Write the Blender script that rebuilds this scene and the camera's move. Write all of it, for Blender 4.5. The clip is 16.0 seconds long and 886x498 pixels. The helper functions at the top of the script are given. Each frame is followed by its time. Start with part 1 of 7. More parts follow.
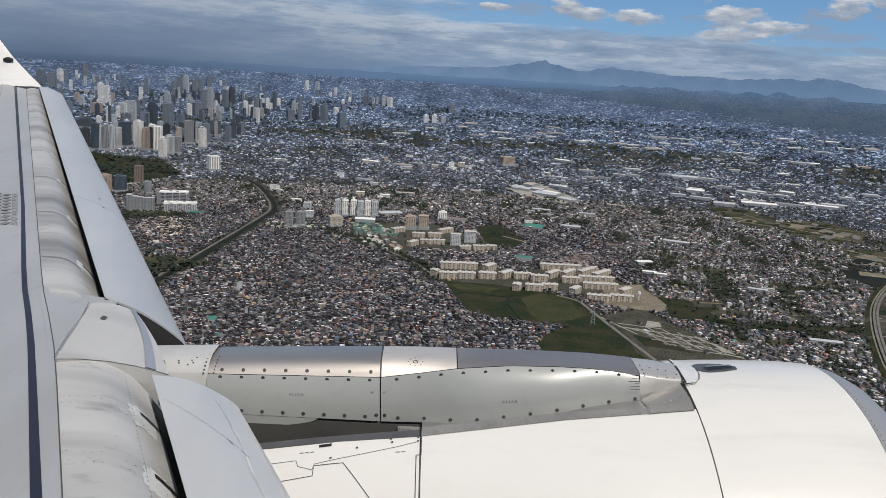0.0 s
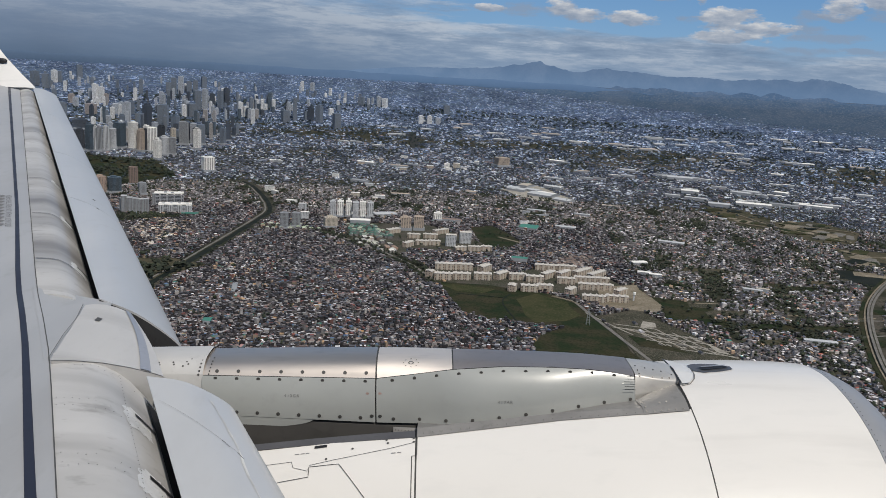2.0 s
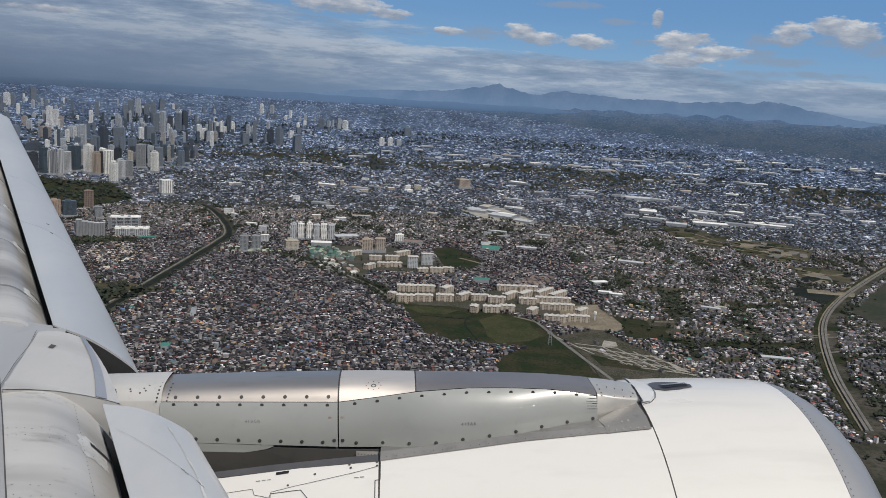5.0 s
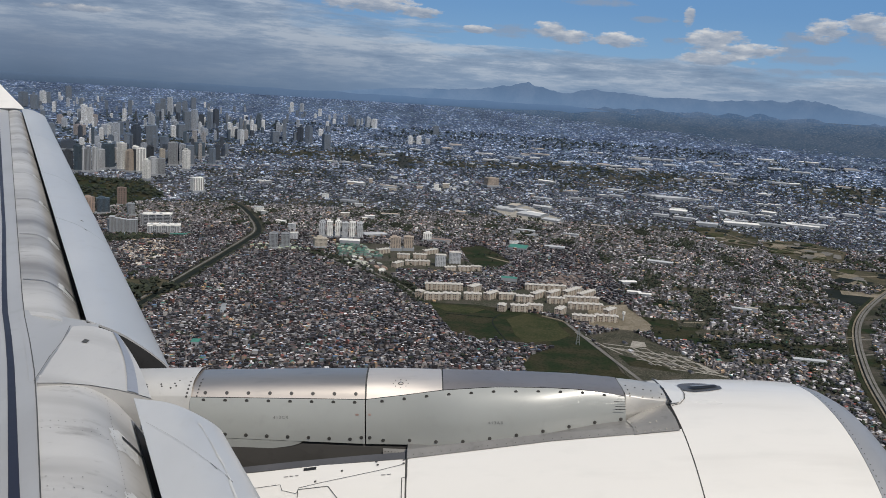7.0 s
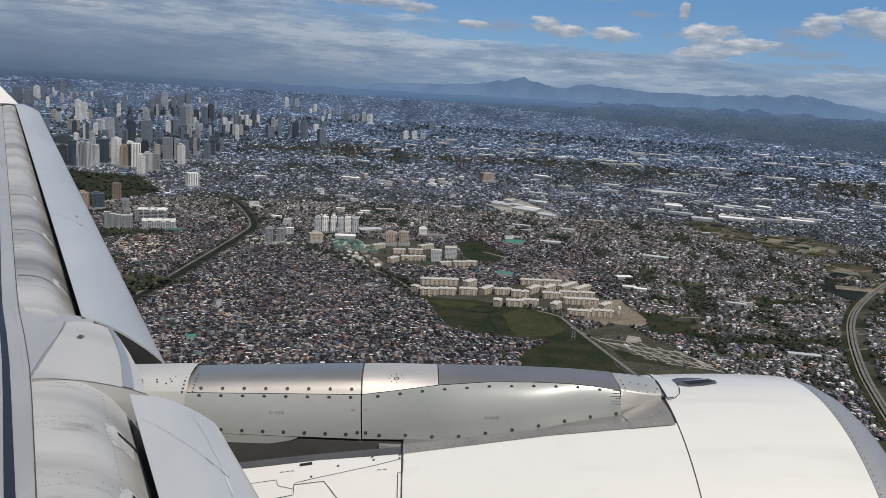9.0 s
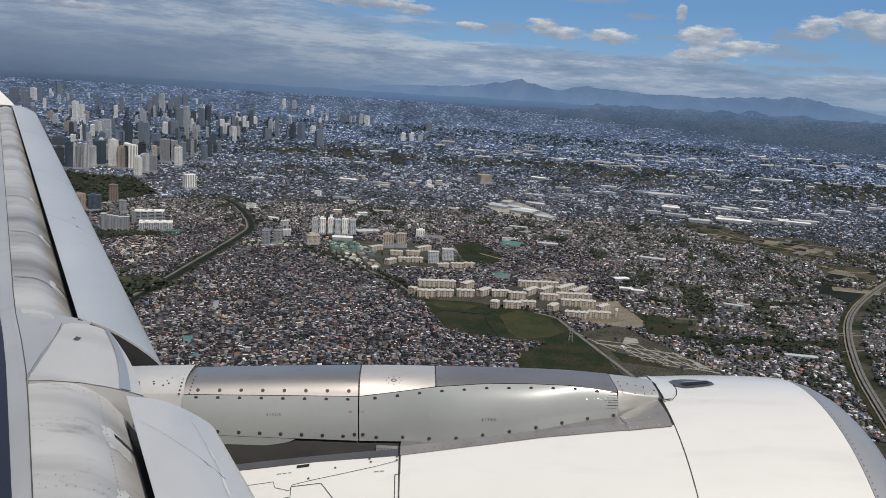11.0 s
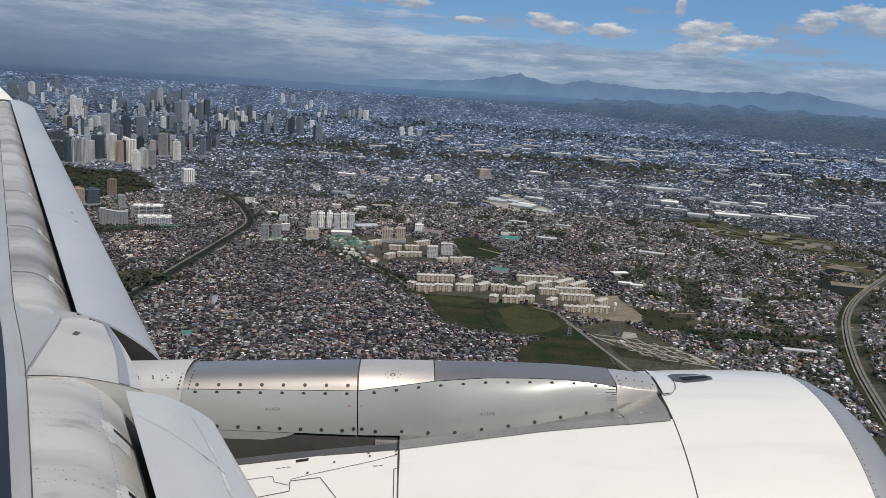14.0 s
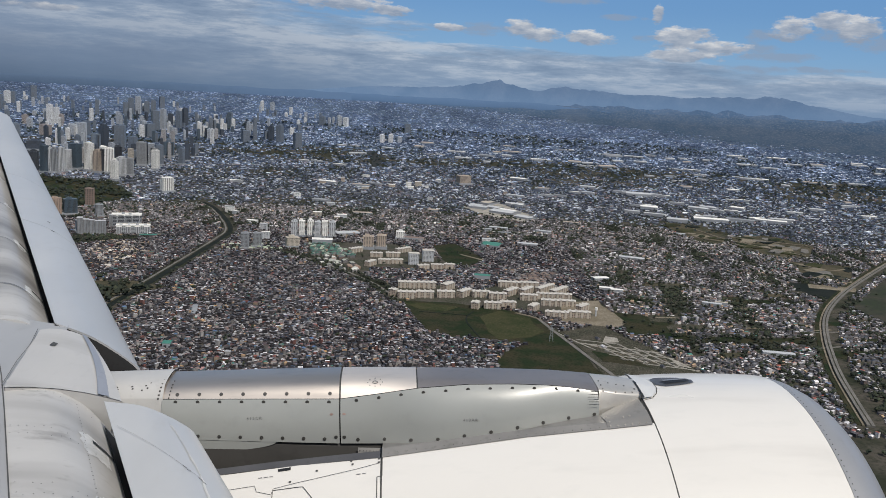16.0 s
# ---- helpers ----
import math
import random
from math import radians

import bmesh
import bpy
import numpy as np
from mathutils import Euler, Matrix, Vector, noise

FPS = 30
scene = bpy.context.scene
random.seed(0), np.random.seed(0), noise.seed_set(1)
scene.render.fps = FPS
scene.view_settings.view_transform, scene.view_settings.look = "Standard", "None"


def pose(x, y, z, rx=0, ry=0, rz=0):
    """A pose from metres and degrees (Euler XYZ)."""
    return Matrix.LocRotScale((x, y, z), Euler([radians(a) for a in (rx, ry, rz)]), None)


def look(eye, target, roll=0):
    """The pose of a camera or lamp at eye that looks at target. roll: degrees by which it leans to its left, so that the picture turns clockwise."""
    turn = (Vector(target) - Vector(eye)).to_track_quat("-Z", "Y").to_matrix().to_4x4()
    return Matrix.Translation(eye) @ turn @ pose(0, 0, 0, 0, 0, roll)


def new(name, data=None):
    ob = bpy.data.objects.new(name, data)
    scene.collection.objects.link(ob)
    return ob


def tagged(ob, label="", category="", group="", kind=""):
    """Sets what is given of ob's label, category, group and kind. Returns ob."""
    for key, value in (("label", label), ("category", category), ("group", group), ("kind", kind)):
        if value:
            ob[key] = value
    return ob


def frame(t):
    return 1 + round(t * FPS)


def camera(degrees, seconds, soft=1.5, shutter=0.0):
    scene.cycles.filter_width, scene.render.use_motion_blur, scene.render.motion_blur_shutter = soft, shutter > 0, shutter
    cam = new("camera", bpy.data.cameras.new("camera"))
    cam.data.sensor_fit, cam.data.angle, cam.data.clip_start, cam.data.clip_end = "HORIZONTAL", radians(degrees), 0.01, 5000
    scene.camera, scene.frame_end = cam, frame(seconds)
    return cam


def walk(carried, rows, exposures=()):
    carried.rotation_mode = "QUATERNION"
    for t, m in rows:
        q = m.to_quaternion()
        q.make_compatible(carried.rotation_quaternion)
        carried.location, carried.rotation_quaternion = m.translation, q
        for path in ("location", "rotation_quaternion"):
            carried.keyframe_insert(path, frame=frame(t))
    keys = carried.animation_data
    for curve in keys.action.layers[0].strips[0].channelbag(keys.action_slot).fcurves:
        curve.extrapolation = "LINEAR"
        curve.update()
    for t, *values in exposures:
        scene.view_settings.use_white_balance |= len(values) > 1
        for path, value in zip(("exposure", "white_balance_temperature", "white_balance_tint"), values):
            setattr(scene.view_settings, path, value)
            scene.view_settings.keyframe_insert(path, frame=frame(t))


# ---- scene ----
# The airliner hangs over the city; the camera turns at its window.
EYE = 420.0
ROWS = [
    (0.0, 77.967, -3.508, 1.772),
    (0.5, 77.964, -3.492, 1.693),
    (1.0, 78.015, -3.529, 1.720),
    (1.5, 78.024, -3.512, 1.616),
    (2.0, 78.049, -3.492, 1.429),
    (2.5, 78.163, -3.593, 1.148),
    (3.0, 78.470, -3.534, 0.145),
    (3.5, 79.269, -3.421, -1.717),
    (4.0, 79.775, -3.513, -2.501),
    (6.5, 79.600, -3.438, 0.866),
    (7.0, 79.509, -3.488, 0.685),
    (7.5, 79.437, -3.458, 0.695),
    (8.0, 79.381, -3.440, 0.645),
    (8.5, 79.346, -3.472, 0.493),
    (9.0, 79.185, -3.473, 0.368),
    (11.5, 79.376, -3.527, 0.170),
    (12.0, 79.420, -3.536, 0.170),
    (12.5, 79.146, -3.520, 0.204),
    (13.0, 79.003, -3.511, 0.246),
    (13.5, 78.967, -3.512, 0.196),
    (14.0, 78.940, -3.521, 0.105),
    (14.5, 78.878, -3.534, -0.013),
    (15.0, 79.020, -3.528, -0.649),
    (15.5, 79.226, -3.444, -1.142),
    (16.0, 79.488, -3.266, -1.290),
]
cam = camera(57.1, 16.0, soft=0.7)
walk(cam, [(t, pose(0, 0, EYE, rx, ry, rz)) for t, rx, ry, rz in ROWS],
     [(0.0, 0.08), (1.0, 0.04), (2.0, 0.0), (8.0, 0.01), (11.5, 0.05), (14.0, 0.09), (16.0, 0.08)])

# ---- sky and sun ----
SUN_EL, SUN_AZ = 54.0, 150.0      # degrees; azimuth clockwise from +y (ahead)
world = bpy.data.worlds.new("sky")
scene.world = world
world.use_nodes = True
wt = world.node_tree
wt.nodes.clear()


def node(tree, kind, **sets):
    n = tree.nodes.new(kind)
    for key, value in sets.items():
        n.inputs[key.replace("_", " ")].default_value = value
    return n


def math_node(tree, op, a, b=None, clamp=False):
    n = tree.nodes.new("ShaderNodeMath")
    n.operation, n.use_clamp = op, clamp
    for i, v in enumerate((a, b)):
        if v is None:
            continue
        if isinstance(v, (int, float)):
            n.inputs[i].default_value = v
        else:
            tree.links.new(v, n.inputs[i])
    return n.outputs[0]


def ramp(tree, fac, stops, mode="LINEAR"):
    n = tree.nodes.new("ShaderNodeValToRGB")
    n.color_ramp.interpolation = mode
    els = n.color_ramp.elements
    while len(els) < len(stops):
        els.new(0.5)
    for e, (p, c) in zip(els, stops):
        e.position, e.color = p, (*c, 1) if len(c) == 3 else c
    tree.links.new(fac, n.inputs[0])
    return n.outputs[0]


def mix(tree, fac, a, b, blend="MIX"):
    n = tree.nodes.new("ShaderNodeMix")
    n.data_type, n.blend_type = "RGBA", blend
    for sock, v in ((n.inputs[0], fac), (n.inputs[6], a), (n.inputs[7], b)):
        if isinstance(v, (int, float)):
            sock.default_value = v
        elif isinstance(v, tuple):
            sock.default_value = (*v, 1)
        else:
            tree.links.new(v, sock)
    return n.outputs[2]


def vec_node(tree, op, a, b):
    n = tree.nodes.new("ShaderNodeVectorMath")
    n.operation = op
    for i, v in enumerate((a, b)):
        if isinstance(v, tuple):
            n.inputs[i].default_value = v
        else:
            tree.links.new(v, n.inputs[i])
    return n.outputs["Value" if op == "DOT_PRODUCT" else 0]


# heaped clouds over the hills: azimuth, elevation and half sizes in degrees
HEAPS = [(6.4, 5.05, 1.3, 0.6), (7.8, 4.6, 1.6, 0.5), (1.6, 4.75, 1.2, 0.28), (11.0, 4.5, 1.9, 0.5), (15.3, 6.15, 0.4, 0.7), (16.9, 4.75, 2.2, 0.85),
         (19.2, 4.15, 2.4, 0.5), (17.2, 3.6, 2.4, 0.45), (23.4, 5.5, 1.5, 0.8), (25.9, 6.05, 1.2, 0.75), (27.4, 5.6, 1.7, 0.9), (-5.9, 6.05, 3.7, 0.75),
         (-2.8, 5.6, 1.6, 0.45), (30.5, 6.3, 1.8, 1.0), (-24.2, 4.1, 2.4, 0.28)]
WISPS = [(3.9, 4.75, 2.6, 0.5), (21.8, 4.2, 2.0, 0.4), (22.8, 3.75, 3.0, 0.35), (22.0, 2.95, 3.8, 0.26), (25.5, 3.05, 3.0, 0.22), (21.7, 5.05, 1.2, 0.6),
         (14.6, 4.55, 0.9, 0.3), (26.5, 5.3, 2.0, 0.7), (29.0, 4.6, 2.5, 0.5), (13.2, 5.9, 1.6, 0.25), (9.5, 6.9, 2.5, 0.3)]


def build_sky():
    t, link = wt, wt.links.new
    sky = t.nodes.new("ShaderNodeTexSky")
    sky.sky_type, sky.sun_disc = "NISHITA", False
    sky.sun_elevation, sky.sun_rotation = radians(SUN_EL), radians(SUN_AZ)
    sky.altitude, sky.dust_density, sky.air_density, sky.ozone_density = 400, 0.3, 1.0, 3.0
    co = t.nodes.new("ShaderNodeTexCoord").outputs["Generated"]
    sep = t.nodes.new("ShaderNodeSeparateXYZ")
    link(co, sep.inputs[0])
    up = math_node(t, "MAXIMUM", sep.outputs[2], 0.0)
    el = math_node(t, "MULTIPLY", math_node(t, "ARCSINE", up), 57.296)
    az = math_node(t, "MULTIPLY", math_node(t, "ARCTAN2", sep.outputs[0], sep.outputs[1]), 57.296)
    place = t.nodes.new("ShaderNodeCombineXYZ")
    link(az, place.inputs[0])
    link(el, place.inputs[1])

    def layer(ka, ke, seed, detail, rough):
        p = vec_node(t, "MULTIPLY", place.outputs[0], (ka, ke, 0.0))
        p = vec_node(t, "ADD", p, (0.0, 0.0, seed))
        n = node(t, "ShaderNodeTexNoise", Scale=1.0, Detail=detail, Roughness=rough)
        link(p, n.inputs["Vector"])
        return n.outputs[0]

    def over_el(*stops):
        return ramp(t, math_node(t, "MULTIPLY", el, 0.05), [(e / 20, c if isinstance(c, tuple) else (c,) * 3) for e, c in stops])

    def over_az(*stops):
        return ramp(t, math_node(t, "ADD", math_node(t, "MULTIPLY", az, 0.0125), 0.5), [(a / 80 + 0.5, c if isinstance(c, tuple) else (c,) * 3) for a, c in stops])

    def field(items, shift):
        least = None
        for a, e, ra, re in items:
            v = vec_node(t, "SUBTRACT", place.outputs[0], (a, e + shift * re, 0.0))
            v = vec_node(t, "MULTIPLY", v, (1 / ra, 1 / re, 0.0))
            d = vec_node(t, "DOT_PRODUCT", v, v)
            least = d if least is None else math_node(t, "MINIMUM", least, d)
        return least

    # clear sky deepens with height
    blue = ramp(t, up, [(0.0, (3.0, 4.5, 6.6)), (0.06, (1.6, 3.5, 6.3)), (0.11, (1.2, 2.95, 5.9)), (0.2, (1.1, 2.85, 6.0)), (0.5, (2.3, 2.8, 3.5)), (1.0, (2.1, 2.6, 3.3))])
    col = mix(t, 0.8, sky.outputs[0], blue)
    # broken heaps over the rest of the sky
    high = math_node(t, "MULTIPLY", ramp(t, layer(0.19, 0.5, 2.45, 8.0, 0.55), [(0.545, (0, 0, 0)), (0.61, (1, 1, 1))]), over_el((8.5, 0.0), (11.0, 0.8)))
    col = mix(t, high, col, ramp(t, layer(0.28, 1.0, 5.0, 5.0, 0.6), [(0.38, (3.4, 4.0, 5.0)), (0.6, (8.2, 8.2, 8.3))]))
    # flat streaked layer whose upper edge sinks towards the east
    rim = math_node(t, "MULTIPLY", over_az((-32, 1.0), (-16, 0.66), (-11, 0.45), (-7, 0.38), (-1, 0.335), (7.4, 0.305), (15, 0.275), (22, 0.235), (28, 0.215), (40, 0.2)), 12.8)
    streak = layer(0.16, 1.0, 8.1, 9.0, 0.66)
    depth = math_node(t, "ADD", math_node(t, "SUBTRACT", rim, el), math_node(t, "MULTIPLY", math_node(t, "SUBTRACT", layer(0.13, 0.95, 3.3, 9.0, 0.62), 0.5), 5.5))
    cover = ramp(t, math_node(t, "ADD", math_node(t, "MULTIPLY", depth, 0.25), 0.5), [(0.46, (0, 0, 0)), (0.56, (0.5, 0.5, 0.5)), (0.8, (0.93, 0.93, 0.93))])
    shade = ramp(t, streak, [(0.36, (2.0, 2.75, 3.95)), (0.49, (3.1, 3.9, 5.1)), (0.6, (5.3, 5.9, 6.7))])
    col = mix(t, cover, col, shade)
    # grey wisps and heaped clouds
    puff = math_node(t, "MULTIPLY", math_node(t, "SUBTRACT", layer(0.75, 1.9, 1.7, 8.0, 0.62), 0.5), 3.4)
    wisp = math_node(t, "ADD", math_node(t, "SUBTRACT", 1.0, field(WISPS, 0.0)), puff)
    col = mix(t, ramp(t, wisp, [(0.1, (0, 0, 0)), (0.9, (0.7, 0.7, 0.7))]), col, (2.75, 3.5, 4.7))
    low = field(HEAPS, 0.0)
    heap = math_node(t, "ADD", math_node(t, "SUBTRACT", 1.0, low), puff)
    lit = math_node(t, "ADD", math_node(t, "MULTIPLY", math_node(t, "SUBTRACT", low, field(HEAPS, 0.45)), 0.28), math_node(t, "MULTIPLY", layer(0.8, 2.4, 6.2, 6.0, 0.6), 1.1))
    body = ramp(t, lit, [(0.3, (2.9, 3.5, 4.5)), (0.55, (4.4, 4.8, 5.5)), (0.85, (7.6, 7.6, 7.6))])
    col = mix(t, ramp(t, heap, [(0.05, (0, 0, 0)), (0.6, (0.92, 0.92, 0.92))]), col, body)
    # haze on the horizon, and a rain veil low in the west
    col = mix(t, over_el((0.0, 0.9), (1.0, 0.6), (2.2, 0.2), (3.6, 0.0)), col, (1.95, 2.95, 4.5))
    veil = math_node(t, "MULTIPLY", over_az((-30, 0.92), (-20, 0.86), (-13, 0.64), (-6, 0.34), (2, 0.0)), over_el((0.0, 1.0), (2.0, 0.95), (3.5, 0.6), (5.2, 0.3), (8.0, 0.1)))
    veil = math_node(t, "MULTIPLY", veil, ramp(t, layer(0.16, 0.05, 4.4, 3.0, 0.5), [(0.3, (0.8,) * 3), (0.65, (1.0,) * 3)]))
    col = mix(t, veil, col, over_el((0.0, (1.02, 1.5, 2.3)), (1.2, (1.45, 2.0, 2.95)), (3.0, (1.82, 2.42, 3.5))))
    bg = node(t, "ShaderNodeBackground", Strength=0.09)
    link(col, bg.inputs[0])
    out = t.nodes.new("ShaderNodeOutputWorld")
    link(bg.outputs[0], out.inputs[0])


build_sky()
sun = new("sun", bpy.data.lights.new("sun", "SUN"))
sun.data.energy, sun.data.angle, sun.data.color = 3.2, radians(0.6), (1.0, 0.93, 0.83)
_a, _e = radians(SUN_AZ), radians(SUN_EL)
sun_dir = Vector((math.sin(_a) * math.cos(_e), math.cos(_a) * math.cos(_e), math.sin(_e)))
sun.matrix_world = look(sun_dir * 900 + Vector((0, 0, 600)), (0, 0, 600))


# ---- materials ----
def material(name, color, rough=0.6, metal=0.0, vary=0.12, scale=3.0, bump=0.0, spot=None, coat=0.0, stretch=None):
    """A surface with two scales of variation round its base colour."""
    m = bpy.data.materials.new(name)
    m.use_nodes = True
    t = m.node_tree
    b = t.nodes["Principled BSDF"]
    co = t.nodes.new("ShaderNodeTexCoord").outputs["Object"]
    if stretch:
        mp = t.nodes.new("ShaderNodeMapping")
        mp.inputs["Scale"].default_value = stretch
        t.links.new(co, mp.inputs[0])
        co = mp.outputs[0]
    big = node(t, "ShaderNodeTexNoise", Scale=scale, Detail=5.0, Roughness=0.6)
    small = node(t, "ShaderNodeTexNoise", Scale=scale * 9, Detail=3.0, Roughness=0.6)
    for n in (big, small):
        t.links.new(co, n.inputs["Vector"])
    c = mix(t, ramp(t, big.outputs[0], [(0.3, (0, 0, 0)), (0.7, (1, 1, 1))]),
            tuple(v * (1 - vary) for v in color), tuple(min(1, v * (1 + vary)) for v in color))
    dark = spot or tuple(v * (1 - 1.5 * vary) for v in color)
    c = mix(t, ramp(t, small.outputs[0], [(0.56, (0, 0, 0)), (0.75, (0.7, 0.7, 0.7))]), c, dark)
    t.links.new(c, b.inputs["Base Color"])
    t.links.new(ramp(t, big.outputs[0], [(0.3, (rough * 0.85,) * 3), (0.7, (min(1, rough * 1.15),) * 3)]), b.inputs["Roughness"])
    b.inputs["Metallic"].default_value = metal
    b.inputs["Coat Weight"].default_value = coat
    if bump:
        bp = node(t, "ShaderNodeBump", Strength=bump, Distance=0.02)
        t.links.new(small.outputs[0], bp.inputs["Height"])
        t.links.new(bp.outputs[0], b.inputs["Normal"])
    return m


def island_material(name, stops, rough=0.85, object_random=False):
    """Each loose piece takes one colour of the ramp."""
    m = bpy.data.materials.new(name)
    m.use_nodes = True
    t = m.node_tree
    b = t.nodes["Principled BSDF"]
    if object_random:
        f = t.nodes.new("ShaderNodeObjectInfo").outputs["Random"]
    else:
        f = t.nodes.new("ShaderNodeNewGeometry").outputs["Random Per Island"]
    c = ramp(t, f, stops, "CONSTANT")
    co = t.nodes.new("ShaderNodeTexCoord").outputs["Object"]
    n = node(t, "ShaderNodeTexNoise", Scale=0.25, Detail=4.0, Roughness=0.7)
    t.links.new(co, n.inputs["Vector"])
    c = mix(t, 0.6, c, ramp(t, n.outputs[0], [(0.3, (0.45, 0.45, 0.45)), (0.7, (1.3, 1.3, 1.3))]), "MULTIPLY")
    n2 = node(t, "ShaderNodeTexNoise", Scale=0.008, Detail=5.0, Roughness=0.7)
    t.links.new(co, n2.inputs["Vector"])
    c = mix(t, 1.0, c, ramp(t, n2.outputs[0], [(0.36, (0.62, 0.62, 0.64)), (0.64, (1.42, 1.4, 1.36))]), "MULTIPLY")
    t.links.new(c, b.inputs["Base Color"])
    b.inputs["Roughness"].default_value = rough
    return m


WHITE = material("white_gloss_paint", (0.735, 0.72, 0.698), 0.3, vary=0.02, scale=1.2, spot=(0.69, 0.68, 0.66), coat=0.15, stretch=(0.35, 1, 1))
WINGGREY = material("wing_grey_paint", (0.36, 0.37, 0.39), 0.45, vary=0.09, scale=1.6, spot=(0.31, 0.32, 0.33), stretch=(1, 0.3, 1))
SLATGREY = material("slat_grey_paint", (0.478, 0.49, 0.508), 0.34, vary=0.09, scale=1.3, spot=(0.44, 0.445, 0.452), coat=0.12, stretch=(1, 0.3, 1))
FAIRING = material("fairing_grey_paint", (0.5, 0.497, 0.495), 0.45, vary=0.08, scale=2.0, stretch=(1, 0.4, 1))
NOSEGREY = material("worn_light_grey_paint", (0.46, 0.457, 0.455), 0.42, vary=0.14, scale=1.5, spot=(0.26, 0.255, 0.25), stretch=(0.6, 1.3, 0.6))


def add_grime(mat, dark, stretch, lo, hi):
    """Smoky stains drawn out across the paint."""
    t = mat.node_tree
    b = t.nodes["Principled BSDF"]
    base = b.inputs["Base Color"].links[0].from_socket
    co = t.nodes.new("ShaderNodeTexCoord").outputs["Object"]
    mp = t.nodes.new("ShaderNodeMapping")
    mp.inputs["Scale"].default_value = stretch
    t.links.new(co, mp.inputs[0])
    n = node(t, "ShaderNodeTexNoise", Scale=1.0, Detail=4.0, Roughness=0.5)
    t.links.new(mp.outputs[0], n.inputs["Vector"])
    t.links.new(mix(t, ramp(t, n.outputs[0], [(lo, (0, 0, 0)), (hi, (0.85, 0.85, 0.85))]), base, dark), b.inputs["Base Color"])


add_grime(NOSEGREY, (0.15, 0.142, 0.138), (0.35, 2.6, 0.5), 0.44, 0.74)
add_grime(FAIRING, (0.36, 0.355, 0.35), (1.0, 5.0, 1.0), 0.52, 0.75)
add_grime(WINGGREY, (0.27, 0.268, 0.27), (1.6, 0.35, 1.0), 0.55, 0.8)
add_grime(WHITE, (0.6, 0.585, 0.565), (0.7, 6.0, 6.0), 0.58, 0.85)
PANEL = material("grey_green_panel_paint", (0.335, 0.35, 0.345), 0.34, vary=0.05, scale=1.5, coat=0.5)
PANEL.node_tree.nodes["Principled BSDF"].inputs["Coat Roughness"].default_value = 0.11
STEEL = material("brushed_steel", (0.64, 0.58, 0.53), 0.36, 0.95, vary=0.12, scale=1.2, stretch=(0.4, 2, 2))
# polished access cap; its sunlit brightness is partly put into this paler colour
PALESTEEL = material("bright_sunlit_steel", (0.86, 0.79, 0.73), 0.5, 0.85, vary=0.06, scale=1.6, stretch=(0.4, 2, 2))
STRIP = material("dull_metal_fairing", (0.29, 0.275, 0.28), 0.42, 0.6, vary=0.12, scale=2.0)
LIP = material("grey_metal_lip", (0.37, 0.375, 0.395), 0.42, 0.45, vary=0.05, scale=1.5)
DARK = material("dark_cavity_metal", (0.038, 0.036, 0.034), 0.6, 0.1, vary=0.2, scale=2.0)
GASKET = material("stained_metal_strip", (0.25, 0.244, 0.238), 0.5, 0.2, vary=0.2, scale=3.0)
# near-black that paints the shade behind and inside the slats
COVE = material("slot_shade", (0.03, 0.03, 0.032), 0.7, vary=0.3, scale=4.0)
BLACK = material("black_sealant", (0.015, 0.015, 0.018), 0.5, vary=0.2, scale=5.0)
DARKMARK = material("dark_seam_and_edge_shade", (0.07, 0.07, 0.07), 0.6, vary=0.2, scale=4.0)
MARKGREY = material("stencil_and_rib_shade_grey", (0.19, 0.19, 0.195), 0.6, vary=0.15, scale=9.0)
PATCH = material("worn_white_patch", (0.6, 0.61, 0.62), 0.5, vary=0.2, scale=8.0)
FASTENER = material("fastener_metal", (0.11, 0.105, 0.1), 0.4, 0.7, vary=0.15, scale=8.0)
PINK = material("faded_pink_mark", (0.45, 0.32, 0.29), 0.6, vary=0.2, scale=30.0)
SLATSHEEN = material("slat_highlight_streak", (0.56, 0.56, 0.55), 0.45, vary=0.2, scale=6.0)
BLUEGREY = material("blue_grey_strip", (0.27, 0.29, 0.34), 0.4, vary=0.08, scale=3.0)
ROOT = material("pale_root_fairing", (0.5, 0.5, 0.5), 0.4, vary=0.1, scale=2.0)
FLAP = material("flap_pale_paint", (0.6, 0.61, 0.62), 0.4, vary=0.05, scale=3.0)
VENT = material("vent_metal", (0.13, 0.13, 0.14), 0.45, 0.5, vary=0.12, scale=6.0)
BRIGHT = material("worn_bright_metal", (0.62, 0.6, 0.57), 0.42, 0.6, vary=0.12, scale=3.0)
NAVY = material("navy_line_paint", (0.015, 0.018, 0.035), 0.5, vary=0.1, scale=3.0)


# ---- mesh helpers ----
def mesh_object(name, verts, faces, mat, parent=None, label="", smooth=None, mats=None, slots=None):
    me = bpy.data.meshes.new(name)
    me.from_pydata([tuple(v) for v in verts], [], faces)
    for mm in (mats or [mat]):
        me.materials.append(mm)
    if slots is not None:
        me.polygons.foreach_set("material_index", slots)
    if smooth is not None:
        me.shade_smooth()
        me.set_sharp_from_angle(angle=radians(smooth))
    ob = new(name, me)
    if parent is not None:
        ob.parent = parent
    if label:
        tagged(ob, label)
    return ob


def part(name, bm, mat, parent, label=""):
    """Links a bmesh as one mesh object under a thing or part."""
    me = bpy.data.meshes.new(name)
    bmesh.ops.recalc_face_normals(bm, faces=bm.faces)
    bm.to_mesh(me)
    bm.free()
    me.materials.append(mat)
    ob = new(name, me)
    ob.parent = parent
    if label:
        tagged(ob, label)
    return ob


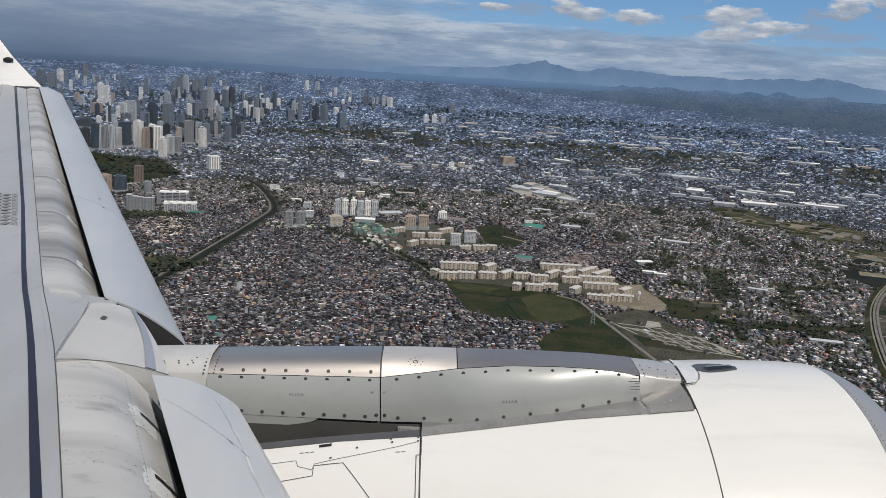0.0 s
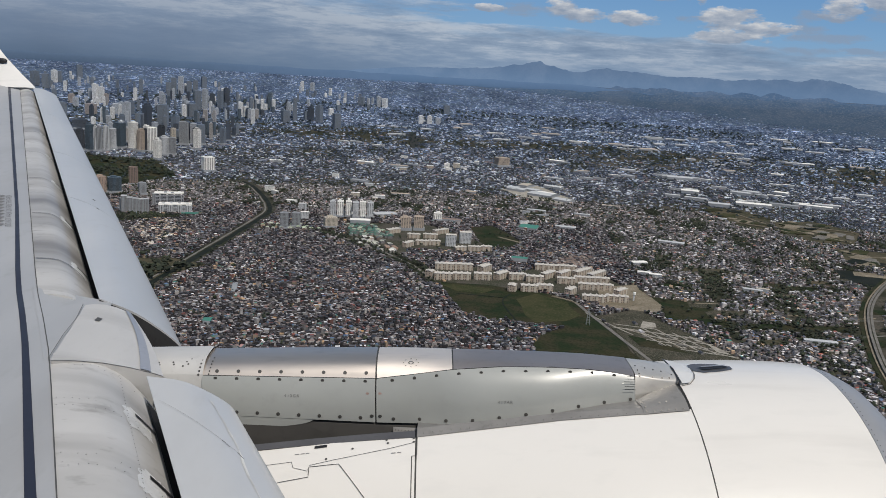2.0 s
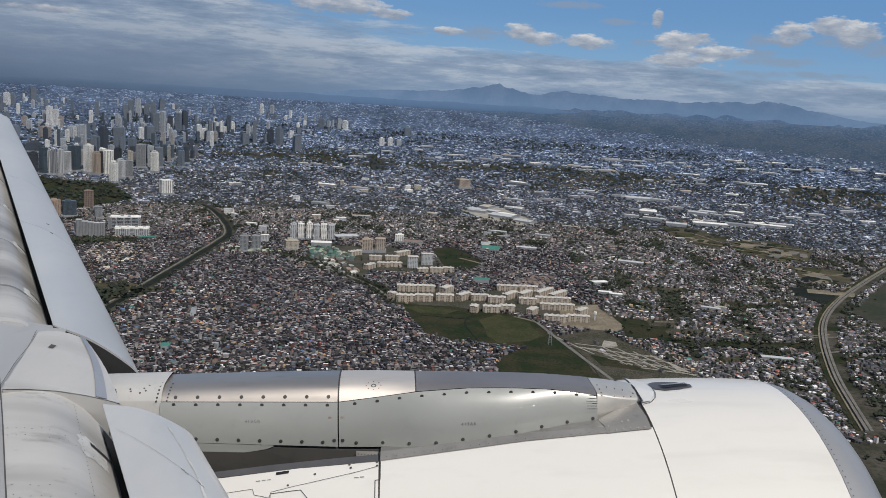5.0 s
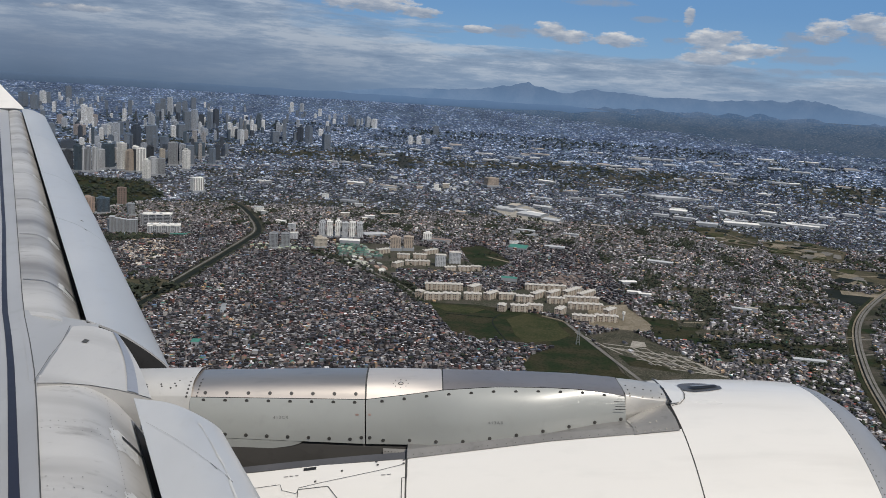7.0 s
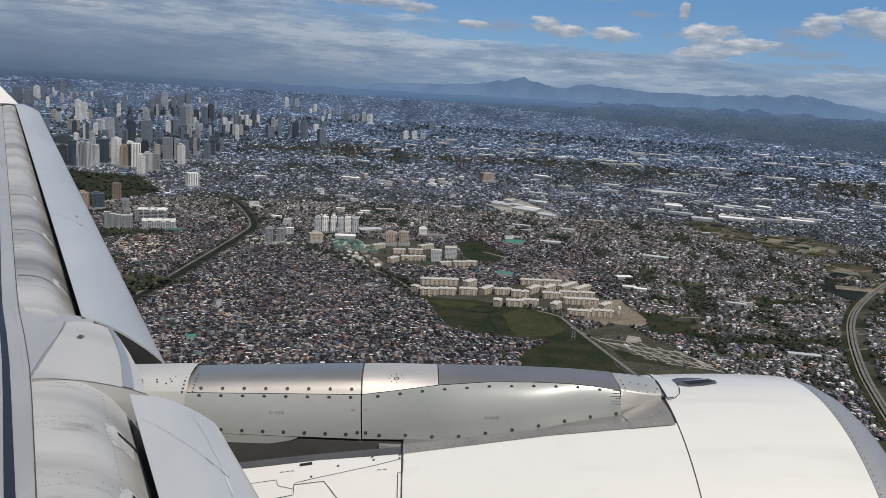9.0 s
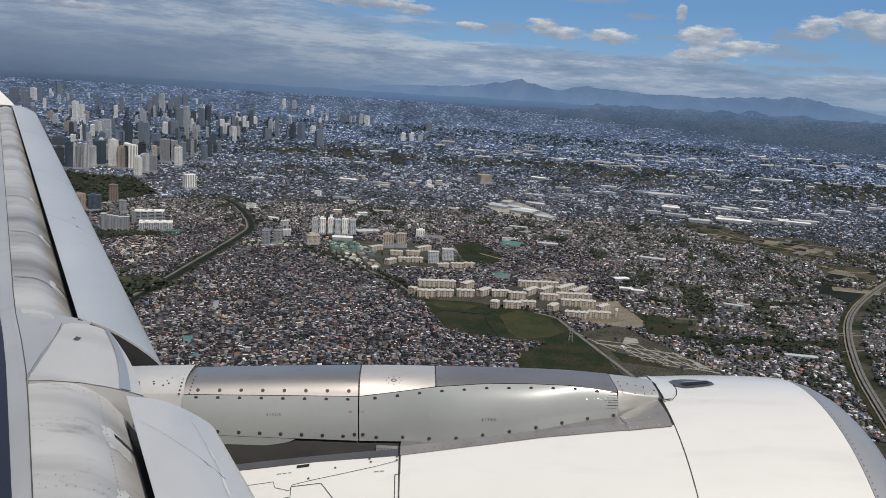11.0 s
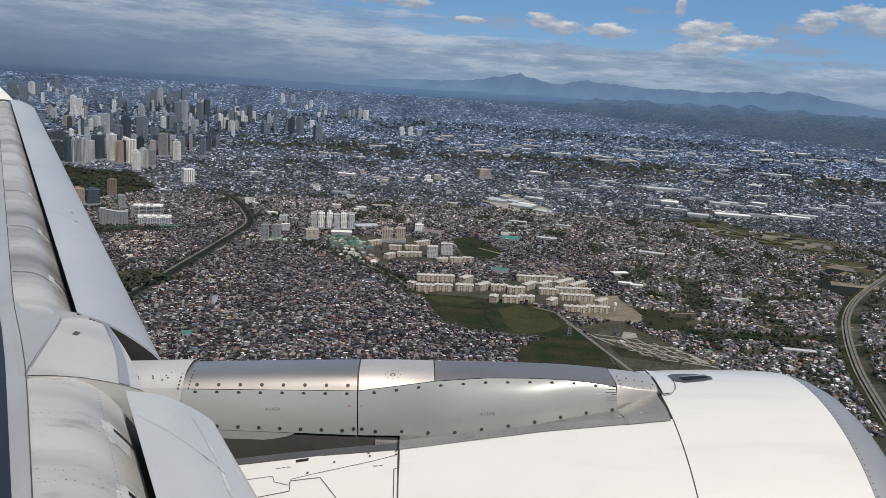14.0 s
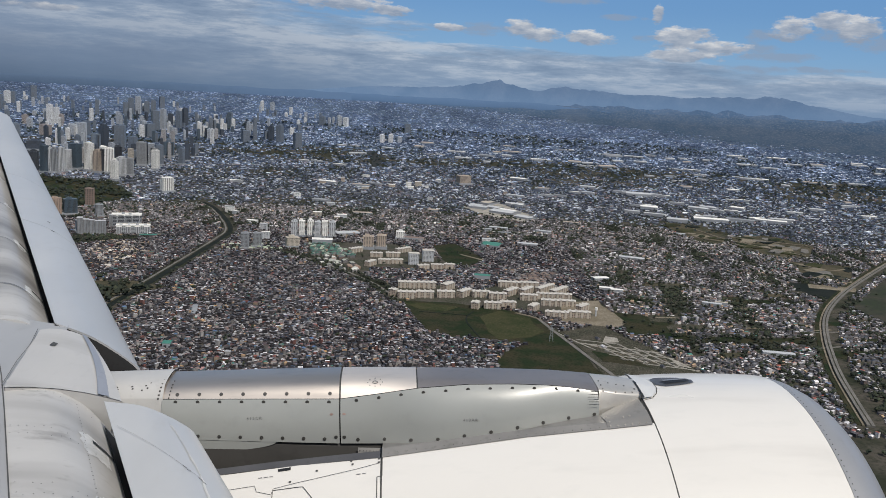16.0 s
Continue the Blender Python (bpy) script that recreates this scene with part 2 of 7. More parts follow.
def loft(name, sections, mat, parent, label="", closed=True, caps=True, smooth=40):
    """A skin over sections of equal point counts."""
    n = len(sections[0])
    verts = [p for s in sections for p in s]
    faces = []
    for i in range(len(sections) - 1):
        for j in range(n if closed else n - 1):
            a, b = i * n + j, i * n + (j + 1) % n
            faces.append((a, b, b + n, a + n))
    if caps and closed:
        faces.append(tuple(range(n - 1, -1, -1)))
        faces.append(tuple((len(sections) - 1) * n + j for j in range(n)))
    ob = mesh_object(name, verts, faces, mat, parent, label)
    bm = bmesh.new()
    bm.from_mesh(ob.data)
    bmesh.ops.recalc_face_normals(bm, faces=bm.faces)
    bm.to_mesh(ob.data)
    bm.free()
    if smooth:
        ob.data.shade_smooth()
        ob.data.set_sharp_from_angle(angle=radians(smooth))
    return ob


def lerp(a, b, f):
    return tuple(p + (q - p) * f for p, q in zip(a, b))


def spline(points, n):
    """Points along a smooth curve through the given ones (Catmull-Rom)."""
    pts = [Vector(p) for p in points]
    pts = [2 * pts[0] - pts[1]] + pts + [2 * pts[-1] - pts[-2]]
    out = []
    for i in range(1, len(pts) - 2):
        for k in range(n):
            f = k / n
            a, b, c, d = pts[i - 1:i + 3]
            out.append(0.5 * (2 * b + (c - a) * f + (2 * a - 5 * b + 4 * c - d) * f * f + (3 * b - a - 3 * c + d) * f ** 3))
    out.append(pts[-2])
    return out


# ---- the airliner: axes x ahead, y outboard, z up from the cabin window ----
airliner = tagged(new("airliner"), "white airliner with grey wing and extended slats, flying over a city", "airliner")
airliner.matrix_world = pose(0, 0, EYE, -1.033, -3.508, 1.772)

# spanwise stations
IN, MID, OUT = 0.1, 4.25, 14.95


def span(y):
    """Panel edge, slat rear edge and slat front edge at span y, as (x, z) pairs, and the chord behind the panel edge."""
    f = (y - 2.4) / 0.9
    a = (lerp((-1.21, -1.22), (-1.64, -1.12), f), lerp((-0.817, -1.275), (-1.24, -1.185), f), lerp((-0.43, -1.405), (-0.892, -1.317), f), (4.6 - 0.45 * (y - 1.3),))
    g = (y - 4.25) / 10.75
    b = (lerp((-2.146, -1.043), (-7.53, 0.046), g), lerp((-1.82, -1.087), (-7.30, 0.083), g), lerp((-1.41, -1.34), (-6.907, -0.05), g), (3.3 - 2.0 * g,))
    k = min(1, max(0, (y - 3.3) / 0.95))
    e, te, le, chord = (lerp(p, q, k) for p, q in zip(a, b))
    return e, te, le, chord[0]


def skin_z(y, x):
    """Height of the wing skin at span y, x behind the panel edge."""
    e, te, le, chord = span(y)
    d = e[0] - x
    return e[1] + 0.022 * min(1, d / 0.09) + max(0, d - 0.09) / (chord * 0.25 - 0.09) * 0.053


def wing_section(y):
    e, te, le, chord = span(y)
    pts = [(e[0] - chord, e[1] - 0.10), (e[0] - chord * 0.6, e[1] + 0.07), (e[0] - chord * 0.25, e[1] + 0.075), (e[0] - 0.09, e[1] + 0.022), e]
    pts += [(e[0] - chord * 0.2, e[1] - 0.35 - chord * 0.03), (e[0] - chord * 0.6, e[1] - 0.25)]
    return [(x, y, z) for x, z in pts]


def nose_z(y, f):
    """A point of the fixed nose at span y; f 0 at the panel edge, 1 under the slat's rear edge."""
    e, te, le, chord = span(y)
    k = 1.0 if y < 3.8 else 1.0 - 0.45 * (y - 4.25) / 10.75
    q = lerp(e, te, f)
    return q[0], q[1] - 0.003 + (0.05 * f * (1 - f) - 0.13 * max(0, f - 0.35) ** 2 / 0.42) * k


def nose_section(y):
    e, te, le, chord = span(y)
    k = 1.0 if y < 3.8 else 1.0 - 0.45 * (y - 4.25) / 10.75
    top = []
    for i in range(13):
        x, z = nose_z(y, i / 10)
        top.append(Vector((x, y, z)))
    x, z = top[-1].x, top[-1].z
    return top + [Vector((x + 0.04 * k, y, z - 0.1 * k)), Vector((x + 0.02, y, z - 0.2 * k)), Vector((e[0] - 0.02, y, e[1] - 0.40 * k))]


wing = loft("wing", [wing_section(y) for y in (IN, 2.4, 3.3, 3.5, 3.75, 4.0, 4.25, 7, 10, 12.5, OUT)], WINGGREY, airliner, "light grey painted wing skin", smooth=30)
nose_in = loft("wing_nose", [nose_section(y) for y in (IN, 1.7, 2.0, 2.35, 2.7, 3.0, 3.4)], NOSEGREY, airliner, "worn light grey fixed leading edge", smooth=50)
nose_out = loft("wing_nose", [nose_section(y) for y in (4.2, 4.6, 5, 6, 7, 8, 9, 10, 11, 12, 13, 14, OUT)], NOSEGREY, airliner, "worn light grey fixed leading edge", smooth=50)


def slat(y0, y1):
    rows = []
    for i in range(7):
        y = y0 + (y1 - y0) * i / 6
        e, te, le, chord = span(y)
        m = lerp(te, le, 0.5)
        top = spline([(te[0], y, te[1]), (m[0], y, m[1] + 0.035), (le[0], y, le[1]), (le[0] + 0.01, y, le[1] - 0.07), (le[0] - 0.07, y, le[1] - 0.12)], 6)
        low = [Vector((lerp(te, le, 0.6)[0], y, lerp(te, le, 0.6)[1] - 0.05)), Vector((lerp(te, le, 0.3)[0], y, lerp(te, le, 0.3)[1] - 0.005)), Vector((te[0], y, te[1] - 0.006))]
        rows.append(top + low)
    return loft("slat", rows, SLATGREY, airliner, "smooth blue-grey leading edge slat, extended", smooth=50)


slat_in = slat(IN, 3.3)
slats = [slat(y0, y1) for y0, y1 in ((4.25, 6.59), (6.60, 8.63), (8.64, 11.6), (11.61, 14.9))]


def slat_end(y):
    e, te, le, chord = span(y)
    m = lerp(te, le, 0.5)
    top = spline([(te[0], y, te[1] - 0.008), (m[0], y, m[1] + 0.022), (le[0] - 0.012, y, le[1]), (le[0] - 0.005, y, le[1] - 0.07), (le[0] - 0.07, y, le[1] - 0.13)], 6)
    back = [Vector((te[0] + 0.12, y, te[1] - 0.24)), Vector((te[0] - 0.05, y, te[1] - 0.12))]
    # end plate in the shade colour, so the opening reads dark
    return mesh_object("slat_rib", top + back, [tuple(range(len(top) + 2))], COVE, slats[0], "slat end coloured dark with the shade of its opening")


slat_end(4.246)


def cove(y0, y1, parent):
    """A dark sheet for the shade in the slot between the fixed nose and the slat."""
    rows = []
    for i in range(9):
        y = y0 + (y1 - y0) * i / 8
        e, te, le, chord = span(y)
        pts = [Vector((*nose_z(y, f), 0)) for f in (1.0, 1.08, 1.17)]
        row = [Vector((p.x, y, p.y + 0.006)) for p in pts]
        tail = row[-1]
        rows.append(row + [Vector((tail.x + 0.05, y, tail.z - 0.05)), Vector((lerp(te, le, 0.35)[0], y, lerp(te, le, 0.35)[1] - 0.06))])
    return loft("slat_cove", rows, COVE, parent, "dark sheet for the shade in the slot behind the slat", closed=False, smooth=50)


cove(IN, 3.34, nose_in)
cove(4.25, 14.85, nose_out)


def strip(name, pts, width, mat, parent, label="", flat=(0, 0, 1)):
    """A thin raised line along pts, laid on a surface whose normal is near flat."""
    pts = [Vector(p) for p in pts]
    up = Vector(flat)
    rows = []
    for i, p in enumerate(pts):
        d = (pts[min(i + 1, len(pts) - 1)] - pts[max(i - 1, 0)]).normalized()
        s = d.cross(up).normalized() * width / 2
        rows.append([p + s, p - s])
    return loft(name, rows, mat, parent, label, closed=False, smooth=0)


# dark line painted along the wing skin, thin seams beside it
def skin_line(name, off_in, off_out, width, mat, label, y0=IN, y1=14.9, lift=0.004):
    rows = []
    for i in range(41):
        y = y0 + (y1 - y0) * i / 40
        k = min(1, max(0, (y - 2.0) / 2.5))
        x = span(y)[0][0] - (off_in + (off_out - off_in) * k)
        rows.append([(x, y, skin_z(y, x) + lift), (x - width, y, skin_z(y, x - width) + lift)])
    return loft(name, rows, mat, wing, label, closed=False, smooth=0)


rows = []
for i in range(41):
    y = IN + (14.9 - IN) * i / 40
    x = span(y)[0][0] - float(np.interp(y, (2.0, 3.3, 6.0, 14.9), (0.056, 0.086, 0.085, 0.17)))
    x2 = x - float(np.interp(y, (2.0, 3.3, 6.0, 14.9), (0.039, 0.032, 0.027, 0.045)))
    rows.append([(x, y, skin_z(y, x) + 0.004), (x2, y, skin_z(y, x2) + 0.004)])
loft("painted_line", rows, NAVY, wing, "dark navy line on the wing skin", closed=False, smooth=0)
skin_line("skin_seam", 0.0, 0.0, 0.005, DARKMARK, "")
skin_line("skin_seam", 0.30, 0.42, 0.004, DARKMARK, "")

# stencilled warning beside the line: one line of words, two worn ones as bars
cu = bpy.data.curves.new("stencil_lettering", "FONT")
cu.body, cu.size = "DO NOT WALK OUTSIDE THIS AREA", 0.062
tmp = bpy.data.objects.new("stencil_lettering", cu)
me = bpy.data.meshes.new_from_object(tmp)
bpy.data.objects.remove(tmp)
me.materials.clear()
me.materials.append(MARKGREY)
wide = max(v.co.x for v in me.vertices)
for v in me.vertices:
    y = 5.44 + v.co.x * 0.94 / wide
    x = span(y)[0][0] - 0.138 - v.co.y
    v.co = (x, y, skin_z(y, x) + 0.004)
words = new("stencil_lettering", me)
words.parent = wing
for k in range(2):
    for j in range(10):
        y = 5.44 + 0.095 * j
        x = span(y)[0][0] - 0.215 - 0.07 * k
        bm = bmesh.new()
        w = 0.02
        v = [bm.verts.new((xx, yy, skin_z(yy, xx) + 0.004)) for xx, yy in ((x, y), (x - 0.045, y), (x - 0.045, y + 0.065), (x, y + 0.065))]
        bm.faces.new(v)
        part("stencil_bar", bm, MARKGREY, wing)

# slat tracks: a pale worn patch and a dark slot on the fixed nose
def track(y, parent, width):
    k = width
    bm = bmesh.new()
    edge_rng = random.Random(round(y * 100))
    rim, ring = [], []
    for i in range(36):
        c, g = math.cos(i * math.pi / 18), math.sin(i * math.pi / 18)
        j = edge_rng.uniform(0.74, 1.1)
        rim.append((0.81 + 0.13 * j * abs(c) ** 0.6 * (1 if c > 0 else -1), y + 0.03 * k + 0.12 * k * j * abs(g) ** 0.6 * (1 if g > 0 else -1)))
    for m in (1.0, 0.5):
        ring.append([bm.verts.new((nose_z(yy, ff)[0], yy, nose_z(yy, ff)[1] + 0.0018)) for ff, yy in [(0.81 + (p - 0.81) * m, y + 0.03 * k + (q - y - 0.03 * k) * m) for p, q in rim]])
    for i in range(36):
        bm.faces.new((ring[0][i], ring[0][(i + 1) % 36], ring[1][(i + 1) % 36], ring[1][i]))
    bm.faces.new(ring[1])
    part("worn_patch", bm, PATCH, parent, "pale flaked paint patch")
    rows = []
    for f in (0.8, 0.87, 0.93, 0.99):
        x, z = nose_z(y + 0.07 * k, f)
        x2, z2 = nose_z(y + 0.105 * k, f)
        rows.append([(x, y + 0.07 * k, z + 0.006), (x2, y + 0.105 * k, z2 + 0.006)])
    loft("track_slot", rows, BLACK, parent, "dark slat track slot", closed=False, smooth=0)
    if parent is nose_in:
        return
    # thin grey line that paints the shading across the nose at each rib
    rows = []
    for i in range(15):
        f = 0.03 + 1.05 * i / 14
        yy = y - 0.02 * k - 0.05 * k * f
        (x, z), (x2, z2) = nose_z(yy, f), nose_z(yy + 0.012, f)
        rows.append([(x, yy, z + 0.005), (x2, yy + 0.012, z2 + 0.005)])
    loft("rib_shade", rows, MARKGREY, parent, "", closed=False, smooth=0)


for y in (4.84, 5.95, 7.2, 8.5, 9.9, 11.3, 12.9, 14.4):
    track(y, nose_out, 0.8)
for y in (2.53, 2.97):
    track(y, nose_in, 0.75)


def disc(r, n=10, lift=0.0):
    return [(r * math.cos(2 * math.pi * k / n), r * math.sin(2 * math.pi * k / n), lift) for k in range(n)]


# rivet rows on the inboard nose
bm = bmesh.new()
for y in (1.62, 1.7, 2.08, 2.15, 2.52, 2.585, 2.93, 2.985, 3.3):
    for j in range(12):
        if random.random() < 0.12:
            continue
        f = 0.04 + 0.075 * j
        x, z = nose_z(y, f)
        c = Vector((x, y + random.uniform(-0.012, 0.012), z + 0.0025))
        bm.faces.new([bm.verts.new(c + Vector(p)) for p in disc(0.0024, 6)])
for j in range(70):
    y = 1.4 + j * 0.028
    x, z = nose_z(y, 0.72)
    bm.faces.new([bm.verts.new(Vector((x, y, z + 0.003)) + Vector(p)) for p in disc(0.0024, 6)])
tagged(part("rivets", bm, DARKMARK, nose_in), kind="stuff")

# slat seams and scuffs
def slat_point(y, f, lift):
    """A point on the slat's upper skin; f 0 at the rear edge, 1 at the front."""
    e, te, le, chord = span(y)
    q = lerp(te, le, f)
    return Vector((q[0], y, q[1] + 0.14 * f * (1 - f) + lift))


strip("scuff_line", [slat_point(3.1 - 0.42 * f, f, 0.003) for f in (0.06, 0.2, 0.35, 0.5, 0.62, 0.74)], 0.0011, GASKET, slat_in, "thin grey scuff across the slat")
for f, y in ((0.6, 2.842), (0.71, 2.79)):
    strip("chipped_mark", [slat_point(y - 0.01 * k, f + 0.018 * k + 0.008 * math.sin(k * 2.0), 0.0035) for k in range(4)], 0.002, DARKMARK, slat_in, "small dark chipped mark")
for y in (6.85, 6.56):
    strip("slat_mark", [slat_point(y, f, 0.004) for f in (0.56, 0.61)], 0.016, DARKMARK, slats[0], "small dark mark on the slat")

# highlight along the slat's crest, painted as a pale ragged streak
edge_rng = random.Random(9)
rows = []
for k in range(60):
    y = IN + (3.2 - IN) * k / 59
    f, h = 0.735 + 0.02 * math.sin(k * 0.5) + edge_rng.uniform(-0.008, 0.008), edge_rng.uniform(0.002, 0.018)
    rows.append([slat_point(y, f - h, 0.0015), slat_point(y, f + h, 0.0015)])
loft("crest_highlight", rows, SLATSHEEN, slat_in, "pale painted highlight along the slat's crest", closed=False, smooth=0)

# engine: bodies of revolution round an axis parallel to x
AY, AZ = 3.939, -2.576


def revolve(name, profile, mat, label, a0=-180, a1=180, steps=72, parent=airliner):
    """A shell of the profile (x, radius); angle 0 is the top, positive towards the cabin."""
    rows = []
    for i in range(steps + 1):
        a = radians(a0 + (a1 - a0) * i / steps)
        rows.append([(x, AY - r * math.sin(a), AZ + r * math.cos(a)) for x, r in profile])
    return loft(name, rows, mat, parent, label, closed=False, smooth=35)


AFT = ((-2.6, 0.78), (-1.6, 0.9), (-0.81, 0.984), (-0.49, 1.029), (-0.1, 1.063), (0.57, 1.137), (1.0, 1.162), (1.182, 1.168))
FORE = ((1.188, 1.168), (1.4, 1.174), (1.6, 1.174), (1.8, 1.168), (1.9, 1.162), (1.96, 1.156))


def skin(x, a, lift=0.0):
    """A point on the nacelle's skin at x and angle a."""
    prof = AFT + FORE
    r = float(np.interp(x, [p[0] for p in prof], [p[1] for p in prof])) + lift
    return Vector((x, AY - r * math.sin(radians(a)), AZ + r * math.cos(radians(a))))


def cowl_line(name, pts, width, mat, parent, label=""):
    """A thin line on the nacelle through (x, angle) points."""
    out = []
    for (x0, a0), (x1, a1) in zip(pts, pts[1:]):
        for k in range(6):
            out.append(skin(x0 + (x1 - x0) * k / 6, a0 + (a1 - a0) * k / 6, 0.003))
    out.append(skin(*pts[-1], 0.003))
    mid = out[len(out) // 2]
    return strip(name, out, width, mat, parent, label, Vector((0, mid.y - AY, mid.z - AZ)).normalized())


inlet = revolve("inlet_cowl", FORE, WHITE, "glossy white inlet cowl", steps=120)
revolve("joint_ring", [(1.178, 1.161), (1.192, 1.161)], DARKMARK, "dark joint between the cowls")
lip = revolve("inlet_lip", [(1.963, 1.155), (2.0, 1.147), (2.05, 1.13), (2.12, 1.09), (2.172, 1.04), (2.207, 0.98), (2.217, 0.92), (2.19, 0.88), (2.1, 0.85), (1.5, 0.84)], LIP, "grey metal inlet lip", steps=120)
fan_cowl = revolve("fan_cowl", AFT[4:], WHITE, "glossy white fan cowl", 17.2, 342.8, 110)
reverser = revolve("reverser_cowl", AFT[:4] + ((-0.108, 1.062),), WHITE, "glossy white reverser cowl", 20.9, 339.1, 110)
revolve("joint_ring", [(-0.112, 1.056), (-0.096, 1.057)], DARKMARK, "", 20.9, 339.1)
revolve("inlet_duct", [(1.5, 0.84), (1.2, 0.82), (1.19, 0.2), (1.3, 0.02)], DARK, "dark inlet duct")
revolve("exhaust_nozzle", [(-2.6, 0.76), (-2.62, 0.45), (-3.2, 0.3)], STEEL, "steel exhaust nozzle")
cowl_line("panel_seam", [(-0.76, 33.6), (-0.725, 32.1), (-0.589, 31.2), (-0.591, 28.2), (-0.455, 28.0), (-0.29, 40.5)], 0.0032, DARKMARK, reverser)
cowl_line("panel_seam", [(-0.9, 26.7), (-0.677, 26.1), (-0.665, 28.0), (-0.596, 29.4), (-0.589, 27.7), (-0.425, 26.1), (-0.219, 24.0), (-0.112, 22.6)], 0.002, DARKMARK, reverser)
cowl_line("drain_slot", [(-0.579, 21.9), (-0.52, 21.8)], 0.016, BLACK, reverser, "small black slot")
for x, a, w in ((-0.667, 23.7, 0.02), (-0.64, 23.7, 0.018), (-0.615, 23.7, 0.016), (-0.217, 25.6, 0.02), (-0.19, 25.55, 0.018)):
    cowl_line("stencil_bar", [(x, a), (x + w, a)], 0.004, MARKGREY, reverser)
cowl_line("cowl_seam", [(-0.1, 19.4), (-0.1, 26.8)], 0.005, DARKMARK, reverser)
cowl_line("cowl_seam", [(-0.1, 26.8), (-0.122, 26.9)], 0.003, DARKMARK, reverser)
cowl_line("cowl_seam", [(-0.122, 26.9), (-0.122, 60)], 0.004, DARKMARK, reverser)
cowl_line("joint_line", [(1.185, 8.0), (1.185, 16.0), (1.185, 25.0), (1.185, 32), (1.185, 40), (1.185, 60)], 0.003, DARKMARK, fan_cowl)
for x, a in ((-0.516, 26.2), (-0.398, 23.4), (-0.242, 21.2), (-0.115, 22.4), (-0.235, 22.3), (-0.115, 21.2)):
    ob = part("cowl_rivet", bmesh.new(), DARKMARK, reverser)
    ob.data.from_pydata([skin(x + 0.006 * math.cos(q), a + 0.32 * math.sin(q), 0.003) for q in np.linspace(0, 6.28, 9)[:-1]], [], [tuple(range(8))])

# rivet line along the lip
bm = bmesh.new()
for k in range(70):
    a = -20 + k * 1.5
    c = Vector((1.975, AY - 1.154 * math.sin(radians(a)), AZ + 1.154 * math.cos(radians(a))))
    nrm = Vector((0.2, -math.sin(radians(a)), math.cos(radians(a)))).normalized()
    u = nrm.orthogonal().normalized()
    v = nrm.cross(u)
    bm.faces.new([bm.verts.new(c + nrm * 0.003 + (u * math.cos(q) + v * math.sin(q)) * 0.0035) for q in (0, 1.05, 2.1, 3.14, 4.19, 5.24)])
tagged(part("lip_rivets", bm, DARKMARK, lip), kind="stuff")

# intake vent on the inlet cowl
bm = bmesh.new()
rimv = [bm.verts.new(skin(x, a, 0.004)) for x, a in ((1.30, -6.0), (1.293, -3.4), (1.305, -1.0), (1.349, 0.4), (1.43, -0.2), (1.508, -1.8), (1.512, -4.2), (1.45, -6.6), (1.384, -7.3), (1.33, -7.2))]
bm.faces.new(rimv)
vent = part("intake_vent", bm, VENT, inlet, "dark grey metal vent scoop")
bm = bmesh.new()
bm.faces.new([bm.verts.new(skin(x, a, 0.008)) for x, a in ((1.335, -3.2), (1.36, -1.2), (1.49, -2.8), (1.495, -4.2))])
part("vent_opening", bm, BLACK, vent, "black opening")
bm = bmesh.new()
bm.faces.new([bm.verts.new(skin(x, a, 0.012)) for x, a in ((1.35, -3.4), (1.355, -2.7), (1.49, -3.9), (1.485, -4.6))])
part("vent_lip", bm, LIP, vent, "bare metal lip")

# pylon
PX = (-1.15, -0.7, -0.305, -0.12, 0.07, 0.318, 0.55, 0.73, 0.9, 0.96)
PTOP = (-1.290, -1.286, -1.286, -1.289, -1.297, -1.305, -1.314, -1.324, -1.340, -1.347)
PSH = (-1.354, -1.364, -1.373, -1.352, -1.328, -1.314, -1.318, -1.329, -1.353, -1.366)
PLOW = (-1.545, -1.57, -1.591, -1.596, -1.597, -1.566, -1.534, -1.51, -1.49, -1.482)
PC, PW = 4.0, 0.215
PYL = list(zip(PX, PTOP, PSH, PLOW))


CAP = [(float(p.x), float(p.y)) for p in spline([(0, 0, 0), (0.06, 0.25, 0), (0.13, 0.47, 0), (0.21, 0.66, 0), (0.31, 0.8, 0), (0.45, 0.9, 0), (0.65, 0.965, 0), (1, 1, 0)], 3)]


def cap_arc(x, zt, zs, grow=0.0):
    near = [(x, PC - (PW + grow) * (1 - u), zs + (zt + grow - zs) * v) for u, v in CAP]
    away = [(x, PC + (0.1 + grow) * math.sin(radians(q)), zs - 0.1 + (zt + grow - zs + 0.1) * math.cos(radians(q))) for q in range(15, 91, 15)]
    return near + away


def pylon_at(x):
    return [float(np.interp(x, PX, v)) for v in (PTOP, PSH, PLOW)]


for x0, x1, mat, words in ((-1.15, -0.309, STEEL, "bare brushed metal pylon cap"), (-0.301, 0.067, PALESTEEL, "bright bare metal access cap"), (0.073, 0.96, STRIP, "dull grey metal pylon cap")):
    rows = []
    for k in range(9):
        x = x0 + (x1 - x0) * k / 8
        zt, zs, zl = pylon_at(x)
        rows.append(cap_arc(x, zt, zs))
    loft("pylon_cap", rows, mat, airliner, words, closed=False, smooth=60)
loft("cap_lining", [cap_arc(x, zt, zs, -0.006) for x, zt, zs, zl in PYL], DARKMARK, airliner, "dark seam under the caps", closed=False, smooth=60)


